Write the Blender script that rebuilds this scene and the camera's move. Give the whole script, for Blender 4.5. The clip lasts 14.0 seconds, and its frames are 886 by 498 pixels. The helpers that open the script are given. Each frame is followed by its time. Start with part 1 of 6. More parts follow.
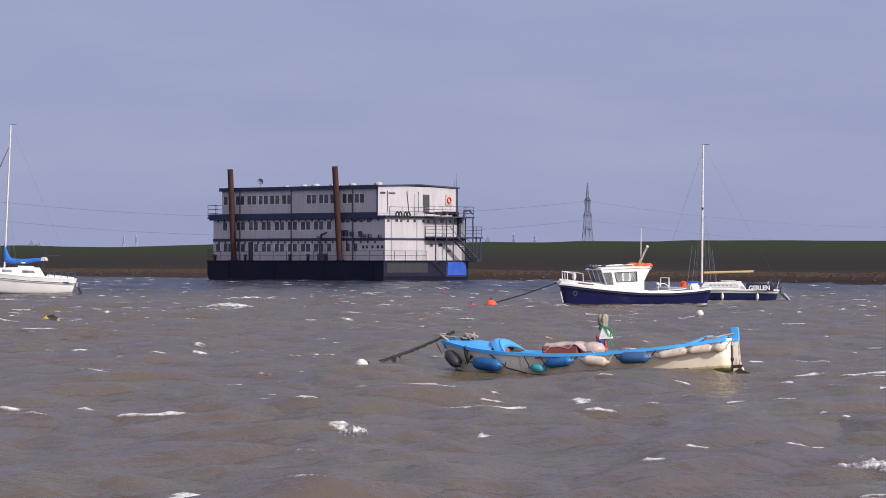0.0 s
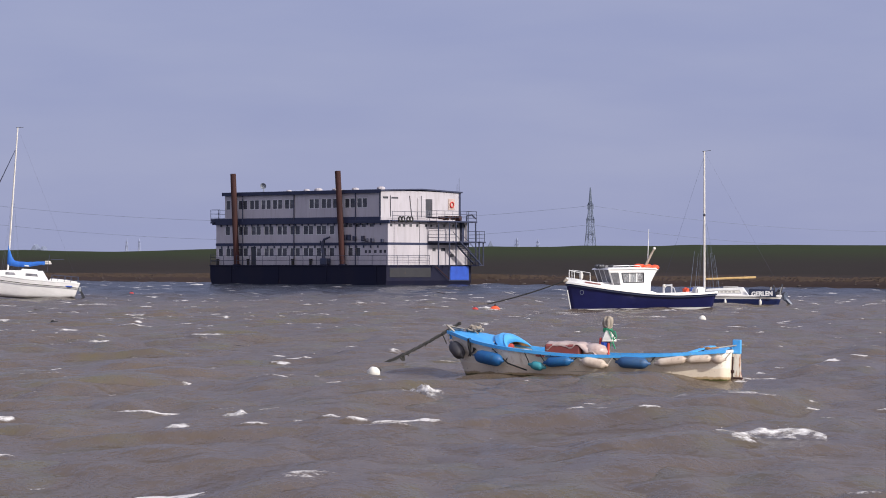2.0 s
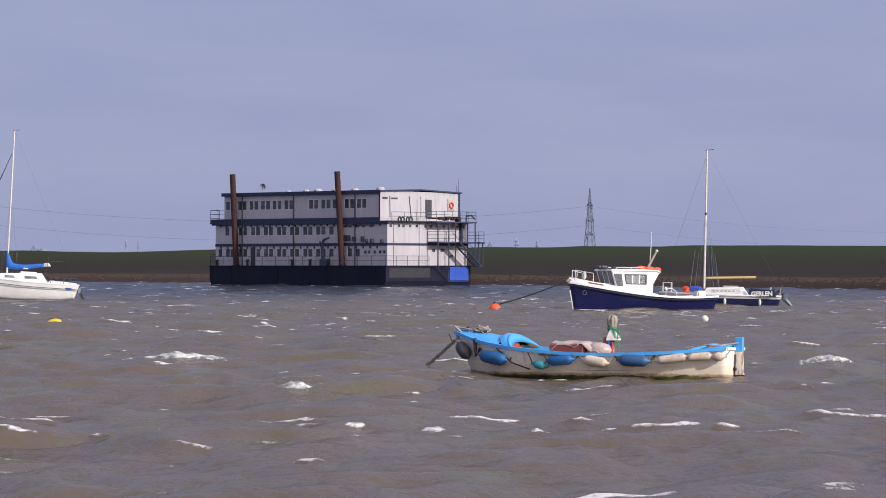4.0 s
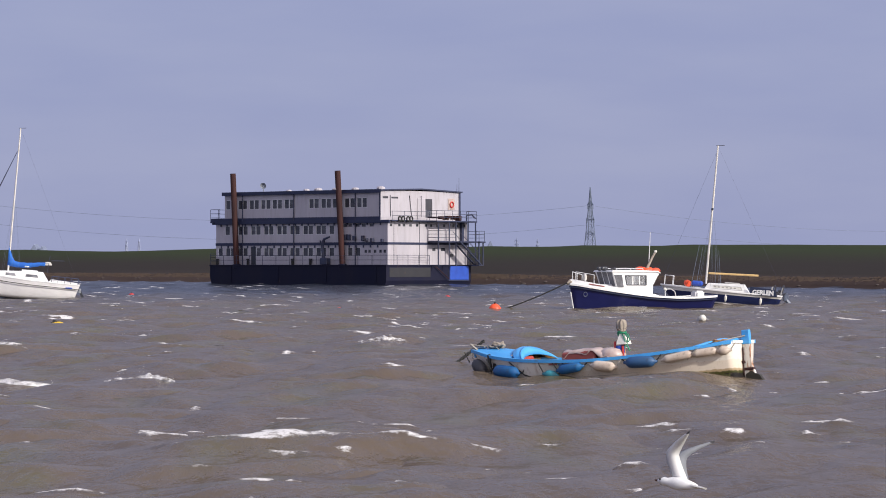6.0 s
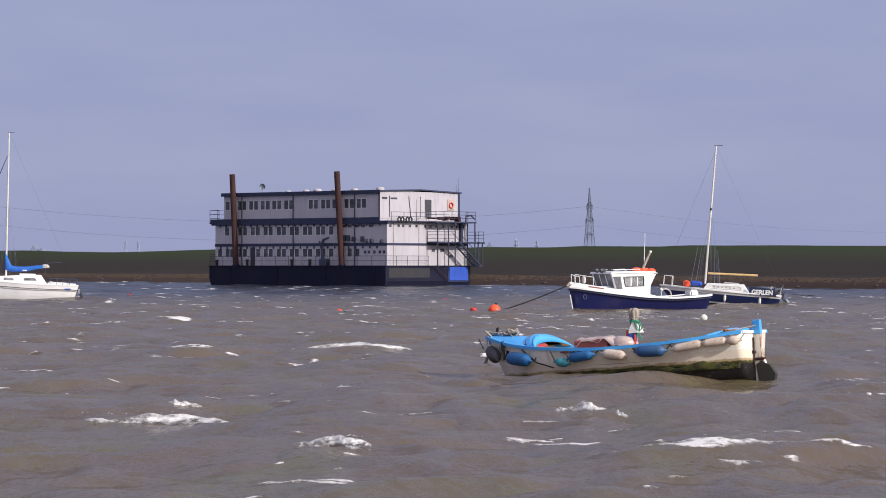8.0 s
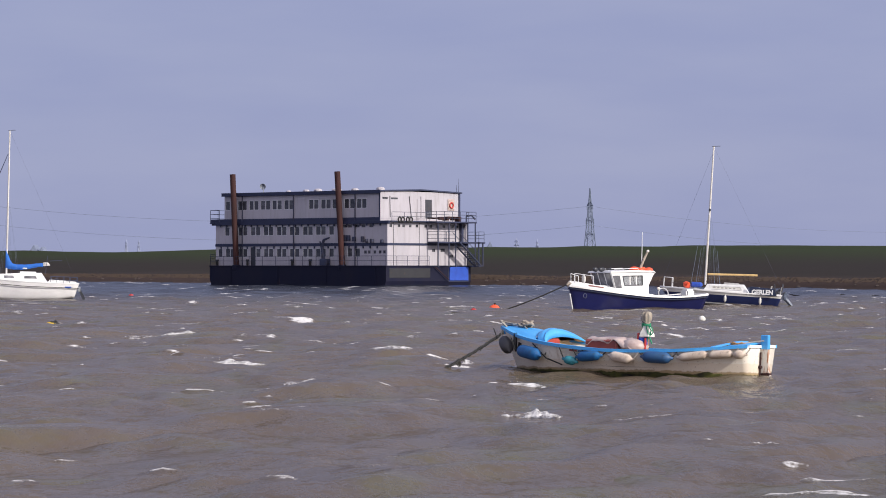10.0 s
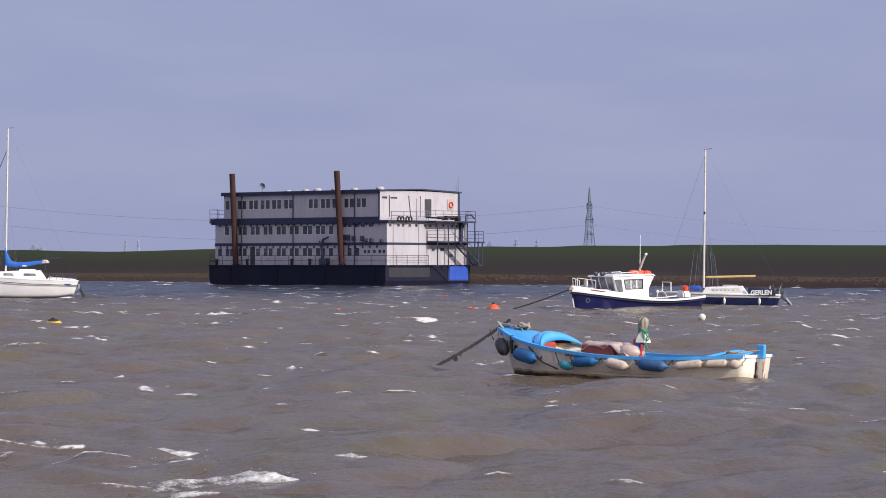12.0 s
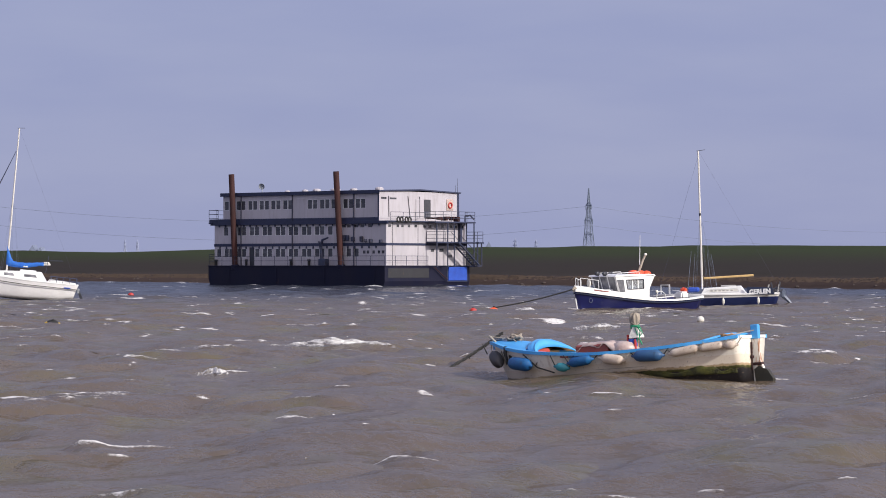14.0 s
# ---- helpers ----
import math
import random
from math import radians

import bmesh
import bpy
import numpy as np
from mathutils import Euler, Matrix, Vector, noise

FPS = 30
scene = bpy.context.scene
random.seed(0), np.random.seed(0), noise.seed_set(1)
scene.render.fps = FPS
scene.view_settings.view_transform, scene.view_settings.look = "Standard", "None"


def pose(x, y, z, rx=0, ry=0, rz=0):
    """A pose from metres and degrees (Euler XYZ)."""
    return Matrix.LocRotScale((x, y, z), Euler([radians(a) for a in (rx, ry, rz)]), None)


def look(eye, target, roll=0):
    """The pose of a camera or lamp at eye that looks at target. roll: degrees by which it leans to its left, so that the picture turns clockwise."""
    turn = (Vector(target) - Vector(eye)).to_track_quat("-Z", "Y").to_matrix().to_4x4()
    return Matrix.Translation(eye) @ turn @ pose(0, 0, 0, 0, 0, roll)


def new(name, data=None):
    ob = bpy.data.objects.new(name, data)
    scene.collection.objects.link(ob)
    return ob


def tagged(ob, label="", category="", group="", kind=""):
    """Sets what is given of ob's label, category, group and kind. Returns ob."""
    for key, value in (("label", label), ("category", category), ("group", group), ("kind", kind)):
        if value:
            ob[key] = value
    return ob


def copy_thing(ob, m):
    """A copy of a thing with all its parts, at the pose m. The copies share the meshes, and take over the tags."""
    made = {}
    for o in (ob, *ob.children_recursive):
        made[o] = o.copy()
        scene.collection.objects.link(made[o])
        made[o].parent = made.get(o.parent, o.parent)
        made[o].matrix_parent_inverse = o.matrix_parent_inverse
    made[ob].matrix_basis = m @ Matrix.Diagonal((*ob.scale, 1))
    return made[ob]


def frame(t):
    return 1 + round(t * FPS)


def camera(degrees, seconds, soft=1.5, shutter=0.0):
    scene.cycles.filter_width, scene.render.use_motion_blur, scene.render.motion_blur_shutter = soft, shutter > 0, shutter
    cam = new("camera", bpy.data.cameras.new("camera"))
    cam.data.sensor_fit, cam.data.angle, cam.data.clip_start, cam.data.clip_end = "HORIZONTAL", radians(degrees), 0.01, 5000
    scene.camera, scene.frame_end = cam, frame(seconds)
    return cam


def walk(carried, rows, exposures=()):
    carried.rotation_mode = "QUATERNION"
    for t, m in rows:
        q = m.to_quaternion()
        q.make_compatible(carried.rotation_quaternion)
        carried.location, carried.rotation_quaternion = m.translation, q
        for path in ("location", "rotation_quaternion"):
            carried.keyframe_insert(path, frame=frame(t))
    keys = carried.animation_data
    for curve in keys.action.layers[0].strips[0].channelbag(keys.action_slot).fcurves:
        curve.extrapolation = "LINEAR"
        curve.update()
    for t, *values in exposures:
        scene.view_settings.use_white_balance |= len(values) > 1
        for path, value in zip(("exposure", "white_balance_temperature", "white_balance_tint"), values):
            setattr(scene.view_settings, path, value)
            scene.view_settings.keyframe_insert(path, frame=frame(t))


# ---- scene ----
# Camera: a long lens on the near shore, two metres over the water, looking along +y.
cam = camera(17.83, 14.0, soft=0.95)
EYE_HEIGHT = 2.0
PITCH = 0.344
CAMERA_ROWS = [(0, 0.103, -0.046), (0.5, 0.069, -0.034), (1, 0.029, 0.000), (1.5, 0.017, 0.000), (2, 0.011, 0.011),
               (2.5, 0.000, 0.000), (3, 0.000, 0.000), (5.5, 0.000, 0.000), (6, 0.015, 0.008), (6.5, 0.000, 0.006),
               (7, -0.006, 0.003), (7.5, 0.000, 0.000), (8, 0.000, -0.006), (10.5, 0.000, 0.003), (11, 0.015, -0.023),
               (11.5, 0.008, -0.023), (12, 0.011, -0.008), (12.5, 0.014, -0.008), (13, -0.019, -0.011),
               (13.5, -0.019, -0.023), (14, 0.000, -0.023)]
walk(cam, [(t, pose(0, 0, EYE_HEIGHT, 90 + PITCH - up, 0, side)) for t, up, side in CAMERA_ROWS])

# World: hazy winter sky with thin high cloud, sun behind the camera to the right.
SUN_FROM = Vector((0.79, -0.61, 0.48)).normalized()
world = bpy.data.worlds.new("sky")
scene.world = world
world.use_nodes = True
wn, wl = world.node_tree.nodes, world.node_tree.links
wn.clear()
w_out = wn.new("ShaderNodeOutputWorld")
w_bg = wn.new("ShaderNodeBackground")
w_sky = wn.new("ShaderNodeTexSky")
w_sky.sky_type = "NISHITA"
w_sky.sun_disc = False
w_sky.sun_elevation = math.asin(SUN_FROM.z)
w_sky.sun_rotation = math.atan2(SUN_FROM.x, SUN_FROM.y)
w_scale = wn.new("ShaderNodeVectorMath")
w_scale.operation = "SCALE"
w_scale.inputs["Scale"].default_value = 0.10
wl.new(w_sky.outputs[0], w_scale.inputs[0])
w_coord = wn.new("ShaderNodeTexCoord")
w_map = wn.new("ShaderNodeMapping")
w_map.inputs["Scale"].default_value = (9, 9, 42)
w_noise = wn.new("ShaderNodeTexNoise")
w_noise.inputs["Scale"].default_value = 1.0
w_noise.inputs["Detail"].default_value = 5.0
w_noise.inputs["Roughness"].default_value = 0.5
w_ramp = wn.new("ShaderNodeValToRGB")
w_ramp.color_ramp.elements[0].position, w_ramp.color_ramp.elements[1].position = 0.35, 0.72
w_ramp.color_ramp.elements[0].color = (0.308, 0.340, 0.560, 1)
w_ramp.color_ramp.elements[1].color = (0.350, 0.378, 0.580, 1)
w_mix = wn.new("ShaderNodeMixRGB")
w_mix.inputs[0].default_value = 0.93
wl.new(w_coord.outputs["Generated"], w_map.inputs[0])
wl.new(w_map.outputs[0], w_noise.inputs[0])
wl.new(w_noise.outputs[0], w_ramp.inputs[0])
wl.new(w_scale.outputs[0], w_mix.inputs[1])
wl.new(w_ramp.outputs[0], w_mix.inputs[2])
# thin cloud glows towards the sun
w_dot = wn.new("ShaderNodeVectorMath")
w_dot.operation = "DOT_PRODUCT"
w_dot.inputs[1].default_value = SUN_FROM
w_glow = wn.new("ShaderNodeMapRange")
w_glow.inputs[1].default_value, w_glow.inputs[2].default_value = -0.1, 1.0
w_glow.interpolation_type = "SMOOTHSTEP"
w_haze = wn.new("ShaderNodeVectorMath")
w_haze.operation = "SCALE"
w_haze.inputs[0].default_value = (0.95, 0.86, 0.80)
w_bright = wn.new("ShaderNodeVectorMath")
w_bright.operation = "ADD"
wl.new(w_coord.outputs["Generated"], w_dot.inputs[0])
wl.new(w_dot.outputs["Value"], w_glow.inputs[0])
wl.new(w_glow.outputs[0], w_haze.inputs["Scale"])
wl.new(w_mix.outputs[0], w_bright.inputs[0])
wl.new(w_haze.outputs[0], w_bright.inputs[1])
wl.new(w_bright.outputs[0], w_bg.inputs[0])
wl.new(w_bg.outputs[0], w_out.inputs[0])
w_bg.inputs[1].default_value = 1.0

sun = new("sun", bpy.data.lights.new("sun", "SUN"))
sun.data.energy = 4.1
sun.data.angle = radians(0.6)
sun.data.color = (1.0, 0.95, 0.88)
sun.matrix_basis = look(SUN_FROM * 50, (0, 0, 0))
scene.view_settings.exposure = 0.0


# ---- materials ----
def link_noise(nt, scale, detail=4.0, rough=0.55, stretch=(1, 1, 1)):
    co = nt.nodes.new("ShaderNodeTexCoord")
    mp = nt.nodes.new("ShaderNodeMapping")
    mp.inputs["Scale"].default_value = stretch
    no = nt.nodes.new("ShaderNodeTexNoise")
    no.inputs["Scale"].default_value = scale
    no.inputs["Detail"].default_value = detail
    no.inputs["Roughness"].default_value = rough
    nt.links.new(co.outputs["Object"], mp.inputs[0])
    nt.links.new(mp.outputs[0], no.inputs[0])
    return no.outputs[0]


def ramped(nt, value, lo, hi):
    rg = nt.nodes.new("ShaderNodeMapRange")
    rg.inputs[1].default_value, rg.inputs[2].default_value = lo, hi
    nt.links.new(value, rg.inputs[0])
    return rg.outputs[0]


def mixed(nt, fac, a, b):
    mx = nt.nodes.new("ShaderNodeMixRGB")
    for slot, v in ((0, fac), (1, a), (2, b)):
        if isinstance(v, (int, float)):
            mx.inputs[slot].default_value = v
        elif isinstance(v, tuple):
            mx.inputs[slot].default_value = (*v, 1)
        else:
            nt.links.new(v, mx.inputs[slot])
    return mx.outputs[0]


def surface(name, base, second=None, rough=0.5, metal=0.0, scale=3.0, fine=40.0, stretch=(1, 1, 1), span=(0.42, 0.68),
            bump=0.15, depth=0.01, stain=None, stain_span=(0.6, 0.75), stain_scale=2.0, stain_stretch=(1, 1, 1)):
    """A worn surface: a base colour broken by a second one at a large and a fine scale, with stains and relief."""
    m = bpy.data.materials.new(name)
    m.use_nodes = True
    nt = m.node_tree
    bs = nt.nodes["Principled BSDF"]
    second = second or tuple(c * 0.72 for c in base)
    big = link_noise(nt, scale, 5, 0.6, stretch)
    small = link_noise(nt, fine, 3, 0.6)
    col = mixed(nt, ramped(nt, big, *span), base, second)
    col = mixed(nt, 0.18, col, mixed(nt, small, tuple(c * 0.5 for c in base), tuple(min(1, c * 1.4) for c in base)))
    if stain:
        st = link_noise(nt, stain_scale, 6, 0.65, stain_stretch)
        col = mixed(nt, ramped(nt, st, *stain_span), col, stain)
    nt.links.new(col, bs.inputs["Base Color"])
    bs.inputs["Metallic"].default_value = metal
    nt.links.new(ramped_to(nt, small, rough * 0.85, min(1, rough * 1.2)), bs.inputs["Roughness"])
    if bump:
        bp = nt.nodes.new("ShaderNodeBump")
        bp.inputs["Strength"].default_value = bump
        bp.inputs["Distance"].default_value = depth
        nt.links.new(small, bp.inputs["Height"])
        nt.links.new(bp.outputs[0], bs.inputs["Normal"])
    return m


def ramped_to(nt, value, lo, hi):
    rg = nt.nodes.new("ShaderNodeMapRange")
    rg.inputs[3].default_value, rg.inputs[4].default_value = lo, hi
    nt.links.new(value, rg.inputs[0])
    return rg.outputs[0]


def by_height(name, bands, rough=0.4, wobble=0.05, grain=6.0, second=0.8, grime=None, rake=0.0):
    """Paint in bands by height over the waterline: [(height, colour), ...] from below upwards, with ragged edges."""
    m = bpy.data.materials.new(name)
    m.use_nodes = True
    nt = m.node_tree
    bs = nt.nodes["Principled BSDF"]
    co = nt.nodes.new("ShaderNodeTexCoord")
    sx = nt.nodes.new("ShaderNodeSeparateXYZ")
    nt.links.new(co.outputs["Object"], sx.inputs[0])
    no = link_noise(nt, grain, 6, 0.7)
    ma = nt.nodes.new("ShaderNodeMath")
    ma.operation = "MULTIPLY_ADD"
    ma.inputs[1].default_value = wobble * 2
    nt.links.new(no, ma.inputs[0])
    line = nt.nodes.new("ShaderNodeMath")
    line.operation = "MULTIPLY_ADD"
    line.inputs[1].default_value = rake
    nt.links.new(sx.outputs[0], line.inputs[0])
    nt.links.new(sx.outputs[2], line.inputs[2])
    nt.links.new(line.outputs[0], ma.inputs[2])
    col = bands[0][1]
    for h, c in bands[1:]:
        dirt = mixed(nt, ramped(nt, link_noise(nt, 2.2, 5, 0.6, (1, 1, 2)), 0.42, 0.7), c, tuple(v * second for v in c))
        col = mixed(nt, ramped(nt, ma.outputs[0], h + wobble - 0.008, h + wobble + 0.008), col, dirt)
    if grime:
        runs = link_noise(nt, 3.5, 7, 0.7, (2.2, 2.2, 0.45))
        col = mixed(nt, ramped(nt, runs, 0.60, 0.82), col, grime)
        col = mixed(nt, ramped(nt, link_noise(nt, 26, 4, 0.6), 0.62, 0.75), col, tuple(v * 0.6 for v in grime))
    nt.links.new(col, bs.inputs["Base Color"])
    bs.inputs["Roughness"].default_value = rough
    bp = nt.nodes.new("ShaderNodeBump")
    bp.inputs["Strength"].default_value = 0.15
    bp.inputs["Distance"].default_value = 0.01
    nt.links.new(link_noise(nt, 18, 4), bp.inputs["Height"])
    nt.links.new(bp.outputs[0], bs.inputs["Normal"])
    return m


def glass(name, tint, rough=0.06):
    m = bpy.data.materials.new(name)
    m.use_nodes = True
    bs = m.node_tree.nodes["Principled BSDF"]
    bs.inputs["Base Color"].default_value = (*tint, 1)
    bs.inputs["Roughness"].default_value = rough
    bs.inputs["Transmission Weight"].default_value = 0.85
    bs.inputs["IOR"].default_value = 1.45
    return m


def water_surface(name):
    """Silty estuary water: brown body, sky gloss, fine ripples, and foam where the mesh carries it."""
    m = bpy.data.materials.new(name)
    m.use_nodes = True
    nt = m.node_tree
    bs = nt.nodes["Principled BSDF"]
    silt = mixed(nt, ramped(nt, link_noise(nt, 0.16, 4, 0.55, (1, 0.5, 1)), 0.35, 0.68), (0.097, 0.074, 0.056), (0.117, 0.088, 0.058))
    silt = mixed(nt, ramped(nt, link_noise(nt, 0.55, 4, 0.6, (1, 0.3, 1)), 0.50, 0.72), silt, (0.106, 0.092, 0.044))
    # far water: cloud shade and grazing sky painted in as darker, bluer colour
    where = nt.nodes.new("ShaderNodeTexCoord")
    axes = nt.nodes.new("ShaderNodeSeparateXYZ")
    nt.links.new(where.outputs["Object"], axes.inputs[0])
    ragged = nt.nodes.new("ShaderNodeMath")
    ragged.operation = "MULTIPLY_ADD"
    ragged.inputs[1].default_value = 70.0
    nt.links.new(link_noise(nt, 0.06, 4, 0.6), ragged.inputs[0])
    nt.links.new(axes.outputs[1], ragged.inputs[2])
    far_shade = ramped(nt, ragged.outputs[0], 178, 250)
    silt = mixed(nt, far_shade, silt, (0.026, 0.030, 0.042))
    bs.inputs["Specular IOR Level"].default_value = 0.0
    at = nt.nodes.new("ShaderNodeAttribute")
    at.attribute_name = "foam"
    lace = link_noise(nt, 13.0, 9, 0.8, (0.7, 0.35, 1.5))
    ad = nt.nodes.new("ShaderNodeMath")
    ad.operation = "MULTIPLY_ADD"
    ad.inputs[1].default_value = 1.7
    nt.links.new(lace, ad.inputs[0])
    nt.links.new(at.outputs["Fac"], ad.inputs[2])
    mask = ramped(nt, ad.outputs[0], 1.25, 1.55)
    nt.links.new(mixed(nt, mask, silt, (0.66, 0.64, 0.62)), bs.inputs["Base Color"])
    bs.inputs["Roughness"].default_value = 0.9
    nt.links.new(ramped_to(nt, mask, 0.52, 0.0), bs.inputs["Coat Weight"])
    bs.inputs["Coat Roughness"].default_value = 0.12
    bs.inputs["Coat IOR"].default_value = 1.33
    b1 = nt.nodes.new("ShaderNodeBump")
    b1.inputs["Strength"].default_value = 1.0
    b1.inputs["Distance"].default_value = 0.15
    b2 = nt.nodes.new("ShaderNodeBump")
    b2.inputs["Strength"].default_value = 0.9
    b2.inputs["Distance"].default_value = 0.055
    nt.links.new(link_noise(nt, 6.0, 4, 0.55, (1.0, 0.20, 1)), b2.inputs["Height"])
    nt.links.new(b2.outputs[0], b1.inputs["Normal"])
    nt.links.new(link_noise(nt, 2.0, 4, 0.55, (1.0, 0.34, 1)), b1.inputs["Height"])
    nt.links.new(b1.outputs[0], bs.inputs["Coat Normal"])
    soft = nt.nodes.new("ShaderNodeBump")
    soft.inputs["Strength"].default_value = 0.6
    soft.inputs["Distance"].default_value = 0.06
    nt.links.new(link_noise(nt, 2.0, 3, 0.5, (1.0, 0.34, 1)), soft.inputs["Height"])
    nt.links.new(soft.outputs[0], bs.inputs["Normal"])
    return m


def varied_pane(name):
    """Window glass over dark rooms, some with pale blinds drawn."""
    m = bpy.data.materials.new(name)
    m.use_nodes = True
    nt = m.node_tree
    bs = nt.nodes["Principled BSDF"]
    info = nt.nodes.new("ShaderNodeObjectInfo")
    dim = mixed(nt, ramped(nt, info.outputs["Random"], 0.25, 1.0), (0.02, 0.022, 0.03), (0.115, 0.115, 0.125))
    nt.links.new(mixed(nt, ramped(nt, link_noise(nt, 2.0, 3), 0.4, 0.6), dim, (0.05, 0.05, 0.06)), bs.inputs["Base Color"])
    bs.inputs["Roughness"].default_value = 0.15
    return m


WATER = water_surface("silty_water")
M = {}
M["white_hull"] = by_height("white_hull_with_weed", [(-9, (0.014, 0.012, 0.014)), (0.07, (0.060, 0.062, 0.014)), (0.11, (0.46, 0.34, 0.20)), (0.15, (0.79, 0.69, 0.56)), (0.30, (0.85, 0.79, 0.69))], 0.42, 0.06, 5.0, 0.92, (0.42, 0.30, 0.20), 0.0)
M["navy_hull"] = by_height("navy_gelcoat", [(-9, (0.012, 0.012, 0.03)), (-0.03, (0.75, 0.75, 0.76)), (0.09, (0.012, 0.015, 0.080))], 0.16, 0.006, 3.0, 0.85)
M["yacht_hull"] = by_height("white_gelcoat", [(-9, (0.05, 0.06, 0.12)), (-0.35, (0.82, 0.80, 0.79))], 0.25, 0.01, 3.0, 0.92)
M["gerlen_hull"] = by_height("dark_blue_gelcoat", [(-9, (0.05, 0.05, 0.06)), (-0.02, (0.7, 0.7, 0.7)), (0.05, (0.018, 0.028, 0.10)), (0.47, (0.74, 0.73, 0.70))], 0.25, 0.004, 3.0, 0.9)
M["barge_hull"] = surface("black_steel_plate", (0.010, 0.011, 0.028), (0.016, 0.015, 0.028), 0.5, 0.0, 0.5, 12, (1, 1, 0.4), stain=(0.10, 0.055, 0.035), stain_span=(0.66, 0.8), stain_scale=0.8, stain_stretch=(1, 1, 0.25))
M["cladding"] = surface("white_cladding", (0.445, 0.415, 0.445), (0.38, 0.355, 0.385), 0.5, 0.0, 0.6, 14, (1, 1, 0.3), stain=(0.33, 0.30, 0.30), stain_span=(0.50, 0.78), stain_scale=1.7, stain_stretch=(1.6, 1.6, 0.22))
M["blue_trim"] = surface("blue_trim_paint", (0.023, 0.029, 0.068), (0.017, 0.022, 0.05), 0.5, 0, 1.0, 15)
M["hull_patch"] = surface("dull_hull_plate", (0.021, 0.021, 0.026), (0.015, 0.015, 0.02), 0.7, 0, 0.8, 15, stain=(0.06, 0.035, 0.025))
M["grey_plate"] = surface("grey_painted_plate", (0.045, 0.045, 0.055), (0.03, 0.03, 0.04), 0.6, 0, 0.8, 15, stain=(0.12, 0.07, 0.05))
M["tarp_blue"] = surface("blue_sheet", (0.02, 0.075, 0.42), (0.015, 0.05, 0.30), 0.5, 0, 1.2, 14)
M["rail"] = surface("dark_rail_paint", (0.035, 0.045, 0.085), (0.05, 0.04, 0.05), 0.5, 0.2, 2, 30)
M["rust_pile"] = surface("rusted_steel_pile", (0.050, 0.015, 0.013), (0.026, 0.011, 0.011), 0.85, 0.1, 0.7, 10, (1, 1, 0.3), bump=0.4, depth=0.03)
M["frame_white"] = surface("white_frame", (0.7, 0.7, 0.7), None, 0.4)
M["frame_dark"] = surface("dark_frame", (0.05, 0.05, 0.06), None, 0.5)
M["pane"] = varied_pane("window_pane")
# opaque pane; its lighter grey patches paint in the glass's reflection
M["pane_boat"] = surface("tinted_window_pane", (0.10, 0.10, 0.11), (0.30, 0.30, 0.32), 0.10, 0, 1.6, 9, bump=0)
M["pane_clear"] = glass("clear_pane", (0.80, 0.83, 0.85), 0.03)
M["door"] = surface("grey_door", (0.10, 0.10, 0.12), None, 0.5)
M["tyre"] = surface("black_rubber", (0.018, 0.018, 0.018), None, 0.8)
M["red"] = surface("red_plastic", (0.48, 0.035, 0.028), None, 0.45)
M["orange"] = surface("orange_plastic", (0.85, 0.10, 0.03), (0.65, 0.06, 0.025), 0.45)
M["yellow"] = surface("yellow_plastic", (0.75, 0.48, 0.02), (0.55, 0.33, 0.02), 0.45)
M["steel"] = surface("galvanised_steel", (0.33, 0.35, 0.38), (0.25, 0.27, 0.3), 0.5, 0.6, 1, 20)
M["pylon"] = surface("weathered_lattice_steel", (0.16, 0.19, 0.25), (0.13, 0.16, 0.22), 0.7, 0.0, 1, 20, bump=0)
# distance haze is put into this pale blue colour
M["far_pylon"] = surface("hazy_lattice_steel", (0.40, 0.44, 0.58), None, 0.8, 0.0, 1, 20, bump=0)
M["cable"] = surface("aluminium_cable", (0.19, 0.22, 0.31), None, 0.7, 0, 1, 20, bump=0)
M["sky_blue"] = surface("sky_blue_paint", (0.060, 0.34, 0.74), (0.085, 0.40, 0.78), 0.38, 0, 2.5, 30, stain=(0.16, 0.26, 0.36), stain_span=(0.60, 0.74), stain_scale=9)
M["wood_in"] = surface("varnished_wood", (0.42, 0.22, 0.08), (0.26, 0.12, 0.05), 0.5, 0, 4, 30, (1, 6, 6))
M["lining"] = surface("weathered_lining", (0.30, 0.24, 0.17), (0.19, 0.15, 0.11), 0.7, 0, 5, 30, (1, 4, 4))
M["deck_grey"] = surface("grey_deck", (0.36, 0.35, 0.33), (0.27, 0.26, 0.25), 0.7)
M["red_dull"] = surface("dull_red_paint", (0.42, 0.05, 0.03), (0.28, 0.04, 0.03), 0.6, 0, 4, 30)
M["box_red"] = surface("faded_red_box", (0.24, 0.055, 0.045), (0.15, 0.04, 0.04), 0.6)
M["sheet"] = surface("dirty_plastic_sheet", (0.50, 0.40, 0.36), (0.36, 0.24, 0.21), 0.35, 0, 5, 24, bump=0.4, depth=0.02)
M["canvas"] = surface("wrapped_canvas", (0.36, 0.31, 0.25), (0.10, 0.08, 0.07), 0.9, 0, 14, 50, (1, 1, 0.3), bump=0.5, depth=0.02)
M["cloth_white"] = surface("off_white_cloth", (0.68, 0.66, 0.60), (0.5, 0.48, 0.44), 0.85, 0, 6, 40)
M["rope_green"] = surface("green_rope", (0.03, 0.28, 0.14), None, 0.8)
M["rope_dark"] = surface("wet_dark_rope", (0.010, 0.010, 0.010), (0.026, 0.024, 0.022), 0.75, 0, 14, 60, bump=0.6, depth=0.01)
M["rope_pale"] = surface("pale_rope", (0.42, 0.38, 0.32), None, 0.85)
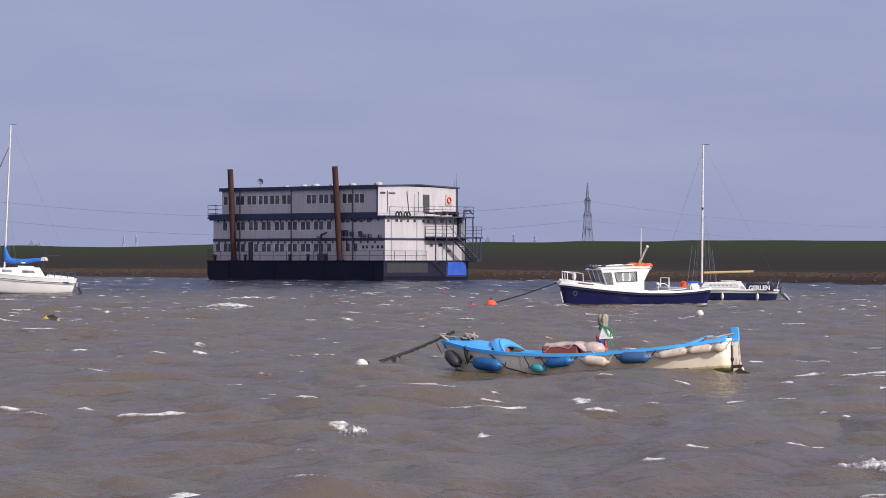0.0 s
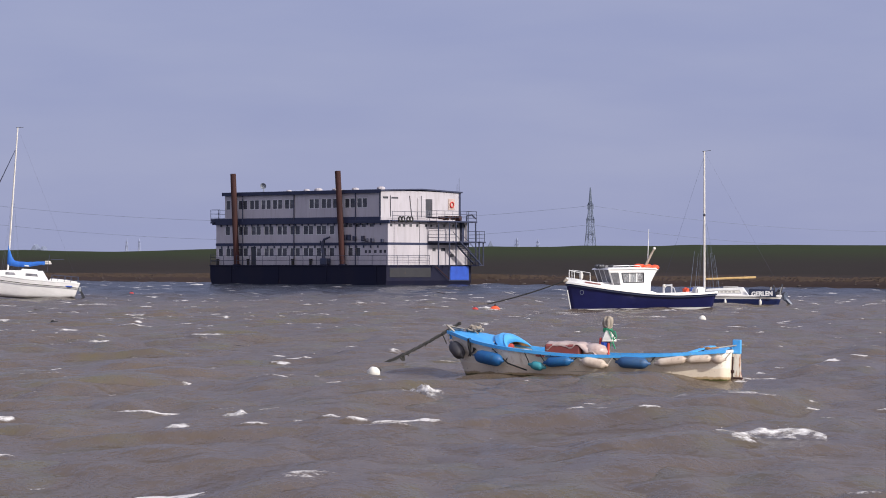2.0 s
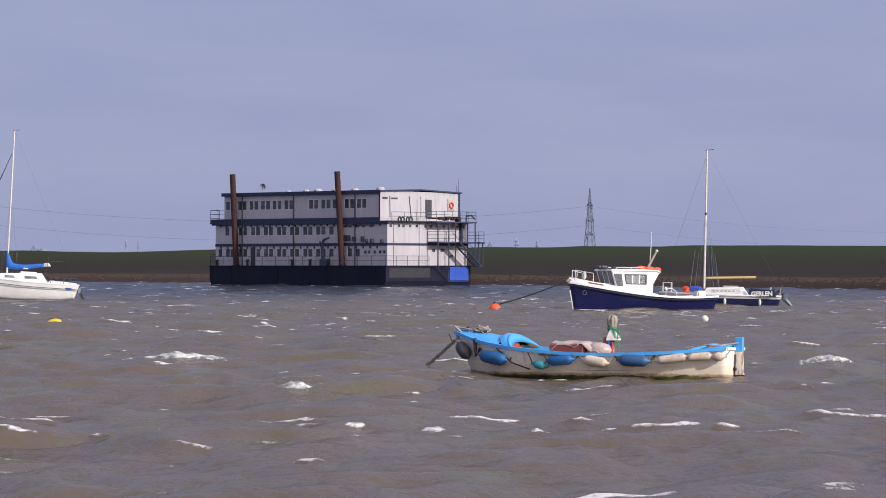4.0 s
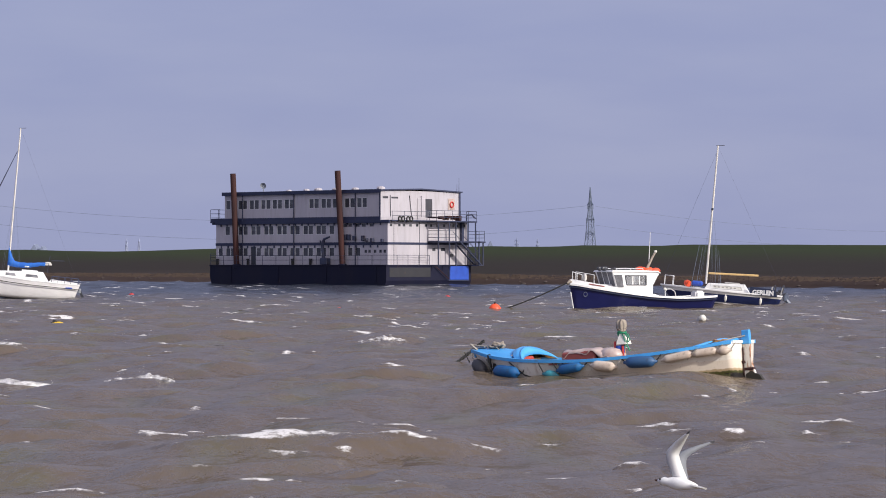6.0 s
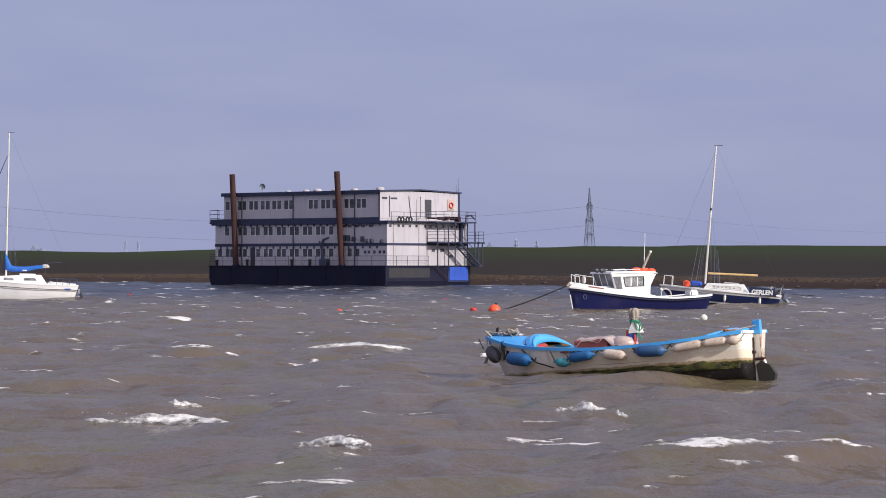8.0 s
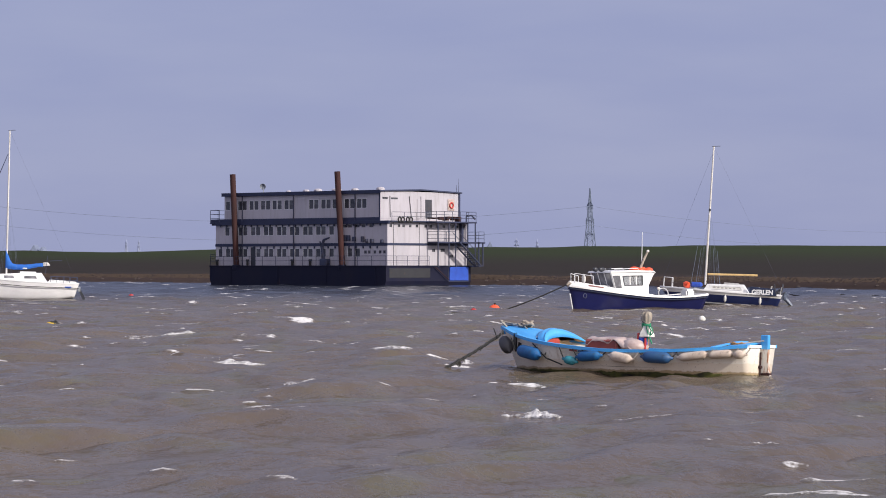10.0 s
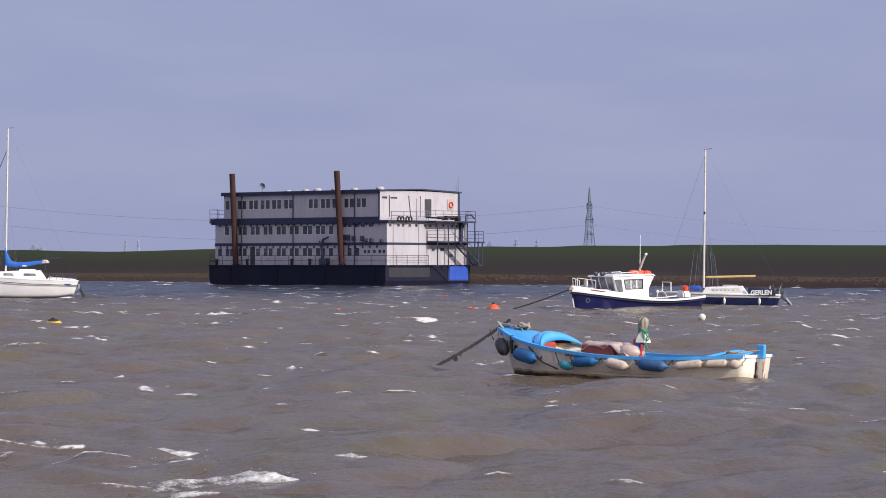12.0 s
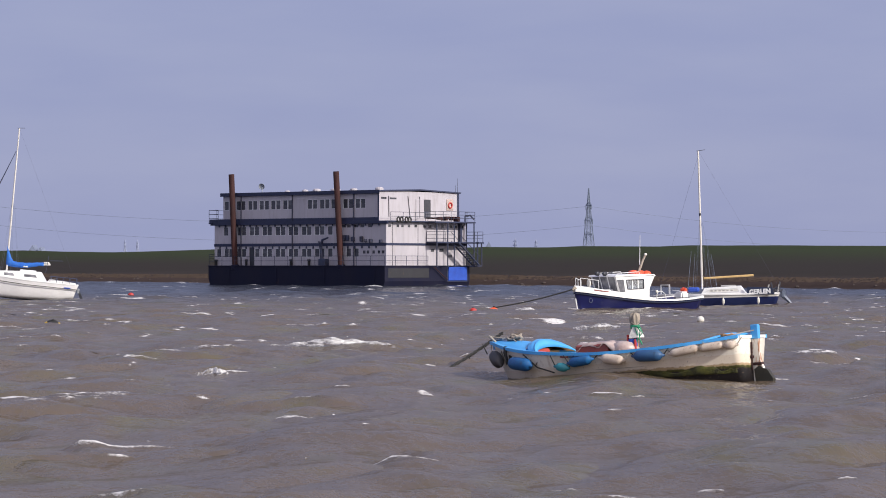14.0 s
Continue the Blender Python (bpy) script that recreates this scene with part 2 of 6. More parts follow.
M["fender_blue"] = surface("scuffed_blue_fender", (0.008, 0.085, 0.25), (0.015, 0.13, 0.31), 0.42, 0, 7, 30, stain=(0.04, 0.09, 0.15), stain_span=(0.56, 0.72), stain_scale=9)
M["fender_navy"] = surface("dull_blue_fender", (0.022, 0.08, 0.20), (0.035, 0.10, 0.20), 0.5, 0, 7, 30, stain=(0.03, 0.04, 0.06), stain_span=(0.58, 0.72), stain_scale=9)
M["fender_pale"] = surface("grimy_white_fender", (0.60, 0.51, 0.42), (0.42, 0.32, 0.25), 0.5, 0, 6, 30, stain=(0.10, 0.075, 0.055), stain_span=(0.60, 0.74), stain_scale=10)
M["fender_black"] = surface("black_fender", (0.035, 0.035, 0.042), (0.06, 0.055, 0.055), 0.5, 0, 6, 30)
M["fender_teal"] = surface("teal_fender", (0.03, 0.22, 0.27), (0.05, 0.28, 0.32), 0.5, 0, 6, 30)
M["rust_stain"] = surface("rusty_rudder", (0.72, 0.69, 0.62), (0.66, 0.62, 0.54), 0.5, 0, 4, 20, stain=(0.33, 0.13, 0.045), stain_span=(0.53, 0.62), stain_scale=5, stain_stretch=(2, 1, 0.5))
M["gelcoat"] = surface("white_gelcoat_deck", (0.80, 0.79, 0.77), (0.74, 0.73, 0.71), 0.3, 0, 2, 20)
M["mast_wood"] = surface("spruce_spar", (0.62, 0.42, 0.17), (0.5, 0.32, 0.12), 0.45, 0, 3, 30, (1, 1, 0.1))
M["mast_alloy"] = surface("anodised_mast", (0.66, 0.63, 0.58), (0.55, 0.52, 0.48), 0.4, 0.1, 2, 20)
M["sail_blue"] = surface("blue_sail_cover", (0.012, 0.10, 0.42), (0.02, 0.16, 0.52), 0.75, 0, 5, 30, bump=0.5, depth=0.03)
M["navy_cloth"] = surface("navy_dodger_cloth", (0.012, 0.02, 0.055), None, 0.8, 0, 5, 30)
M["motor_grey"] = surface("scuffed_blue_grey_casing", (0.10, 0.12, 0.17), (0.17, 0.19, 0.24), 0.4, 0, 6, 30)
M["motor"] = surface("outboard_casing", (0.03, 0.032, 0.04), None, 0.35)
M["feather"] = surface("white_feathers", (0.78, 0.77, 0.75), (0.66, 0.66, 0.67), 0.8)
M["feather_shaded"] = surface("grey_feathers", (0.20, 0.21, 0.23), (0.13, 0.135, 0.15), 0.8)
M["feather_dark"] = surface("black_feathers", (0.03, 0.03, 0.035), None, 0.8)
M["barge_hull"].node_tree.nodes["Principled BSDF"].inputs["Specular IOR Level"].default_value = 0.15


def lacy_foam(name):
    """Froth: white bubbles with gaps that let the water show."""
    m = bpy.data.materials.new(name)
    m.use_nodes = True
    nt = m.node_tree
    bs = nt.nodes["Principled BSDF"]
    nt.links.new(mixed(nt, link_noise(nt, 14, 5, 0.6), (0.76, 0.74, 0.72), (0.86, 0.85, 0.84)), bs.inputs["Base Color"])
    bs.inputs["Roughness"].default_value = 0.85
    where = nt.nodes.new("ShaderNodeTexCoord")
    axes = nt.nodes.new("ShaderNodeSeparateXYZ")
    nt.links.new(where.outputs["Object"], axes.inputs[0])
    thick = nt.nodes.new("ShaderNodeMath")
    thick.operation = "MULTIPLY_ADD"
    thick.inputs[1].default_value = 1.1
    nt.links.new(axes.outputs[2], thick.inputs[0])
    nt.links.new(link_noise(nt, 9, 7, 0.7, (1, 0.6, 1.6)), thick.inputs[2])
    nt.links.new(ramped(nt, thick.outputs[0], 0.42, 0.74), bs.inputs["Alpha"])
    bp = nt.nodes.new("ShaderNodeBump")
    bp.inputs["Strength"].default_value = 0.4
    bp.inputs["Distance"].default_value = 0.03
    nt.links.new(link_noise(nt, 20, 4), bp.inputs["Height"])
    nt.links.new(bp.outputs[0], bs.inputs["Normal"])
    return m


M["foam"] = lacy_foam("sea_froth")
M["cuddy_cream"] = surface("cream_painted_board", (0.72, 0.56, 0.32), (0.60, 0.45, 0.25), 0.6, 0, 4, 30)
M["weed_green"] = surface("clinging_green_weed", (0.028, 0.028, 0.011), (0.115, 0.118, 0.018), 0.8, 0, 5, 40, bump=0.8, depth=0.03)
M["weed_floating"] = surface("floating_weed", (0.03, 0.028, 0.02), None, 0.6)


# ---- building helpers ----
def part(name, bm, material, parent=None, label="", m=None, smooth=False):
    me = bpy.data.meshes.new(name)
    if bm is not None:
        bmesh.ops.recalc_face_normals(bm, faces=bm.faces)
        if smooth:
            for f in bm.faces:
                f.smooth = True
        bm.to_mesh(me)
        bm.free()
    for mm in (material if isinstance(material, (list, tuple)) else [material]):
        me.materials.append(mm)
    ob = new(name, me)
    ob.parent = parent
    if m is not None:
        ob.matrix_basis = m
    return tagged(ob, label)


def again(ob, m, parent=None):
    """One more piece on the same mesh."""
    o = new(ob.name.split(".")[0], ob.data)
    o.parent = parent or ob.parent
    o.matrix_basis = m
    return o


def thing(name, label, category, group="", kind="", m=None):
    ob = new(name)
    ob.empty_display_size = 0.2
    if m is not None:
        ob.matrix_basis = m
    return tagged(ob, label, category, group, kind)


def box(x0, x1, y0, y1, z0, z1, bevel=0.0, bm=None, seg=1):
    bm2 = bmesh.new()
    bmesh.ops.create_cube(bm2, size=1, matrix=Matrix.Translation(((x0 + x1) / 2, (y0 + y1) / 2, (z0 + z1) / 2)) @ Matrix.Diagonal((x1 - x0, y1 - y0, z1 - z0, 1)))
    if bevel:
        bmesh.ops.bevel(bm2, geom=bm2.edges[:], offset=bevel, segments=seg, affect="EDGES")
    if bm is None:
        return bm2
    join(bm, bm2)
    return bm


def join(bm, other):
    me = bpy.data.meshes.new("tmp")
    other.to_mesh(me)
    other.free()
    bm.from_mesh(me)
    bpy.data.meshes.remove(me)


def tube(pts, r, n=8, bm=None, cap=True):
    """A round bar along points; r a number or one for each point."""
    bm = bm or bmesh.new()
    pts = [Vector(p) for p in pts]
    rs = r if isinstance(r, (list, tuple)) else [r] * len(pts)
    rings, ref = [], None
    for i, p in enumerate(pts):
        d = (pts[min(i + 1, len(pts) - 1)] - pts[max(i - 1, 0)]).normalized()
        if ref is None:
            ref = Vector((0, 0, 1)) if abs(d.z) < 0.9 else Vector((1, 0, 0))
        a = d.cross(ref).normalized()
        b = d.cross(a).normalized()
        ref = -b if -b.dot(ref) > 0 else b
        rings.append([bm.verts.new(p + (a * math.cos(k * math.tau / n) + b * math.sin(k * math.tau / n)) * rs[i]) for k in range(n)])
    for ra, rb in zip(rings, rings[1:]):
        for k in range(n):
            bm.faces.new((ra[k], ra[(k + 1) % n], rb[(k + 1) % n], rb[k]))
    if cap:
        bm.faces.new(rings[0][::-1])
        bm.faces.new(rings[-1])
    return bm


def lathe(profile, n=12, axis="z"):
    """A turned body: profile of (radius, along)."""
    bm = bmesh.new()
    rings = []
    for r, z in profile:
        rings.append([bm.verts.new((r * math.cos(k * math.tau / n), r * math.sin(k * math.tau / n), z)) for k in range(n)])
    for ra, rb in zip(rings, rings[1:]):
        for k in range(n):
            bm.faces.new((ra[k], ra[(k + 1) % n], rb[(k + 1) % n], rb[k]))
    bm.faces.new(rings[0][::-1])
    bm.faces.new(rings[-1])
    if axis == "x":
        bmesh.ops.rotate(bm, verts=bm.verts, matrix=Matrix.Rotation(radians(90), 3, "Y"))
    elif axis == "y":
        bmesh.ops.rotate(bm, verts=bm.verts, matrix=Matrix.Rotation(radians(90), 3, "X"))
    return bm


def strip(pts, w, h, bm=None):
    """A flat bar of width w and height h along a path, kept level."""
    bm = bm or bmesh.new()
    pts = [Vector(p) for p in pts]
    rings = []
    for i, p in enumerate(pts):
        d = pts[min(i + 1, len(pts) - 1)] - pts[max(i - 1, 0)]
        n = Vector((-d.y, d.x, 0)).normalized()
        rings.append([bm.verts.new(p + n * a * w / 2 + Vector((0, 0, b * h / 2))) for a, b in ((-1, -1), (1, -1), (1, 1), (-1, 1))])
    for ra, rb in zip(rings, rings[1:]):
        for k in range(4):
            bm.faces.new((ra[k], ra[(k + 1) % 4], rb[(k + 1) % 4], rb[k]))
    bm.faces.new(rings[0][::-1])
    bm.faces.new(rings[-1])
    return bm


def prism(outline, y0, y1):
    """An outline in x and z, drawn out along y."""
    bm = bmesh.new()
    a = [bm.verts.new((x, y0, z)) for x, z in outline]
    b = [bm.verts.new((x, y1, z)) for x, z in outline]
    n = len(outline)
    bm.faces.new(a)
    bm.faces.new(b[::-1])
    for k in range(n):
        bm.faces.new((a[k], b[k], b[(k + 1) % n], a[(k + 1) % n]))
    return bm


def smooth_table(table, u):
    """A value between rows of (u, value), eased."""
    for (a, va), (b, vb) in zip(table, table[1:]):
        if u <= b:
            f = (u - a) / (b - a)
            return va + (vb - va) * f
    return table[-1][1]


class Hull:
    """A boat's shell from tables of half beam, sheer and keel over its length, bow at -x, waterline at z = 0."""

    def __init__(self, length, beam, sheer, keel, rake, full=0.55, n=36, rows=10, shift=0.0, stern=0.35):
        self.shift, self.stern = shift, stern
        self.length, self.beam, self.sheer, self.keel, self.rake, self.full, self.n, self.rows = length, beam, sheer, keel, rake, full, n, rows

    def soft(self, table, u):
        h = 0.04
        return sum(smooth_table(table, min(1, max(0, u + k * h))) for k in (-1, -0.5, 0, 0.5, 1)) / 5

    def point(self, u, v, side, inset=0.0):
        b = max(0.012, smooth_table(self.beam, u) * 0.4 + self.soft(self.beam, u) * 0.6 - inset) if 0.02 < u < 0.98 else max(0.012, smooth_table(self.beam, u) - inset)
        s, k = self.soft(self.sheer, u), self.soft(self.keel, u)
        z = k + (s - k) * v
        y = b * (v ** self.full) * (0.86 + 0.14 * v)
        x = self.shift + (u - 0.5) * self.length + self.rake * (1 - v) * max(0, 1 - u * 4) - self.stern * self.rake * (1 - v) * max(0, u * 4 - 3)
        return Vector((x, side * y, z))

    def shell(self, inset=0.0, floor=0.0):
        bm = bmesh.new()
        grid = []
        for i in range(self.n + 1):
            u = i / self.n
            row = [self.point(u, 1 - j / self.rows * (1 - floor), -1, inset) for j in range(self.rows + 1)]
            row += [self.point(u, floor + j / self.rows * (1 - floor), 1, inset) for j in range(1 if not floor else 0, self.rows + 1)]
            grid.append([bm.verts.new(p) for p in row])
        for ra, rb in zip(grid, grid[1:]):
            for k in range(len(ra) - 1):
                bm.faces.new((ra[k], ra[k + 1], rb[k + 1], rb[k]))
        bm.faces.new(grid[-1])
        bm.faces.new(grid[0][::-1])
        for f in bm.faces:
            f.smooth = True
        return bm

    def edge(self, side, u0=0.0, u1=1.0, lift=0.0, out=0.0, v=1.0, n=30):
        pts = []
        for i in range(n + 1):
            p = self.point(u0 + (u1 - u0) * i / n, v, side)
            p.y += side * out
            p.z += lift
            pts.append(p)
        return pts

    def deck(self, u0, u1, drop=0.0, camber=0.06, inset=0.0, n=20, thick=0.03, v=1.0):
        """A closed, cambered deck from u0 to u1."""
        bm = bmesh.new()
        top, low = [], []
        for i in range(n + 1):
            u = u0 + (u1 - u0) * i / n
            a, b = self.point(u, v, -1, inset), self.point(u, v, 1, inset)
            r, q = [], []
            for j in range(9):
                f = j / 8
                p = a.lerp(b, f)
                p.z += camber * (1 - (2 * f - 1) ** 2) * min(1, (b.y - a.y)) - drop
                r.append(bm.verts.new(p))
                q.append(bm.verts.new(p - Vector((0, 0, thick))))
            top.append(r)
            low.append(q)
        for i in range(n):
            for j in range(8):
                bm.faces.new((top[i][j], top[i][j + 1], top[i + 1][j + 1], top[i + 1][j]))
                bm.faces.new((low[i][j], low[i + 1][j], low[i + 1][j + 1], low[i][j + 1]))
            for j in (0, 8):
                bm.faces.new((top[i][j], top[i + 1][j], low[i + 1][j], low[i][j]))
        for k in (0, n):
            for j in range(8):
                bm.faces.new((top[k][j], top[k][j + 1], low[k][j + 1], low[k][j]))
        return bm


# ---- water ----
def wave_field(x, y, seed, waves, speed_dir):
    rng = np.random.RandomState(seed)
    h = np.zeros_like(x)
    for lo, hi, count, steep in waves:
        for _ in range(count):
            lam = lo * (hi / lo) ** rng.rand()
            a = speed_dir + rng.normal(0, 0.42)
            k = 2 * math.pi / lam
            h += steep * lam / math.sqrt(count) * np.sin(k * (x * math.cos(a) + y * math.sin(a)) + rng.rand() * 6.283)
    return h


def value_noise(x, y, seed, size):
    rng = np.random.RandomState(seed)
    g = rng.rand(256, 256)
    u, v = x / size, y / size
    i, j = np.floor(u).astype(int), np.floor(v).astype(int)
    f, e = u - i, v - j
    f, e = f * f * (3 - 2 * f), e * e * (3 - 2 * e)
    i0, i1, j0, j1 = i % 256, (i + 1) % 256, j % 256, (j + 1) % 256
    return (g[i0, j0] * (1 - f) + g[i1, j0] * f) * (1 - e) + (g[i0, j1] * (1 - f) + g[i1, j1] * f) * e


WATER_BANDS = [(-45, 7, -60, 30, 1.5), (6.8, 66, -46, 13, 0.16), (65.8, 120, -54, 22, 0.30), (119.5, 200, -66, 34, 0.55), (199, 426, -106, 74, 1.2)]


def sheet_height(x, y, seed, waves, drift):
    """Waves with peaked crests and flat troughs."""
    h = wave_field(x, y, seed, waves, drift)
    h = 0.16 * (np.exp(h / 0.16 * 0.75) - 1) / 0.75
    return 0.24 * np.tanh(h / 0.24)


def water_sheet(name, seed, waves, drift, level, label, cap):
    """One rigid sheet of waves; the sheets run at their own speed and the higher one shows."""
    cos, faces, foams, base = [], [], [], 0
    for y0, y1, x0, x1, step in WATER_BANDS:
        nx, ny = int((x1 - x0) / step) + 1, int((y1 - y0) / step) + 1
        xs, ys = np.meshgrid(np.linspace(x0, x1, nx), np.linspace(y0, y1, ny))
        h = sheet_height(xs, ys, seed, waves, drift)
        slope = wave_field(xs + 0.25, ys, seed, waves, drift) - wave_field(xs - 0.25, ys, seed, waves, drift)
        patch = value_noise(xs, ys, seed + 7, 3.1) * 0.6 + value_noise(xs, ys, seed + 8, 0.9) * 0.4
        crumble = value_noise(xs, ys, seed + 4, 0.26)
        foam = np.clip((h - cap) / 0.08, 0, 1) * np.clip((patch - 0.56) / 0.15, 0, 1) * np.clip((crumble - 0.3) / 0.4, 0, 1) * 0.8
        thin = 0.86 - 0.06 * np.clip((ys - 70) / 60, 0, 1)
        fleck = np.clip((value_noise(xs * 0.5, ys * 0.6, seed + 9, 0.34) - thin) / 0.08, 0, 1) * np.clip((value_noise(xs, ys, seed + 5, 4.5) - 0.36) / 0.2, 0, 1) * 0.72
        foam = np.maximum(foam, fleck)
        h = h + 0.09 * foam * value_noise(xs, ys, seed + 3, 0.22)
        cos.append(np.stack([xs, ys, h + level], -1).reshape(-1, 3))
        foams.append(foam.reshape(-1))
        idx = np.arange(nx * ny).reshape(ny, nx) + base
        faces.append(np.stack([idx[:-1, :-1], idx[:-1, 1:], idx[1:, 1:], idx[1:, :-1]], -1).reshape(-1, 4))
        base += nx * ny
    cos, faces, foams = np.concatenate(cos), np.concatenate(faces), np.concatenate(foams)
    me = bpy.data.meshes.new(name)
    me.vertices.add(len(cos))
    me.vertices.foreach_set("co", cos.astype(np.float32).reshape(-1))
    me.loops.add(faces.size)
    me.loops.foreach_set("vertex_index", faces.astype(np.int32).reshape(-1))
    me.polygons.add(len(faces))
    me.polygons.foreach_set("loop_start", np.arange(0, faces.size, 4, dtype=np.int32))
    me.polygons.foreach_set("use_smooth", np.ones(len(faces), dtype=bool))
    me.update(calc_edges=True)
    at = me.attributes.new("foam", "FLOAT", "POINT")
    at.data.foreach_set("value", foams.astype(np.float32))
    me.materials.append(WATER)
    return tagged(new(name, me), label, "water", kind="structure")


SWELL_WAVES = [(4.2, 7.5, 7, 0.016), (1.5, 3.2, 14, 0.020), (0.55, 1.3, 20, 0.015)]
CHOP_WAVES = [(3.6, 6.0, 7, 0.014), (1.2, 2.8, 14, 0.020), (0.5, 1.1, 20, 0.015)]


def sheet_shift(t):
    """Where the two sheets have run to at a moment: swell, then chop."""
    return (-1.228 + 2.4 * t, 11.836 - 0.7 * t), (-0.143 + 1.7 * t, 5.746 - 0.3 * t)


def water_level(x, y, t):
    """Height of the water at a place and moment."""
    (ax, ay), (bx, by) = sheet_shift(t)
    xs, ys = np.asarray(x, float), np.asarray(y, float)
    return np.maximum(sheet_height(xs - ax, ys - ay, 71, SWELL_WAVES, -0.45) - 0.147, sheet_height(xs - bx, ys - by, 299, CHOP_WAVES, -0.1) - 0.167)


water_swell = water_sheet("water_swell", 71, SWELL_WAVES, -0.45, -0.147,
                          "choppy grey-brown estuary water with whitecaps", 0.14)
water_chop = water_sheet("water_chop", 299, CHOP_WAVES, -0.1, -0.167,
                         "short wind chop on grey-brown estuary water", 0.12)


# ---- land ----
def shore_y(x):
    y = 312 - 1.2 * (x - 2.6)
    if x > 2.6:
        y -= 0.012 * min(x - 2.6, 60) ** 2
    return max(150, min(y, 520))


def land_height(x, y):
    """Bank at the water's edge, then a field that climbs gently to a long crest, and the plain beyond."""
    d = y - shore_y(x)
    if d < 0:
        return max(-2.5, d * 0.12)
    side = 1 / (1 + math.exp(-x / y * 12))
    crest = 5.70 + 2.15 * side
    z = 0.80 * min(1, d / 5.0) ** 0.7 + 0.25 * min(1, max(0, d - 5) / 30)
    far = min(1, max(0, (y - shore_y(x) - 20) / (700 - shore_y(x) - 20)))
    z += (crest - 1.2) * (0.65 * far + 0.35 * far * far)
    if y > 700:
        z -= (z - 1.0) * min(1, (y - 700) / 500) * 0.9
    z += 0.10 * (noise.noise(Vector((x * 0.05, y * 0.02, 3))) + noise.noise(Vector((x * 0.4, y * 0.15, 8))) * 0.4) * min(1, d / 4)
    return z


def build_land():
    bm = bmesh.new()
    steps = [-330, -150, -60, -25, -10, -4, -1, 0, 0.6, 1.2, 2, 3, 4, 5, 7, 10, 15, 22, 30, 42, 58, 80, 110, 150, 200, 260, 320, 360, 400, 440, 500, 600, 800, 1200, 2000, 3200, 4500]
    rows = []
    for st in steps:
        row = []
        for i in range(161):
            q = (i / 160 - 0.5) * 2
            x = q * (70 + 130 * q * q) * (1 + max(0, st) / 300)
            y = shore_y(x) + st
            row.append(bm.verts.new((x, y, land_height(x, y))))
        rows.append(row)
    for ra, rb in zip(rows, rows[1:]):
        for k in range(160):
            f = bm.faces.new((ra[k], ra[k + 1], rb[k + 1], rb[k]))
            f.smooth = True
    m = bpy.data.materials.new("winter_field")
    m.use_nodes = True
    nt = m.node_tree
    bs = nt.nodes["Principled BSDF"]
    co = nt.nodes.new("ShaderNodeTexCoord")
    sx = nt.nodes.new("ShaderNodeSeparateXYZ")
    nt.links.new(co.outputs["Object"], sx.inputs[0])
    ad = nt.nodes.new("ShaderNodeMath")
    ad.operation = "MULTIPLY_ADD"
    ad.inputs[1].default_value = 1.6
    nt.links.new(link_noise(nt, 0.03, 6, 0.65, (1, 0.35, 1)), ad.inputs[0])
    nt.links.new(sx.outputs[2], ad.inputs[2])
    soil = mixed(nt, link_noise(nt, 0.25, 5, 0.6, (1, 0.4, 1)), (0.018, 0.0135, 0.010), (0.026, 0.020, 0.0135))
    green = mixed(nt, link_noise(nt, 0.12, 5, 0.6, (1, 0.3, 1)), (0.018, 0.025, 0.007), (0.028, 0.037, 0.009))
    mud = mixed(nt, link_noise(nt, 0.7, 5, 0.6), (0.036, 0.025, 0.022), (0.064, 0.043, 0.034))
    col = mixed(nt, ramped(nt, ad.outputs[0], 3.0, 5.6), soil, green)
    col = mixed(nt, ramped(nt, ad.outputs[0], 1.4, 1.95), mud, col)
    nt.links.new(col, bs.inputs["Base Color"])
    bs.inputs["Roughness"].default_value = 0.95
    bs.inputs["Specular IOR Level"].default_value = 0.1
    return tagged(part("ground", bm, m), "winter field behind a muddy bank, brown soil turning green", "field", kind="structure")


build_land()


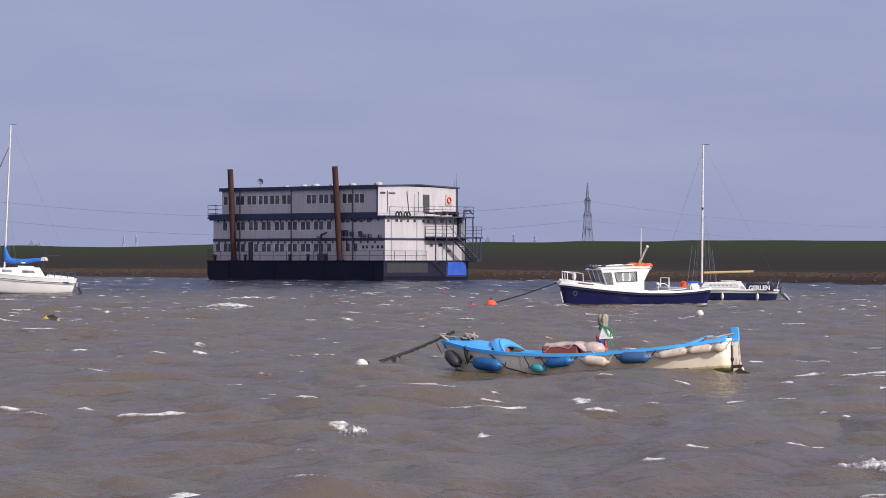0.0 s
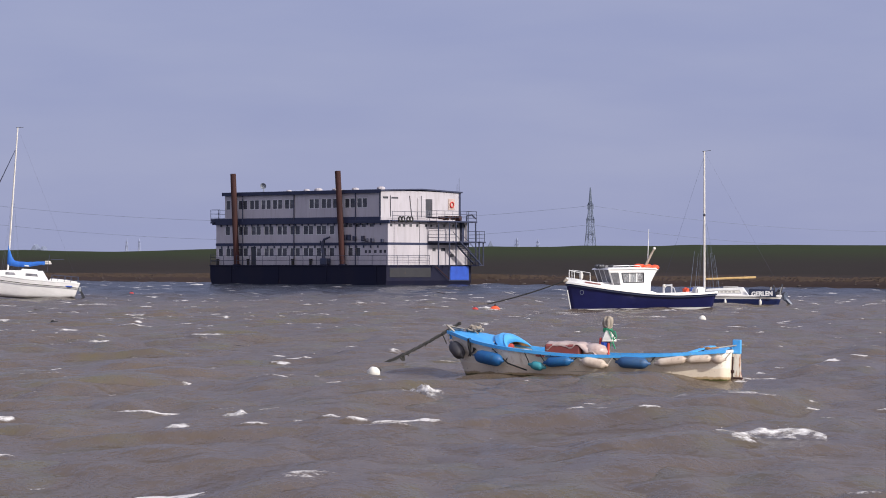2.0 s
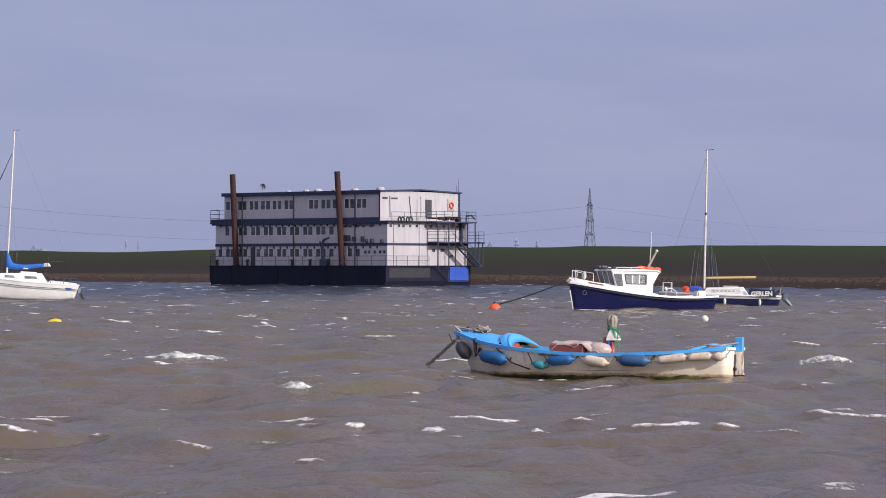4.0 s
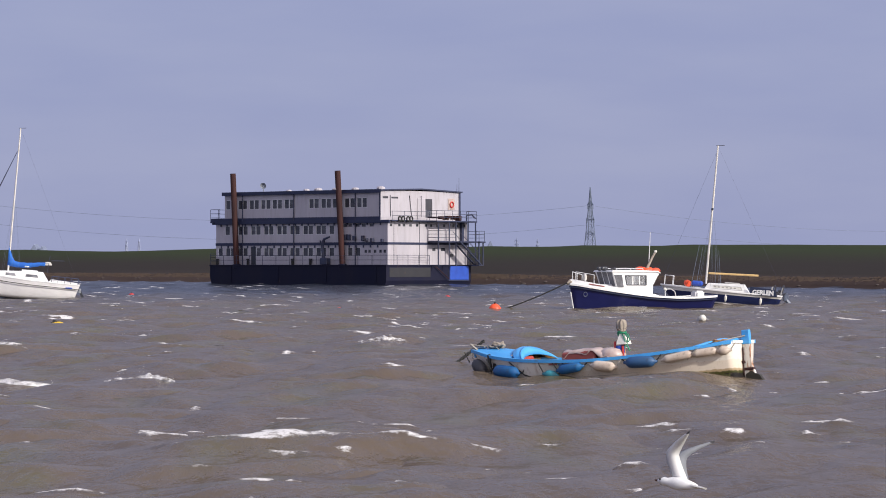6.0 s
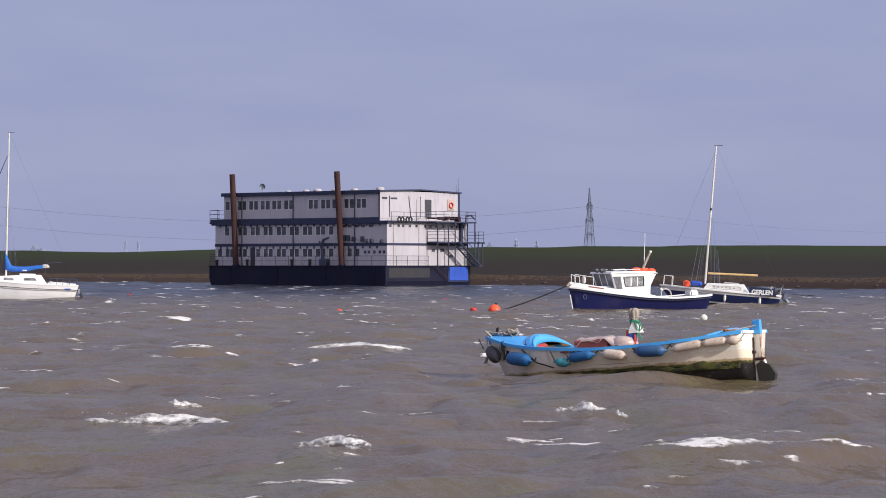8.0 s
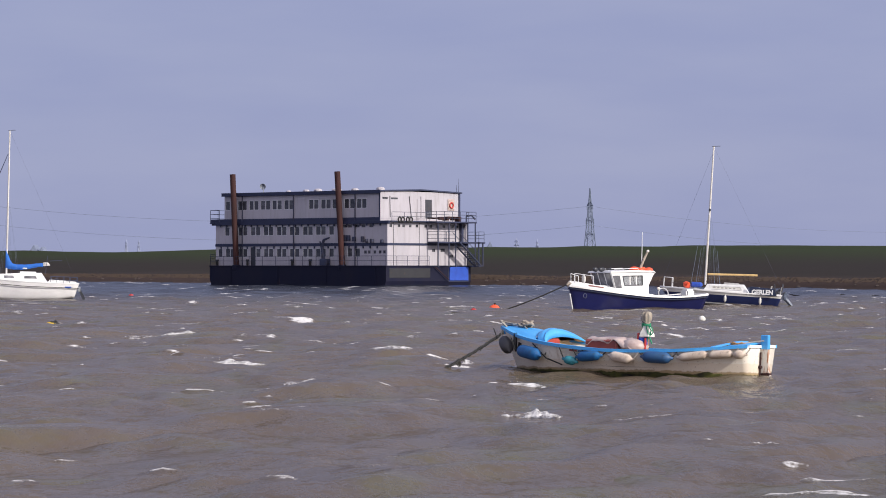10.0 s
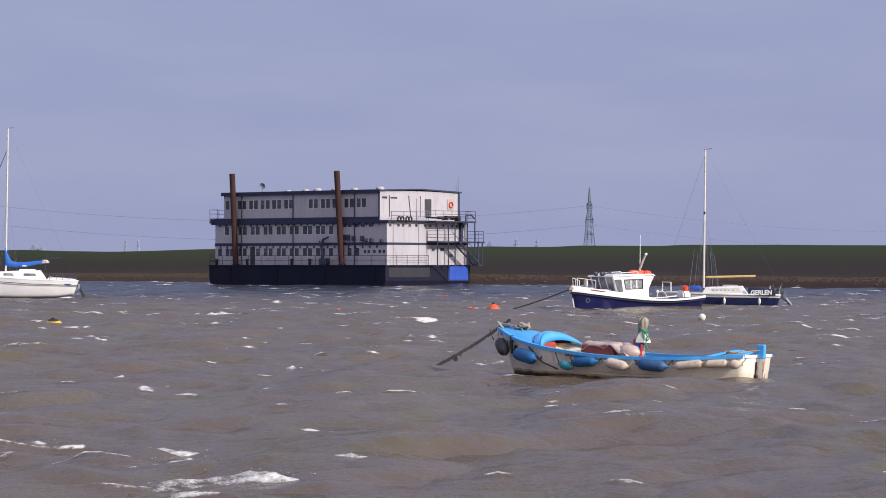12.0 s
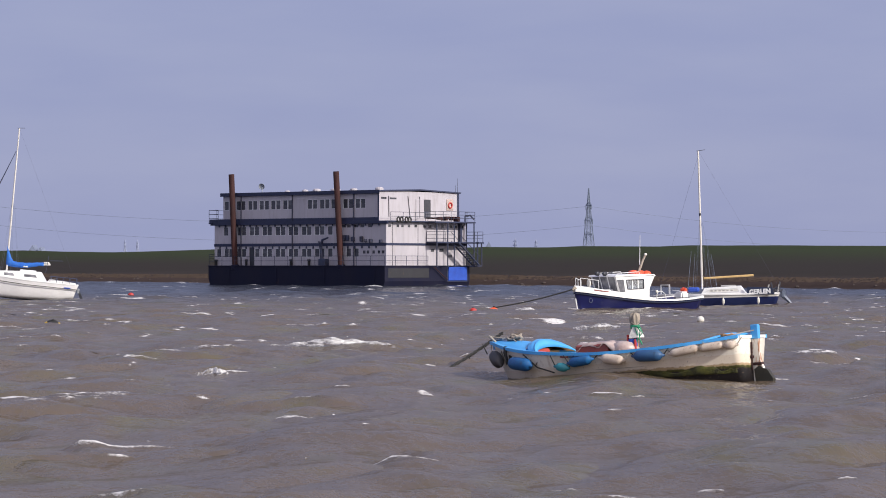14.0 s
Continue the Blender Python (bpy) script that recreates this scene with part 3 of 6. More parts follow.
def build_reeds():
    """Dry grass and stones along the water's edge."""
    rng = random.Random(5)
    m = surface("dry_reeds", (0.072, 0.049, 0.036), (0.052, 0.035, 0.027), 0.9, 0, 0.5, 3, bump=0)
    bm = bmesh.new()
    for _ in range(9000):
        x = rng.uniform(-66, 46)
        dense = 0.5 + 0.5 * noise.noise(Vector((x * 0.12, 0, 0)))
        if rng.random() > 0.35 + 0.65 * dense:
            continue
        d = rng.uniform(2.2, 6.0)
        y = shore_y(x) + d
        z = land_height(x, y) - 0.05
        hgt = rng.uniform(0.06, 0.24) * (0.5 + dense)
        w = rng.uniform(0.06, 0.24)
        lean = rng.uniform(0.0, 0.3)
        a, b = bm.verts.new((x - w, y, z)), bm.verts.new((x + w, y + rng.uniform(-0.2, 0.2), z))
        c, e = bm.verts.new((x + w * 0.6 + lean, y, z + hgt * rng.uniform(0.6, 1))), bm.verts.new((x - w * 0.5 + lean, y, z + hgt))
        t = bm.verts.new((x + lean, y + 0.35, z + hgt * 0.3))
        bm.faces.new((a, b, c, e))
        bm.faces.new((e, c, t))
    tagged(part("reeds", bm, m), "dry brown reeds and grass on the muddy bank", "reeds", kind="stuff")
    bm = bmesh.new()
    for _ in range(50):
        x = rng.uniform(-64, 46)
        y = shore_y(x) + rng.uniform(-0.4, 1.6)
        r = rng.uniform(0.06, 0.20)
        bmesh.ops.create_icosphere(bm, subdivisions=1, radius=r, matrix=Matrix.Translation((x, y, land_height(x, y) + r * 0.2)) @ Matrix.Diagonal((1.5, 1, 0.6, 1)))
    tagged(part("shore_stones", bm, surface("shore_stone", (0.080, 0.062, 0.054), (0.05, 0.038, 0.033), 0.9, 0, 0.6, 4)), "scattered brown stones at the water's edge", "stones", kind="stuff")


build_reeds()


# ---- power line ----
def lattice_tower(name, height, base, arms, bar, material, label):
    tower = thing(name, label, "pylon")

    def half(z):
        f = z / height
        return base * (1 - f) ** 1.15 * 0.5 + 0.9 * (1 - f) + 0.12
    levels = [0, 0.09, 0.18, 0.27, 0.36, 0.44, 0.52, 0.59, 0.66, 0.72, 0.78, 0.83, 0.88, 0.93, 1.0]
    legs = bmesh.new()
    for sx in (-1, 1):
        for sy in (-1, 1):
            tube([(sx * half(f * height), sy * half(f * height), f * height) for f in levels], bar, 4, legs)
    part("legs", legs, material, tower)
    brace = bmesh.new()
    for a, b in zip(levels, levels[1:]):
        za, zb = a * height, b * height
        ha, hb = half(za), half(zb)
        for s in (-1, 1):
            tube([(-ha, s * ha, za), (hb, s * hb, zb)], bar * 0.55, 3, brace)
            tube([(ha, s * ha, za), (-hb, s * hb, zb)], bar * 0.55, 3, brace)
            tube([(s * ha, -ha, za), (s * hb, hb, zb)], bar * 0.55, 3, brace)
            tube([(-hb, s * hb, zb), (hb, s * hb, zb)], bar * 0.55, 3, brace)
    part("bracing", brace, material, tower)
    for zf, reach in arms:
        z = zf * height
        for s in (-1, 1):
            bm = bmesh.new()
            tip = (0.0, s * reach, z + 0.3)
            for q in (-1, 1):
                tube([(q * half(z), s * half(z), z), tip], bar * 0.7, 4, bm)
                tube([(q * half(z + 2.4), s * half(z + 2.4), z + 2.4), tip], bar * 0.6, 4, bm)
            tube([(0, s * reach, z + 0.3), (0, s * reach, z - 2.6)], bar * 0.9, 6, bm)
            part("crossarm", bm, material, tower)
    return tower


PYLON = (100.9, 1940.0, 0.0)
near_pylon = lattice_tower("transmission_tower", 55.5, 6.5, [(0.42, 6.5), (0.60, 7.5), (0.78, 5.5)], 0.28, M["pylon"], "grey steel lattice power pylon behind the field")
near_pylon.matrix_basis = pose(*PYLON, 0, 0, 18)
far = lattice_tower("transmission_tower", 46, 6.0, [(0.75, 7), (0.88, 6)], 0.45, M["far_pylon"], "small hazy power pylon far beyond the field")
far.matrix_basis = pose(117, 4500, 0, 0, 0, 30)
for fx in (150, -505, -485):
    copy_thing(far, pose(fx, 4500, -2, 0, 0, 20))


def power_line(a, b, sag, r):
    pts = []
    for i in range(41):
        f = i / 40
        p = Vector(a).lerp(Vector(b), f)
        p.z -= sag * 4 * f * (1 - f)
        pts.append(p)
    tagged(part("power_line", tube(pts, r, 4), M["cable"]), "thin grey power cable between the pylons", "cable", group="power lines")


for zt, reach, zl in ((43.0, 5, 46.0), (30.0, 6, 33.5)):
    power_line((PYLON[0], PYLON[1] - reach, zt), (-395, 1900, zl + 8.6), 16.6, 0.11)
    power_line((PYLON[0], PYLON[1] - reach, zt), (520, 2450, zt - 6), 11, 0.11)
for k, (bx, bw, bh) in enumerate(((-130, 1.0, 7.9), (-127.5, 0.8, 7.3), (14.8, 0.9, 8.9))):
    shed = thing("farm_building", "hazy grey farm building far beyond the field", "building", group="far buildings", m=pose(bx, 900, -0.2))
    part("wall", box(-bw, bw, -4, 4, 0, bh * 0.8), M["far_pylon"], shed)
    part("roof", prism([(-bw - 0.5, bh * 0.8), (bw + 0.5, bh * 0.8), (bw * 0.2, bh + 1)], -4.5, 4.5), M["cable"], shed)


# ---- accommodation barge ----
def facade(parent, name, axis, lo, hi, z0, z1, at, thick, holes, material):
    """A wall with through openings, in upright lengths. axis 'x': along x at y = at; 'y': along y at x = at. holes: (from, to, low, high)."""
    cuts = sorted({lo, hi, *[h[0] for h in holes], *[h[1] for h in holes]})
    bm = bmesh.new()
    for a, b in zip(cuts, cuts[1:]):
        if b - a < 1e-4:
            continue
        gaps = sorted((h[2], h[3]) for h in holes if h[0] < (a + b) / 2 < h[1])
        z = z0
        for g0, g1 in gaps + [(z1, z1)]:
            if g0 - z > 1e-3:
                if axis == "x":
                    box(a, b, at, at + thick, z, g0, bm=bm)
                else:
                    box(at - thick, at, a, b, z, g0, bm=bm)
            z = g1
    return part(name, bm, material, parent)


def window_unit(parent, w, h, m, frame_mat, pane_mat):
    """A framed pane in the x-z plane, set into its opening."""
    key = (round(w, 2), round(h, 2), frame_mat.name)
    if key not in window_unit.kept:
        t = 0.035
        bm = bmesh.new()
        box(-w / 2, w / 2, -0.03, 0.06, -h / 2, -h / 2 + t, bm=bm)
        box(-w / 2, w / 2, -0.03, 0.06, h / 2 - t, h / 2, bm=bm)
        box(-w / 2, -w / 2 + t, -0.03, 0.06, -h / 2 + t, h / 2 - t, bm=bm)
        box(w / 2 - t, w / 2, -0.03, 0.06, -h / 2 + t, h / 2 - t, bm=bm)
        fr = part("window", bm, frame_mat, parent, "", m)
        pn = part("pane", box(-w / 2 + t, w / 2 - t, 0.02, 0.035, -h / 2 + t, h / 2 - t), pane_mat, fr)
        window_unit.kept[key] = (fr, pn)
        return fr
    fr0, pn0 = window_unit.kept[key]
    fr = again(fr0, m, parent)
    o = new("pane", pn0.data)
    o.parent = fr
    return fr


window_unit.kept = {}


def railing(parent, pts, height=1.0, gap=1.6, bars=2, material=None, r=0.028):
    material = material or M["rail"]
    pts = [Vector(p) for p in pts]
    post_mesh = None
    for a, b in zip(pts, pts[1:]):
        n = max(1, round((b - a).length / gap))
        for i in range(n + 1):
            p = a.lerp(b, i / n)
            if post_mesh is None:
                post_mesh = part("post", tube([(0, 0, 0), (0, 0, height)], r, 5), material, parent, "", Matrix.Translation(p))
            else:
                again(post_mesh, Matrix.Translation(p))
    for k in range(bars):
        up = Vector((0, 0, height * (k + 1) / bars))
        part("rail", tube([p + up for p in pts], r * 0.9, 5), material, parent)


def build_barge():
    barge = thing("accommodation_barge", "three-storey white cabin barge with blue trim on a black steel hull", "barge", m=pose(-5.8, 294, 0, 0, 0, -40))
    L, W = 25.0, 13.0
    # hull: raked ends, a rubbing band and upright fenders
    hull = part("hull", prism([(-25.15, 2.0), (-25.15, 0.6), (-24.6, -0.9), (0.1, -0.9), (0.5, 0.4), (0.5, 2.0)], -0.8, W + 0.05), M["barge_hull"], barge)
    part("deck_edge", box(-25.22, 0.58, -0.88, W + 0.12, 1.92, 2.05, 0.02), M["barge_hull"], barge)
    for a in (1, 8, 15, 22):
        part("hull_stiffener", box(-a - 0.12, -a + 0.12, -0.86, -0.79, 0.1, 1.9), M["barge_hull"], hull)
    part("grey_panel", box(0.49, 0.53, -0.3, 6.3, 0.75, 1.75, 0.02), M["hull_patch"], hull, "dull grey hull plate")
    part("blue_panel", box(0.5, 0.64, 9.4, 12.5, 0.45, 1.90, 0.02), M["tarp_blue"], hull, "bright blue end panel")
    part("blue_panel_frame", box(0.49, 0.56, 9.25, 12.65, 0.3, 1.91, 0.02), M["blue_trim"], hull)
    part("gangway_plank", tube([(0.7, 6.8, 1.95), (0.8, 9.0, 0.55)], 0.05, 5), M["rust_pile"], barge)
    # storeys
    z1, z2, z3, zr = 2.05, 4.30, 6.72, 9.85
    wins_top = [23.15, 21.32, 20.62, 19.59, 18.86, 17.87, 17.11, 16.16, 15.41, 14.39, 13.66, 10.79, 10.05, 9.02, 8.29, 7.4, 5.69, 4.92, 3.96, 3.22]
    wins_mid = [23.24, 21.24, 20.53, 19.34, 18.6, 17.42, 16.69, 15.47, 14.72, 13.56, 12.83, 11.63, 10.9, 9.75, 9.02, 7.86]
    wins_low = [24.31, 23.15, 22.45, 21.24, 20.53, 18.55, 17.4, 16.67, 15.47, 14.72, 13.56, 12.83, 11.63, 10.9, 9.75, 9.02, 7.86, 5.24, 4.15]
    small_long = [5.91, 5.21, 4.18, 3.33, 2.22]
    ports_low = [3.04, 2.51, 1.73, 0.99, 0.4]
    small_end = [0.53, 1.85, 2.58, 3.64, 4.73, 6.14, 6.97, 8.0, 9.12, 10.59, 11.28, 12.42]

    def row(centres, w, za, zb, x0, x1, zlo, zhi, name, extra=(), extra_holes=()):
        holes = [(-a - w / 2, -a + w / 2, za, zb) for a in centres]
        holes += [(-a - w2 / 2, -a + w2 / 2, p, q) for group, w2, p, q in extra for a in group] + list(extra_holes)
        wall = facade(barge, name, "x", x0, x1, zlo, zhi, 0.0, 0.14, holes, M["cladding"])
        for a in centres:
            window_unit(barge, w, zb - za, pose(-a, 0.03, (za + zb) / 2), M["frame_white"], M["pane"])
        for group, w2, p, q in extra:
            for a in group:
                window_unit(barge, w2, q - p, pose(-a, 0.03, (p + q) / 2), M["frame_dark"], M["pane"])
        return wall
    row(wins_low, 0.70, 2.95, 3.88, -L, 0, z1, z2, "wall", [(ports_low, 0.34, 3.3, 3.62)], [(-19.75, -18.98, z1 + 0.001, 4.02)])
    row(wins_mid, 0.71, 5.28, 6.25, -L, 0, z2, z3, "wall", [(small_long, 0.55, 6.05, 6.36)])
    row(wins_top, 0.68, 8.06, 9.08, -23.67, -1.0, z3 + 0.0, zr, "wall")
    part("door", box(-19.74, -18.99, 0.06, 0.10, z1 + 0.01, 4.01, 0.01), M["motor"], barge, "dark open-looking entrance door")
    # end walls and the hidden sides
    facade(barge, "wall", "y", 0.14, W, z1, z2, 0.0, 0.14, [(7.2, 7.7, 3.5, 3.8), (8.6, 9.3, 3.5, 3.85), (9.9, 10.7, 2.9, 3.2)], M["cladding"])
    for b, w, za, zb in ((7.45, 0.5, 3.5, 3.8), (8.95, 0.7, 3.5, 3.85), (10.3, 0.8, 2.9, 3.2)):
        window_unit(barge, w, zb - za, pose(-0.03, b, (za + zb) / 2, 0, 0, 90), M["frame_dark"], M["pane"])
    facade(barge, "wall", "y", 0.14, W, z2, z3, 0.0, 0.14, [(b - 0.2, b + 0.2, 6.06, 6.34) for b in small_end], M["cladding"])
    for b in small_end:
        window_unit(barge, 0.40, 0.28, pose(-0.03, b, 6.2, 0, 0, 90), M["frame_dark"], M["pane"])
    facade(barge, "wall", "y", 0.14, W, z3, zr, -1.0, 0.14, [(7.25, 8.35, 7.05, 9.05), (0.35, 1.2, 9.0, 9.22), (1.7, 2.8, 9.0, 9.18)], M["cladding"])
    for b, w, h in ((0.775, 0.85, 0.22), (2.25, 1.1, 0.18)):
        window_unit(barge, w, h, pose(-1.03, b, 9.1, 0, 0, 90), M["frame_dark"], M["pane"])
    part("door", box(-1.1, -1.06, 7.26, 8.34, 7.06, 9.04, 0.01), M["door"], barge, "grey door, its shadowed upper half a darker plate")
    # darker plate stands in for the shadow on the door's upper half
    part("door_panel", box(-1.06, -1.02, 7.3, 8.3, 7.9, 9.0, 0.01), M["grey_plate"], barge)
    part("door_surround", box(-1.0, -0.95, 5.9, 7.2, 7.0, 9.1, 0.02), M["cladding"], barge)
    for zlo, zhi, x0, x1 in ((z1, z2, -L, 0), (z2, z3, -L, 0), (z3, zr, -23.67, -1.0)):
        part("wall", box(x0, x1, W - 0.14, W, zlo, zhi), M["cladding"], barge)
        part("wall", box(x0, x0 + 0.14, 0.14, W - 0.14, zlo, zhi), M["cladding"], barge)
        part("floor", box(x0 + 0.14, x1 - 0.14, 0.14, W - 0.14, zlo + 0.01, zlo + 0.1), M["grey_plate"], barge)
        part("inner_wall", box(x0 + 0.2, x1 - 0.2, 3.2, 3.3, zlo + 0.1, zhi - 0.05), M["grey_plate"], barge)
    # roof with a shallow ridge
    roof = bmesh.new()
    v = [roof.verts.new(p) for p in ((-23.85, -0.2, zr - 0.06), (-0.8, -0.2, zr - 0.06), (-0.8, W * 0.5, zr + 0.15), (-23.85, W * 0.5, zr + 0.15), (-0.8, W + 0.2, zr - 0.06), (-23.85, W + 0.2, zr - 0.06))]
    u = [roof.verts.new(q.co + Vector((0, 0, 0.14))) for q in v]
    for ring in ((v[0], v[1], v[2], v[3]), (v[3], v[2], v[4], v[5]), (u[0], u[3], u[2], u[1]), (u[3], u[5], u[4], u[2]),
                 (v[0], u[0], u[1], v[1]), (v[1], u[1], u[2], v[2]), (v[2], u[2], u[4], v[4]), (v[4], u[4], u[5], v[5]), (v[5], u[5], u[3], v[3]), (v[3], u[3], u[0], v[0])):
        roof.faces.new(ring)
    part("roof", roof, M["blue_trim"], barge)
    part("fascia", box(-23.9, -0.75, -0.26, -0.205, zr - 0.28, zr + 0.1, 0.01), M["blue_trim"], barge)
    for a, w, h in ((10.9, 0.9, 0.32), (12.6, 0.7, 0.26), (8.2, 1.1, 0.30), (5.6, 0.8, 0.28), (2.0, 0.9, 0.35), (15.2, 0.6, 0.2)):
        part("roof_vent", lathe([(w * 0.5, 0), (w * 0.5, h * 0.5), (w * 0.38, h * 0.85), (w * 0.12, h)], 10), M["cladding"], barge, "", pose(-a, 1.2, zr + 0.1))
    # trim bands and walkways
    part("trim_band", box(-L - 0.04, 0.04, -0.05, -0.002, z2 - 0.18, z2 + 0.12, 0.01), M["blue_trim"], barge)
    part("trim_band", box(0.002, 0.05, 0, W, z2 - 0.14, z2 + 0.1, 0.01), M["blue_trim"], barge)
    part("walkway", box(-L - 0.45, 0.35, -0.22, -0.005, z3 - 0.30, z3 + 0.02, 0.02), M["blue_trim"], barge)
    part("walkway", box(-0.9, 0.55, 0.0, W + 0.3, z3 - 0.12, z3 + 0.02, 0.02), M["blue_trim"], barge)
    part("walkway", box(-L - 0.55, -L - 0.01, -0.4, W, z3 - 0.12, z3 + 0.02, 0.02), M["blue_trim"], barge)
    part("parapet", box(-L - 0.7, -0.95, -0.10, -0.02, z3 + 0.02, z3 + 0.38, 0.01), M["blue_trim"], barge)
    for a in (13.28, 20.9, 4.45):
        part("downpipe", tube([(-a, -0.09, z1), (-a, -0.09, zr)], 0.06, 6), M["rail"], barge)
    for b in (0.98, 5.1):
        part("cladding_joint", box(0.002, 0.02, b - 0.03, b + 0.03, z1, z3 - 0.15), M["grey_plate"], barge)
    part("corner_post", box(-1.16, -0.97, -0.03, -0.004, z3 + 0.1, zr), M["blue_trim"], barge)
    part("corner_post", box(-0.99, -0.95, 12.75, 13.05, z3 + 0.1, zr), M["blue_trim"], barge)
    for b, q in ((1.5, 0.05), (4.6, 0.35), (6.5, 0.0)):
        part("conduit", tube([(-0.95, b, zr - 0.5), (-0.95, b + q, z3 + 0.4)], 0.035, 5), M["grey_plate"], barge)
    for k in range(26):
        a = 24.2 - k * 0.93
        part("bracket", box(-a - 0.06, -a + 0.06, -0.14, -0.012, z3 - 0.5, z3 - 0.3), M["rail"], barge) if k == 0 else again(bpy.data.objects["bracket"], pose(-0.93 * -k, 0, 0), barge)
    for k in range(24):
        if k == 0:
            eave = part("vent_block", box(-24.2, -24.05, -0.1, -0.012, z2 - 0.45, z2 - 0.2), M["rail"], barge)
        else:
            again(eave, pose(0.99 * k, 0, 0), barge)
    # tyres, life ring, air units
    for b in (1.25, 1.75, 2.55, 3.05):
        bm = bmesh.new()
        ring = [(0.36 + 0.13 * math.cos(k * math.tau / 8), 0.12 * math.sin(k * math.tau / 8)) for k in range(8)]
        rr = [[bm.verts.new((h, r * math.cos(i * math.tau / 18), r * math.sin(i * math.tau / 18))) for r, h in ring] for i in range(18)]
        for i in range(18):
            for k in range(8):
                bm.faces.new((rr[i][k], rr[i][(k + 1) % 8], rr[(i + 1) % 18][(k + 1) % 8], rr[(i + 1) % 18][k]))
        part("tyre_fender", bm, M["tyre"], barge, "old black tyre hung as a fender", pose(0.62, b, 6.86) @ Matrix.Scale(0.64, 4), True)
    bm = bmesh.new()
    rr = [[bm.verts.new((0.1 * math.sin(k * math.tau / 8), (0.42 + 0.11 * math.cos(k * math.tau / 8)) * math.cos(i * math.tau / 20), (0.42 + 0.11 * math.cos(k * math.tau / 8)) * math.sin(i * math.tau / 20))) for k in range(8)] for i in range(20)]
    for i in range(20):
        for k in range(8):
            bm.faces.new((rr[i][k], rr[i][(k + 1) % 8], rr[(i + 1) % 20][(k + 1) % 8], rr[(i + 1) % 20][k]))
    part("life_ring", bm, M["red"], barge, "red life ring on a backing board", pose(-0.84, 11.45, 8.5) @ Matrix.Scale(0.68, 4), True)
    part("ring_board", box(-0.99, -0.93, 10.95, 12.05, 7.95, 9.15, 0.02), M["sheet"], barge)
    part("ring_board_edge", box(-0.93, -0.9, 11.0, 12.0, 8.05, 9.05, 0.02), M["sheet"], barge)
    for a, z, w, h in ((5.75, 4.65, 0.5, 0.75), (5.25, 4.65, 0.42, 0.75), (4.5, 4.6, 0.5, 0.6), (3.3, 4.55, 0.4, 0.7), (2.75, 4.45, 0.3, 0.5), (2.0, 4.4, 0.45, 0.55), (0.6, 4.4, 0.4, 0.45)):
        part("air_unit", box(-a - w * 0.35, -a + w * 0.35, -0.36, -0.02, z, z + h * 0.8, 0.04), M["rail"], barge)
    part("winch_box", box(-8.9, -7.9, -0.8, -0.1, 2.06, 2.75, 0.06), M["rail"], barge)
    part("davit", tube([(-8.6, -0.5, 2.7), (-8.75, -0.5, 4.0), (-8.5, -0.52, 4.75), (-7.7, -0.52, 5.0)], [0.2, 0.16, 0.14, 0.08], 7), M["rail"], barge, "dark folded deck crane")
    part("davit_arm", tube([(-8.55, -0.52, 4.75), (-8.9, -0.52, 4.1), (-9.05, -0.5, 4.6)], 0.1, 6), M["rail"], barge)
    for a, b, w in ((24.6, -0.2, 0.3), (13.3, -0.25, 0.3), (10.7, -0.25, 0.28), (20.0, -0.2, 0.25)):
        part("bollard", lathe([(w * 0.5, 0), (w * 0.5, 0.5), (w * 0.7, 0.55), (w * 0.6, 0.66)], 10), M["tyre"], barge, "", pose(-a, b, 2.05))
    part("satellite_dish", lathe([(0.05, -0.12), (0.3, -0.05), (0.46, 0.08), (0.44, 0.09), (0.28, 0.0), (0.04, -0.05)], 16, "y"), M["steel"], barge, "grey satellite dish", pose(-19.0, 1.2, zr + 0.8, 15, 0, 25) @ Matrix.Scale(0.75, 4))
    part("dish_mast", tube([(-19.0, 1.25, zr - 0.05), (-19.0, 1.25, zr + 0.85)], 0.05, 6), M["steel"], barge)
    for b, h in ((12.95, 1.6), (12.6, 0.9)):
        part("aerial", tube([(-1.1, b, zr), (-1.1, b, zr + h)], [0.03, 0.012], 5), M["rail"], barge)
    # outside stair and balconies at the end
    railing(barge, [(-25.1, -0.75, 2.05), (0.45, -0.75, 2.05), (0.45, 6.2, 2.05)], 1.0, 1.9)
    railing(barge, [(0.45, 0.2, z3 + 0.02), (0.45, 6.2, z3 + 0.02)], 0.9, 2.2)
    railing(barge, [(-L - 0.5, 4.5, z3 + 0.02), (-L - 0.5, -0.35, z3 + 0.02), (-L + 0.9, -0.35, z3 + 0.02)], 1.35, 1.2, 3)
    part("balcony", box(0.02, 1.5, 6.2, 12.9, z3 - 0.16, z3 + 0.0, 0.02), M["blue_trim"], barge)
    railing(barge, [(0.1, 6.2, z3), (1.45, 6.2, z3), (1.45, 12.8, z3), (0.1, 12.8, z3)], 1.05, 1.3, 3)
    part("balcony", box(0.02, 1.5, 6.4, 13.0, z2 + 0.1, z2 + 0.26, 0.02), M["blue_trim"], barge)
    part("balcony", box(-2.0, 1.6, W + 0.31, 14.2, z2 + 0.1, z2 + 0.26, 0.02), M["blue_trim"], barge)
    railing(barge, [(0.1, 6.4, z2 + 0.26), (1.45, 6.4, z2 + 0.26), (1.45, 9.3, z2 + 0.26)], 1.1, 1.3, 3)
    railing(barge, [(1.5, 13.2, z2 + 0.26), (1.5, 14.1, z2 + 0.26), (-1.9, 14.1, z2 + 0.26)], 1.1, 1.1, 3)
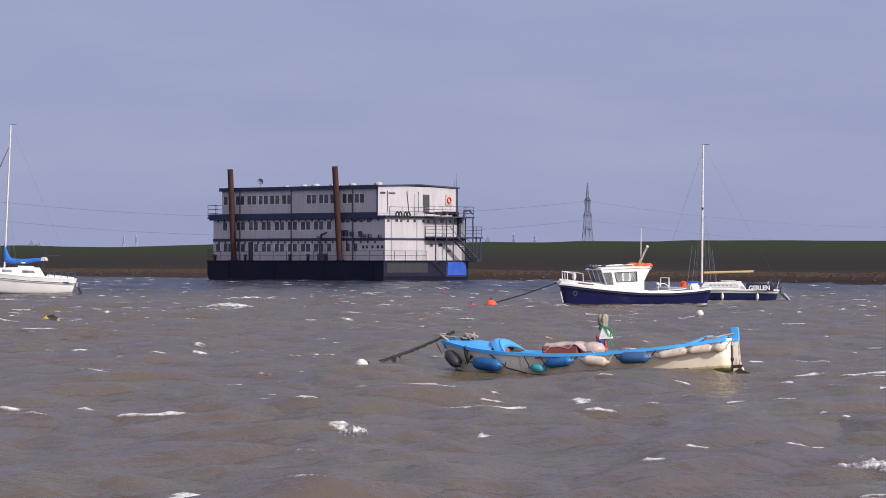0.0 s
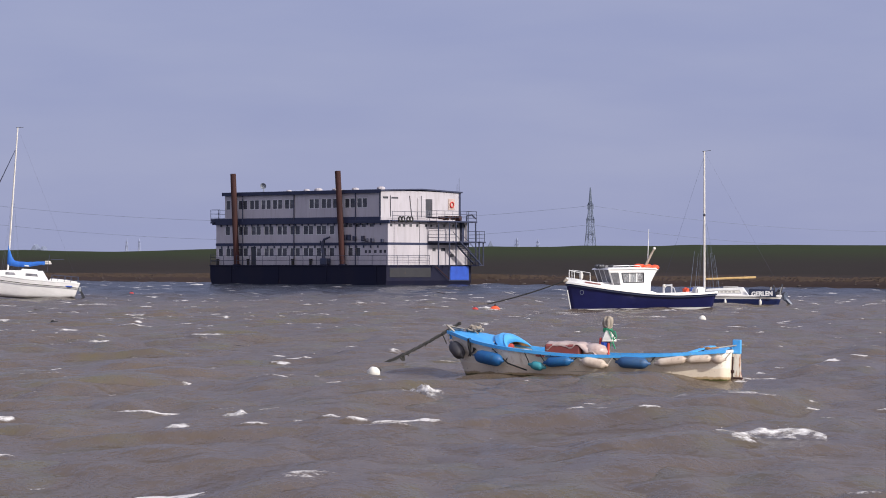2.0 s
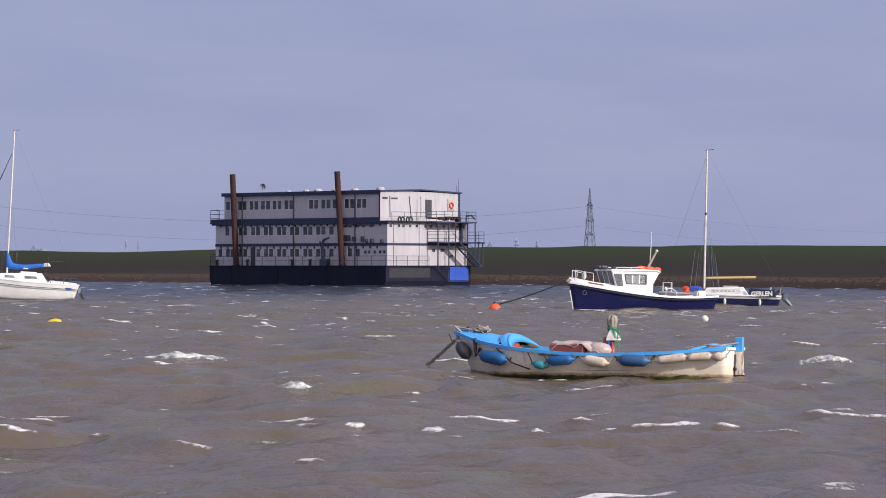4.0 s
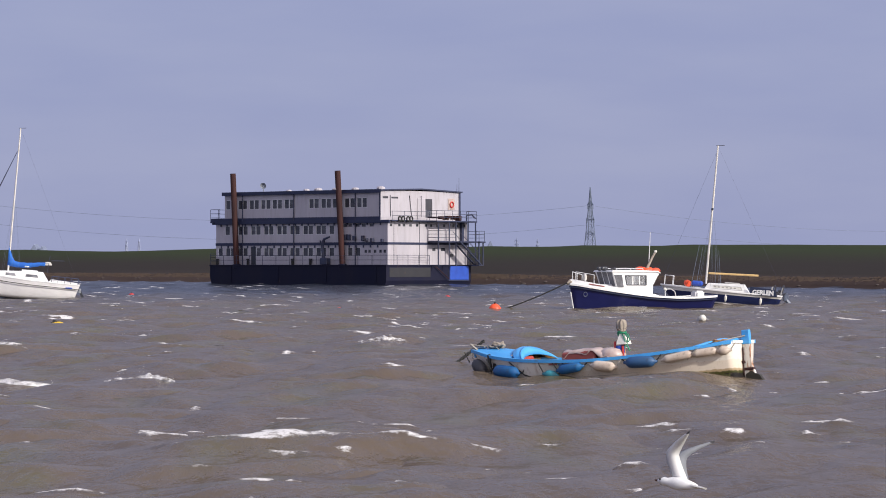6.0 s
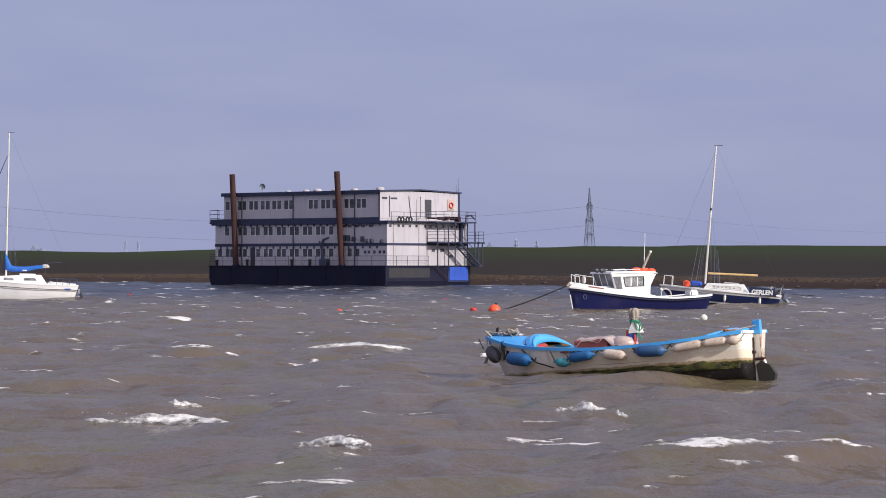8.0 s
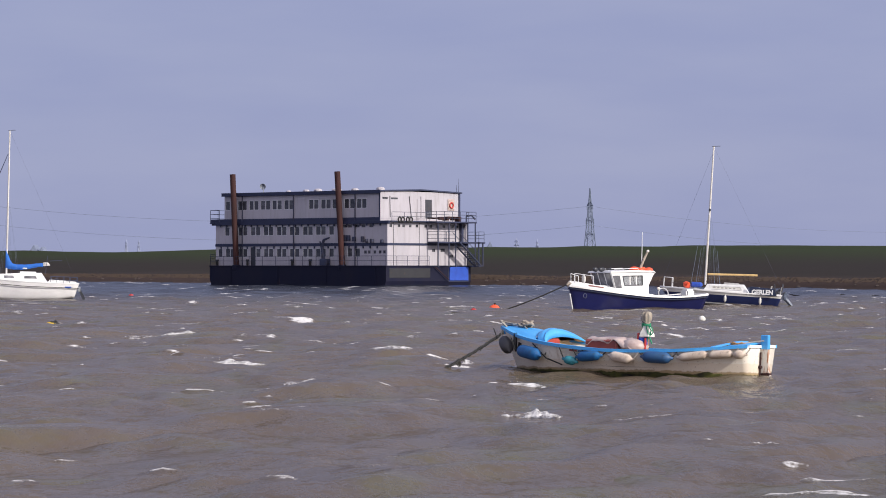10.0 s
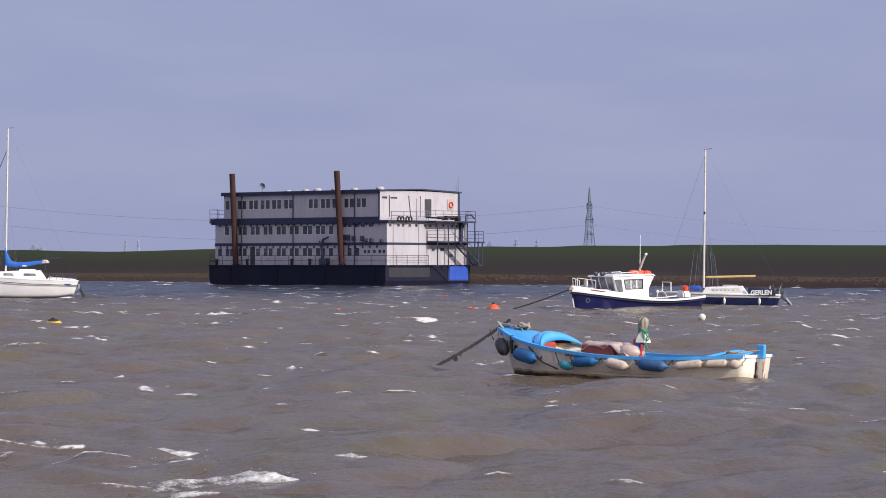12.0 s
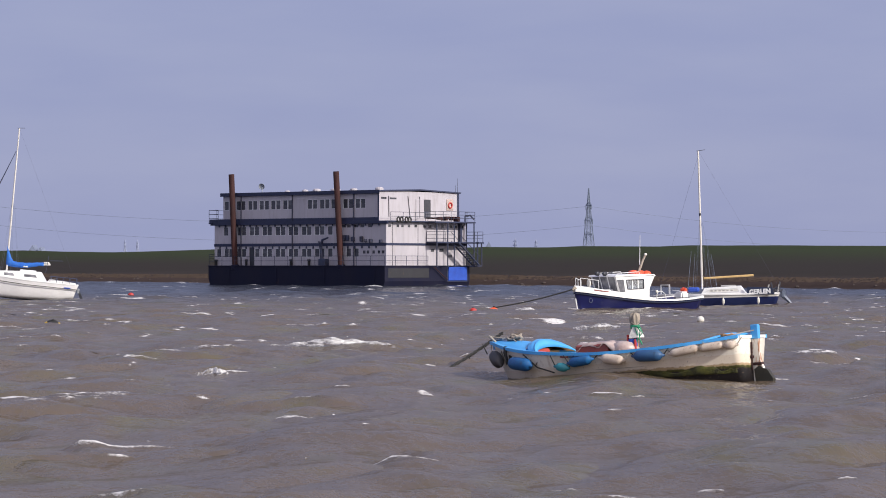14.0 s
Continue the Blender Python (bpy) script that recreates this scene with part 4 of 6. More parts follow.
    part("balcony", box(-2.2, 0.3, W + 0.14, 14.4, 1.9, 2.05, 0.02), M["rail"], barge)
    railing(barge, [(0.2, 13.3, 2.05), (0.2, 14.3, 2.05), (-2.0, 14.3, 2.05)], 1.2, 1.1, 3)
    railing(barge, [(-25.1, -0.75, 2.05), (-25.1, 8, 2.05)], 1.2, 1.4, 3)
    for x, y in ((1.42, 6.5), (1.42, 8.3), (1.42, 9.4), (1.42, 12.7), (0.3, 12.8)):
        part("column", tube([(x, y, 2.0), (x, y, z3)], 0.07, 6), M["rail"], barge)
    for y, x in ((13.3, 1.4), (14.0, 1.4), (14.0, -1.8)):
        part("column", tube([(x, y, 2.0), (x, y, z2 + 0.1)], 0.08, 6), M["rail"], barge)
    part("corner_column", box(0.05, 0.35, 11.7, 12.05, z2 + 0.26, z3 - 0.15), M["blue_trim"], barge)
    part("lower_platform", box(0.59, 2.1, 12.5, 13.3, 1.93, 2.03, 0.02), M["rail"], barge)
    for b in (6.5, 8.3, 9.4):
        part("deck_beam", box(0.59, 1.52, b - 0.06, b + 0.06, 1.90, 2.0), M["rail"], barge)
    a0, a1 = Vector((1.55, 9.3, z2 + 0.26)), Vector((1.55, 12.9, 2.05))
    for dx in (-0.45, 0.45):
        part("stringer", tube([a0 + Vector((dx, 0, 0)), a1 + Vector((dx, 0, 0))], 0.09, 6), M["rail"], barge)
        part("handrail", tube([a0 + Vector((dx, 0, 1.0)), a1 + Vector((dx, 0, 1.0))], 0.035, 5), M["rail"], barge)
    tread = None
    for k in range(12):
        p = a0.lerp(a1, (k + 0.5) / 12)
        if tread is None:
            tread = part("tread", box(-0.45, 0.45, -0.13, 0.13, -0.025, 0.025), M["rail"], barge, "", Matrix.Translation(p))
        else:
            again(tread, Matrix.Translation(p))
    bm = bmesh.new()
    rng = random.Random(3)
    for k in range(13):
        c = Vector((0.75 + rng.uniform(-0.3, 0.3), 6.3 + rng.uniform(0, 4.5), z3 + 0.15 + rng.uniform(0, 0.35)))
        box(c.x - 0.3, c.x + 0.3, c.y - rng.uniform(0.1, 0.3), c.y + 0.2, c.z - 0.18, c.z + rng.uniform(-0.08, 0.15), bm=bm)
    part("stored_gear", bm, M["rust_pile"], barge, "jumbled red-brown gear on the balcony")
    part("wind_sensor", tube([(-0.4, 13.4, z3), (-0.4, 13.4, z3 + 0.6), (-0.2, 14.0, z3 + 0.75), (0.2, 14.2, z3 + 0.3)], 0.09, 6), M["rail"], barge)
    return barge


build_barge()
for px_, py_, top, lean in ((-22.36, 307.4, 11.98, 2.3), (-10.42, 297.5, 11.98, 3.0)):
    pile = thing("mooring_pile", "tall rust-brown steel pile standing beside the barge", "pile", group="mooring piles", m=pose(px_ + 0.05, py_, -3, 0, -lean, 0))
    part("shaft", lathe([(0.31, 0), (0.31, top + 3), (0.27, top + 3.005), (0.27, top + 2.7)], 14), M["rust_pile"], pile, smooth=False)
    part("guide_collar", lathe([(0.33, 4.6), (0.45, 4.65), (0.45, 5.1), (0.33, 5.15)], 14), M["barge_hull"], pile)


# ---- open fishing boat ----
def fender(name, length, r, material, parent, m, label=""):
    prof = [(0.02, -length / 2 - 0.05), (0.03, -length / 2 - 0.01), (r * 0.55, -length / 2 + 0.01), (r * 0.86, -length / 2 + r * 0.45), (r, -length / 2 + r), (r * 1.02, 0), (r, length / 2 - r), (r * 0.86, length / 2 - r * 0.45), (r * 0.55, length / 2 - 0.01), (0.03, length / 2 + 0.01), (0.02, length / 2 + 0.05)]
    return part(name, lathe(prof, 14, "x"), material, parent, label, m, True)


def build_open_boat():
    boat = thing("open_boat", "open white fishing boat with sky-blue gunwale and weedy waterline", "boat")
    hull = Hull(5.24, [(0, 0.02), (0.04, 0.21), (0.061, 0.30), (0.12, 0.49), (0.19, 0.66), (0.25, 0.76), (0.366, 0.86), (0.52, 0.90), (0.71, 0.86), (0.824, 0.79), (0.94, 0.62), (1, 0.53)],
                [(0, 0.86), (0.10, 0.71), (0.147, 0.66), (0.233, 0.59), (0.29, 0.555), (0.385, 0.515), (0.46, 0.487), (0.557, 0.478), (0.65, 0.483), (0.767, 0.505), (0.91, 0.56), (1, 0.605)],
                [(0, -0.33), (0.12, -0.34), (0.5, -0.34), (0.9, -0.30), (1, -0.26)], 0.50, 0.20, 44, 12, -0.10, 0.04)
    body = part("hull", hull.shell(), M["white_hull"], boat)
    sol = body.modifiers.new("thickness", "SOLIDIFY")
    sol.thickness, sol.offset = 0.03, -1
    for side in (-1, 1):
        part("gunwale", strip(hull.edge(side, 0, 1, 0.0, -0.005), 0.105, 0.055), M["sky_blue"], boat)
        part("inner_liner", strip([p + Vector((0, -side * 0.10, -0.07)) for p in hull.edge(side, 0.26, 0.97)], 0.02, 0.10), M["sky_blue"], boat)
        part("side_lining", strip([p + Vector((0, -side * 0.12, -0.20)) for p in hull.edge(side, 0.27, 0.96)], 0.02, 0.17), M["lining"], boat, "weathered tan inner lining")
    part("transom_rail", strip([hull.point(1, 1, -1) + Vector((0.0, 0.03, 0.0)), hull.point(1, 1, 1) + Vector((0.0, -0.03, 0.0))], 0.05, 0.05), M["gelcoat"], boat)
    part("skeg", prism([(1.2, -0.28), (2.5, -0.24), (2.5, -0.42), (1.9, -0.42)], -0.03, 0.03), M["weed_floating"], boat)
    part("floor_boards", hull.deck(0.12, 0.95, 0.0, 0.0, 0.12, 18, 0.02, 0.52), M["deck_grey"], boat)
    part("foredeck", hull.deck(0.01, 0.20, -0.012, 0.14, 0.0, 16), M["sky_blue"], boat)
    part("stern_deck", hull.deck(0.925, 0.992, -0.012, 0.06, 0.0, 8), M["sky_blue"], boat)
    rim = []
    for k in range(17):
        f = k / 16
        arch = math.sin(math.pi * f)
        u = 0.885 + 0.045 * arch
        a, b = hull.point(u, 1, -1), hull.point(u, 1, 1)
        rim.append(a.lerp(b, f) + Vector((0, 0, 0.02 + 0.085 * arch)))
    part("stern_hoop", strip(rim, 0.09, 0.025), M["sky_blue"], boat, "arched sky-blue stern coaming")
    # weed clinging along the waterline
    for side in (-1, 1):
        bm = bmesh.new()
        rows = []
        for i in range(181):
            u = 0.012 + 0.97 * i / 180
            grown = min(1, max(0.15, (u - 0.28) / 0.15))
            lie = grown * max(0.0, 0.55 + 1.1 * noise.noise(Vector((u * 11, side * 4, 0))) + 0.5 * noise.noise(Vector((u * 37, side * 4, 5))))
            row = []
            for j in range(6):
                z = -0.02 + (0.05 + 0.10 * min(1.2, lie)) * j / 5
                v = 0.5
                for k in range(2, 9):
                    v += 0.5 ** k if hull.point(u, v, side).z < z else -0.5 ** k
                p = hull.point(u, v, side)
                out = 0.006 + 0.014 * lie * math.sin(math.pi * (0.25 + 0.75 * j / 5)) + 0.010 * noise.noise(Vector((u * 90, j * 1.3, side)))
                row.append(bm.verts.new((p.x, p.y + side * out, p.z)))
            rows.append(row)
        for ra, rb in zip(rows, rows[1:]):
            for j in range(5):
                bm.faces.new((ra[j], ra[j + 1], rb[j + 1], rb[j]))
        weed = part("waterline_weed", bm, M["weed_green"], boat, "dark green weed growing on the hull", None, True)
        weed.modifiers.new("thickness", "SOLIDIFY").thickness = 0.006
    # arched cuddy hood over the after end of the foredeck, open towards the stern
    def hood_point(f, k, n, shrink=0.0):
        a = math.pi * k / n
        rise = (0.15 + 0.055 * min(1, f / 0.5) - shrink)
        q = math.sin(a) ** 1.5
        x = -1.80 + 0.20 * f + 0.22 * (1 - q)
        base = smooth_table(hull.sheer, (x - hull.shift) / 5.24 + 0.5) + 0.02
        return Vector((x, -(0.66 + 0.07 * f - shrink) * math.cos(a), base + rise * q))
    hood = bmesh.new()
    rows = [[hood.verts.new(hood_point(i / 8, k, 20)) for k in range(21)] for i in range(9)]
    for ra, rb in zip(rows, rows[1:]):
        for k in range(20):
            hood.faces.new((ra[k], ra[k + 1], rb[k + 1], rb[k]))
    hood.faces.new(rows[0])
    shell = part("cuddy_hood", hood, M["sky_blue"], boat, "arched sky-blue hood open towards the stern", None, True)
    sol = shell.modifiers.new("thickness", "SOLIDIFY")
    sol.thickness, sol.offset = 0.03, -1
    sol.material_offset = 1
    shell.data.materials.append(M["cuddy_cream"])
    bm = bmesh.new()

    def fascia_point(k, low, back):
        a = math.pi * k / 24
        q = math.sin(a) ** 1.5
        drop = low * 0.62 * q
        x = -1.60 + 0.22 * (1 - q + drop)
        base = smooth_table(hull.sheer, (x - hull.shift) / 5.24 + 0.5) + 0.02
        return bm.verts.new((x - 0.025 * back, -(0.735 - 0.05 * low) * math.cos(a), base + 0.21 * (q - drop)))
    loops = [[fascia_point(k, low, back) for k in range(25)] for low, back in ((0, 0), (1, 0), (1, 1), (0, 1))]
    for la, lb in zip(loops, loops[1:] + loops[:1]):
        for k in range(24):
            bm.faces.new((la[k], la[k + 1], lb[k + 1], lb[k]))
    part("hood_fascia", bm, M["sky_blue"], shell, "pale sky-blue arched board round the opening", None, True)
    bm = bmesh.new()
    ring = [hood_point(0.2, k, 16, 0.04) for k in range(17)]
    top = [bm.verts.new((-1.68, p.y, p.z)) for p in ring] + [bm.verts.new((-1.68, y, 0.20)) for y in (0.52, -0.52)]
    back = [bm.verts.new((v.co.x - 0.03, v.co.y, v.co.z)) for v in top]
    bm.faces.new(top)
    bm.faces.new(back[::-1])
    for k in range(len(top)):
        bm.faces.new((top[k], back[k], back[(k + 1) % len(top)], top[(k + 1) % len(top)]))
    part("cuddy_board", bm, M["cuddy_cream"], boat, "cream painted cuddy bulkhead")
    part("cuddy_locker", box(-1.66, -1.45, -0.58, -0.10, 0.25, 0.66, 0.03), M["red_dull"], boat, "dull red locker under the hood")
    part("cuddy_shelf", box(-1.63, -1.20, -0.50, 0.60, 0.40, 0.43), M["wood_in"], boat)
    for x, w in ((-0.25, 0.7), (1.3, 0.58)):
        part("thwart", box(x - 0.12, x + 0.12, -w, w, 0.26, 0.30, 0.01), M["wood_in"], boat)
    # engine box under a sheet
    part("engine_box", box(-0.82, -0.16, -0.33, 0.33, 0.10, 0.665, 0.03), M["box_red"], boat, "faded red engine box")
    bm = bmesh.new()
    n = 22
    g = []
    for i in range(n + 1):
        row = []
        for j in range(13):
            x = -0.80 + 0.95 * i / n
            y = -0.34 + 0.68 * j / 12
            edge = max(abs(y) / 0.34, 0)
            z = 0.70 - 0.06 * edge ** 6 - 0.16 * max(0, (x + 0.15) / 0.26) + 0.035 * noise.noise(Vector((x * 5, y * 5, 1)))
            if edge > 0.98:
                z -= 0.02 + 0.12 * noise.noise(Vector((x * 7, y * 3, 4)))
            row.append(bm.verts.new((x, y, z)))
        g.append(row)
    for i in range(n):
        for j in range(12):
            bm.faces.new((g[i][j], g[i + 1][j], g[i + 1][j + 1], g[i][j + 1]))
    sh = part("plastic_sheet", bm, M["sheet"], boat, "dirty crumpled plastic sheet", None, True)
    sh.modifiers.new("thickness", "SOLIDIFY").thickness = 0.012
    part("bundle", lathe([(0.05, 0), (0.22, 0.04), (0.26, 0.14), (0.2, 0.24), (0.06, 0.28)], 12), M["sheet"], boat, "crumpled pale bundle", pose(0.06, -0.08, 0.41), True)
    # stub mast wrapped in canvas, tied with green rope
    part("mast_stub", tube([(0.25, 0.0, 0.0), (0.25, 0.0, 1.05)], 0.045, 8), M["wood_in"], boat)
    bm = lathe([(0.05, 0.70), (0.05, 0.84), (0.045, 0.90), (0.05, 0.93), (0.072, 0.975), (0.086, 1.03), (0.092, 1.085), (0.086, 1.125), (0.065, 1.15), (0.03, 1.16)], 40)
    for v in bm.verts:
        a = math.atan2(v.co.y, v.co.x)
        f = min(1, max(0, (v.co.z - 0.91) / 0.10))
        k = 0.88 + f * (0.17 * math.sin(a * 7 + v.co.z * 4) + 0.06 * math.sin(a * 13 + 2) + 0.08 * noise.noise(v.co * 14))
        v.co.x *= k
        v.co.y *= k
        v.co.z += f * 0.015 * math.sin(a * 5)
    tube([(0.080 * math.cos(q * math.tau / 14), 0.080 * math.sin(q * math.tau / 14), 0.985 + 0.03 * math.sin(q * 0.9)) for q in range(15)], 0.010, 5, bm)
    part("mast_wrap", bm, M["canvas"], boat, "grey-brown canvas wrapping tied in folds", pose(0.25, 0.0, 0.0), True)
    part("mast_cloth", lathe([(0.045, 0.94), (0.075, 0.89), (0.135, 0.78), (0.15, 0.73), (0.13, 0.72)], 5), M["cloth_white"], boat, "off-white cloth", pose(0.27, -0.03, 0.0, 0, 0, 25))
    bm = bmesh.new()
    for k, z in enumerate((0.90, 0.922, 0.944)):
        tube([(0.25 + 0.075 * math.cos(i * math.tau / 12), 0.075 * math.sin(i * math.tau / 12), z + 0.01 * math.sin(i)) for i in range(13)], 0.013, 5, bm)
    tube([(0.32, -0.06, 0.93), (0.40, -0.1, 0.84), (0.37, -0.1, 0.72), (0.41, -0.08, 0.60)], 0.013, 5, bm)
    tube([(0.30, -0.08, 0.93), (0.42, -0.12, 0.90), (0.44, -0.1, 0.80), (0.40, -0.1, 0.76)], 0.011, 5, bm)
    tube([(0.29, -0.09, 0.92), (0.36, -0.13, 0.78), (0.33, -0.1, 0.64)], 0.010, 5, bm)
    part("mast_lashing", bm, M["rope_green"], boat, "bright green rope lashing")
    part("red_pole", tube([(0.12, -0.12, 0.3), (0.15, -0.10, 0.79)], 0.022, 6), M["red"], boat)
    part("red_pole", tube([(0.30, -0.14, 0.3), (0.30, -0.12, 0.70)], 0.022, 6), M["red"], boat)
    part("blue_bucket", lathe([(0.07, 0.40), (0.085, 0.70), (0.08, 0.71)], 12), M["tarp_blue"], boat, "small blue bucket by the mast", pose(0.22, -0.06, 0))
    # stem and stern fittings
    part("stem_post", tube([(-2.66, 0, 0.72), (-2.69, 0, 0.89)], [0.05, 0.04], 7), M["sky_blue"], boat)
    part("anchor_roller", box(-2.72, -2.46, -0.06, 0.06, 0.87, 0.92, 0.02), M["steel"], boat)
    bm = bmesh.new()
    rng = random.Random(8)
    for k in range(7):
        c = Vector((-2.22 + rng.uniform(-0.06, 0.06), rng.uniform(-0.1, 0.1), 0.86 + 0.014 * k))
        tube([c + Vector((0.10 * math.cos(i * math.tau / 10), 0.09 * math.sin(i * math.tau / 10), 0.02 * math.sin(i * 2 + k))) for i in range(11)], 0.02, 5, bm)
    part("coiled_rope", bm, M["canvas"], boat, "coil of weathered rope")
    bm = bmesh.new()
    tube([(-2.62, -0.03, 0.92), (-2.5, -0.05, 0.90), (-2.3, -0.08, 0.87), (-2.1, -0.14, 0.84), (-1.95, -0.2, 0.74)], 0.010, 5, bm)
    tube([(-2.62, 0.0, 0.9), (-2.66, -0.06, 0.93), (-2.6, -0.09, 0.9), (-2.5, -0.1, 0.82)], 0.02, 5, bm)
    tube([(-2.60, -0.04, 0.86), (-2.62, -0.09, 0.70), (-2.55, -0.12, 0.55)], 0.012, 5, bm)
    part("bow_line", bm, M["rope_pale"], boat, "", pose(-0.09, 0, 0.03))
    rud = part("rudder", prism([(2.535, 0.785), (2.66, 0.785), (2.66, 0.45), (2.67, 0.20), (2.75, -0.05), (2.80, -0.30), (2.53, -0.30)], -0.035, 0.035), M["rust_stain"], boat, "white rudder with rust streaks")
    part("rudder_head", box(2.525, 2.67, -0.045, 0.045, 0.55, 0.80, 0.012), M["sky_blue"], rud)
    part("rudder_weed", prism([(2.55, 0.03), (2.66, 0.09), (2.72, 0.04), (2.80, 0.01), (2.90, -0.15), (2.87, -0.27), (2.58, -0.27)], -0.05, 0.05), M["weed_floating"], rud, "black clinging weed")
    part("tiller_rod", tube([(2.54, -0.06, 0.50), (2.53, -0.07, 0.02)], 0.014, 5), M["rust_pile"], rud, "rusty pintle rod")
    part("transom_bracket", box(2.50, 2.56, -0.10, 0.10, 0.22, 0.27, 0.008), M["rust_pile"], rud)
    part("pintle", box(2.52, 2.70, -0.05, 0.05, 0.095, 0.145, 0.008), M["rust_pile"], rud)
    bm = bmesh.new()
    for k in range(3):
        tube([Vector((2.16 + (0.12 + 0.02 * k) * math.cos(i * math.tau / 12), -0.25 + 0.12 * math.sin(i * math.tau / 12), 0.60 + 0.025 * k + 0.01 * math.sin(3 * i))) for i in range(13)], 0.016, 5, bm)
    part("stern_coil", bm, M["wood_in"], boat, "brown rope coiled on the stern")
    part("stern_line", tube([(2.60, -0.06, 0.70), (2.45, -0.1, 0.68), (2.28, -0.2, 0.65), (2.05, -0.35, 0.60)], 0.012, 5), M["rope_pale"], boat)

    # fenders along the near side, slung by cords
    def sling(u, drop, length, r, mat_key, tilt, label):
        p = hull.point(u, 1.0, -1)
        q = hull.point(u, 0.72, -1)
        ang = math.degrees(math.atan2(hull.point(u + 0.03, 1, -1).y - hull.point(u - 0.03, 1, -1).y, 0.06 * hull.length))
        f = fender("fender", length, r, M[mat_key], boat, pose(p.x, min(p.y, q.y) - r * 0.75, p.z - drop, 0, tilt, ang), label)
        for s in (-1, 1):
            e = Vector((p.x + s * (length / 2 + 0.02), min(p.y, q.y) - r * 0.5, p.z - drop - s * math.sin(radians(tilt)) * length / 2))
            part("fender_cord", tube([e, (p.x + s * (length / 2 + 0.12), p.y - 0.03, smooth_table(hull.sheer, min(1, u + s * length / 10)) - 0.02)], 0.010, 5), M["rope_pale"] if mat_key == "fender_pale" else M["rope_dark"], boat)
        return f
    sling(0.050, 0.26, 0.38, 0.115, "fender_black", 35, "large black bow fender")
    sling(0.19, 0.225, 0.58, 0.115, "fender_blue", 8, "scuffed blue fender")
    sling(0.372, 0.235, 0.24, 0.075, "fender_teal", 10, "small teal fender")
    sling(0.448, 0.125, 0.46, 0.085, "fender_blue", -5, "scuffed blue fender")
    sling(0.572, 0.12, 0.42, 0.088, "fender_pale", 9, "grimy white fender")
    sling(0.705, 0.115, 0.52, 0.10, "fender_navy", 2, "dull blue fender")
    sling(0.83, 0.11, 0.50, 0.072, "fender_pale", -8, "grimy white fender")
    sling(0.918, 0.105, 0.42, 0.07, "fender_pale", -5, "grimy white fender")
    sling(0.978, 0.13, 0.20, 0.078, "fender_pale", 0, "grimy round fender")
    for u0, u1, key in ((0.365, 0.395, "box_red"), (0.40, 0.45, "fender_navy")):
        part("faded_lettering", strip(hull.edge(-1, u0, u1, -0.055, 0.03, 1.0, 6), 0.012, 0.03), M[key], boat, "worn unreadable lettering")
    bm = bmesh.new()
    c = hull.point(0.095, 0.9, -1)
    tube([c + Vector((0.0, -0.05, 0.12)), c + Vector((0.02, -0.1, 0.0)), c + Vector((0.05, -0.1, -0.18)), c + Vector((0.12, -0.09, -0.05))], 0.035, 6, bm)
    part("tangled_rope", bm, M["rope_dark"], boat)
    part("side_line", tube([hull.point(0.20, 0.95, -1) + Vector((0, -0.06, 0)), hull.point(0.26, 0.72, -1) + Vector((0, -0.08, 0)), hull.point(0.33, 0.62, -1) + Vector((0, -0.1, 0))], 0.013, 5), M["rope_dark"], boat)
    return boat


open_boat = build_open_boat()


def build_mooring_rope():
    """Wet rope from the bow roller down to the mooring, at 45 degrees in its own space, along -x."""
    rope = thing("mooring_rope", "thick wet black mooring rope hung with weed", "rope")
    bm = bmesh.new()
    rng = random.Random(2)
    for s in range(3):
        pts, rs = [], []
        for i in range(61):
            f = i / 60
            a = f * 50 + s * math.tau / 3
            sag = -0.05 * math.sin(math.pi * f)
            pts.append(Vector((-2.5 * f, 0.016 * math.cos(a), sag + 0.016 * math.sin(a))))
            rs.append(0.018 + 0.006 * math.sin(i * 1.7 + s))
        tube(pts, rs, 5, bm)
    part("strands", bm, M["rope_dark"], rope)
    for k in range(14):
        bm = bmesh.new()
        f = rng.uniform(0.35, 0.95)
        p = Vector((-2.5 * f, 0, -0.05 * math.sin(math.pi * f)))
        tube([p, p + Vector((rng.uniform(-0.05, 0.05), rng.uniform(-0.03, 0.03), -rng.uniform(0.03, 0.12)))], [0.022, 0.008], 5, bm)
        part("weed", bm, M["weed_floating"], rope, "hanging black weed")
    return rope


mooring_rope = build_mooring_rope()


def float_buoy(name, r, material, label, stretch=1.0, eye=True):
    b = thing(name, label, "buoy")
    part("body", lathe([(r * 0.15, -r * stretch), (r * 0.7, -r * 0.75 * stretch), (r, -0.1 * r), (r * 0.97, r * 0.3), (r * 0.6, r * 0.8 * stretch), (r * 0.15, r * stretch)], 14), material, b, smooth=True)
    if eye:
        part("eye", lathe([(r * 0.14, r * stretch * 0.98), (r * 0.2, r * stretch * 1.15), (r * 0.08, r * stretch * 1.25)], 8), M["tyre"], b)
    return b


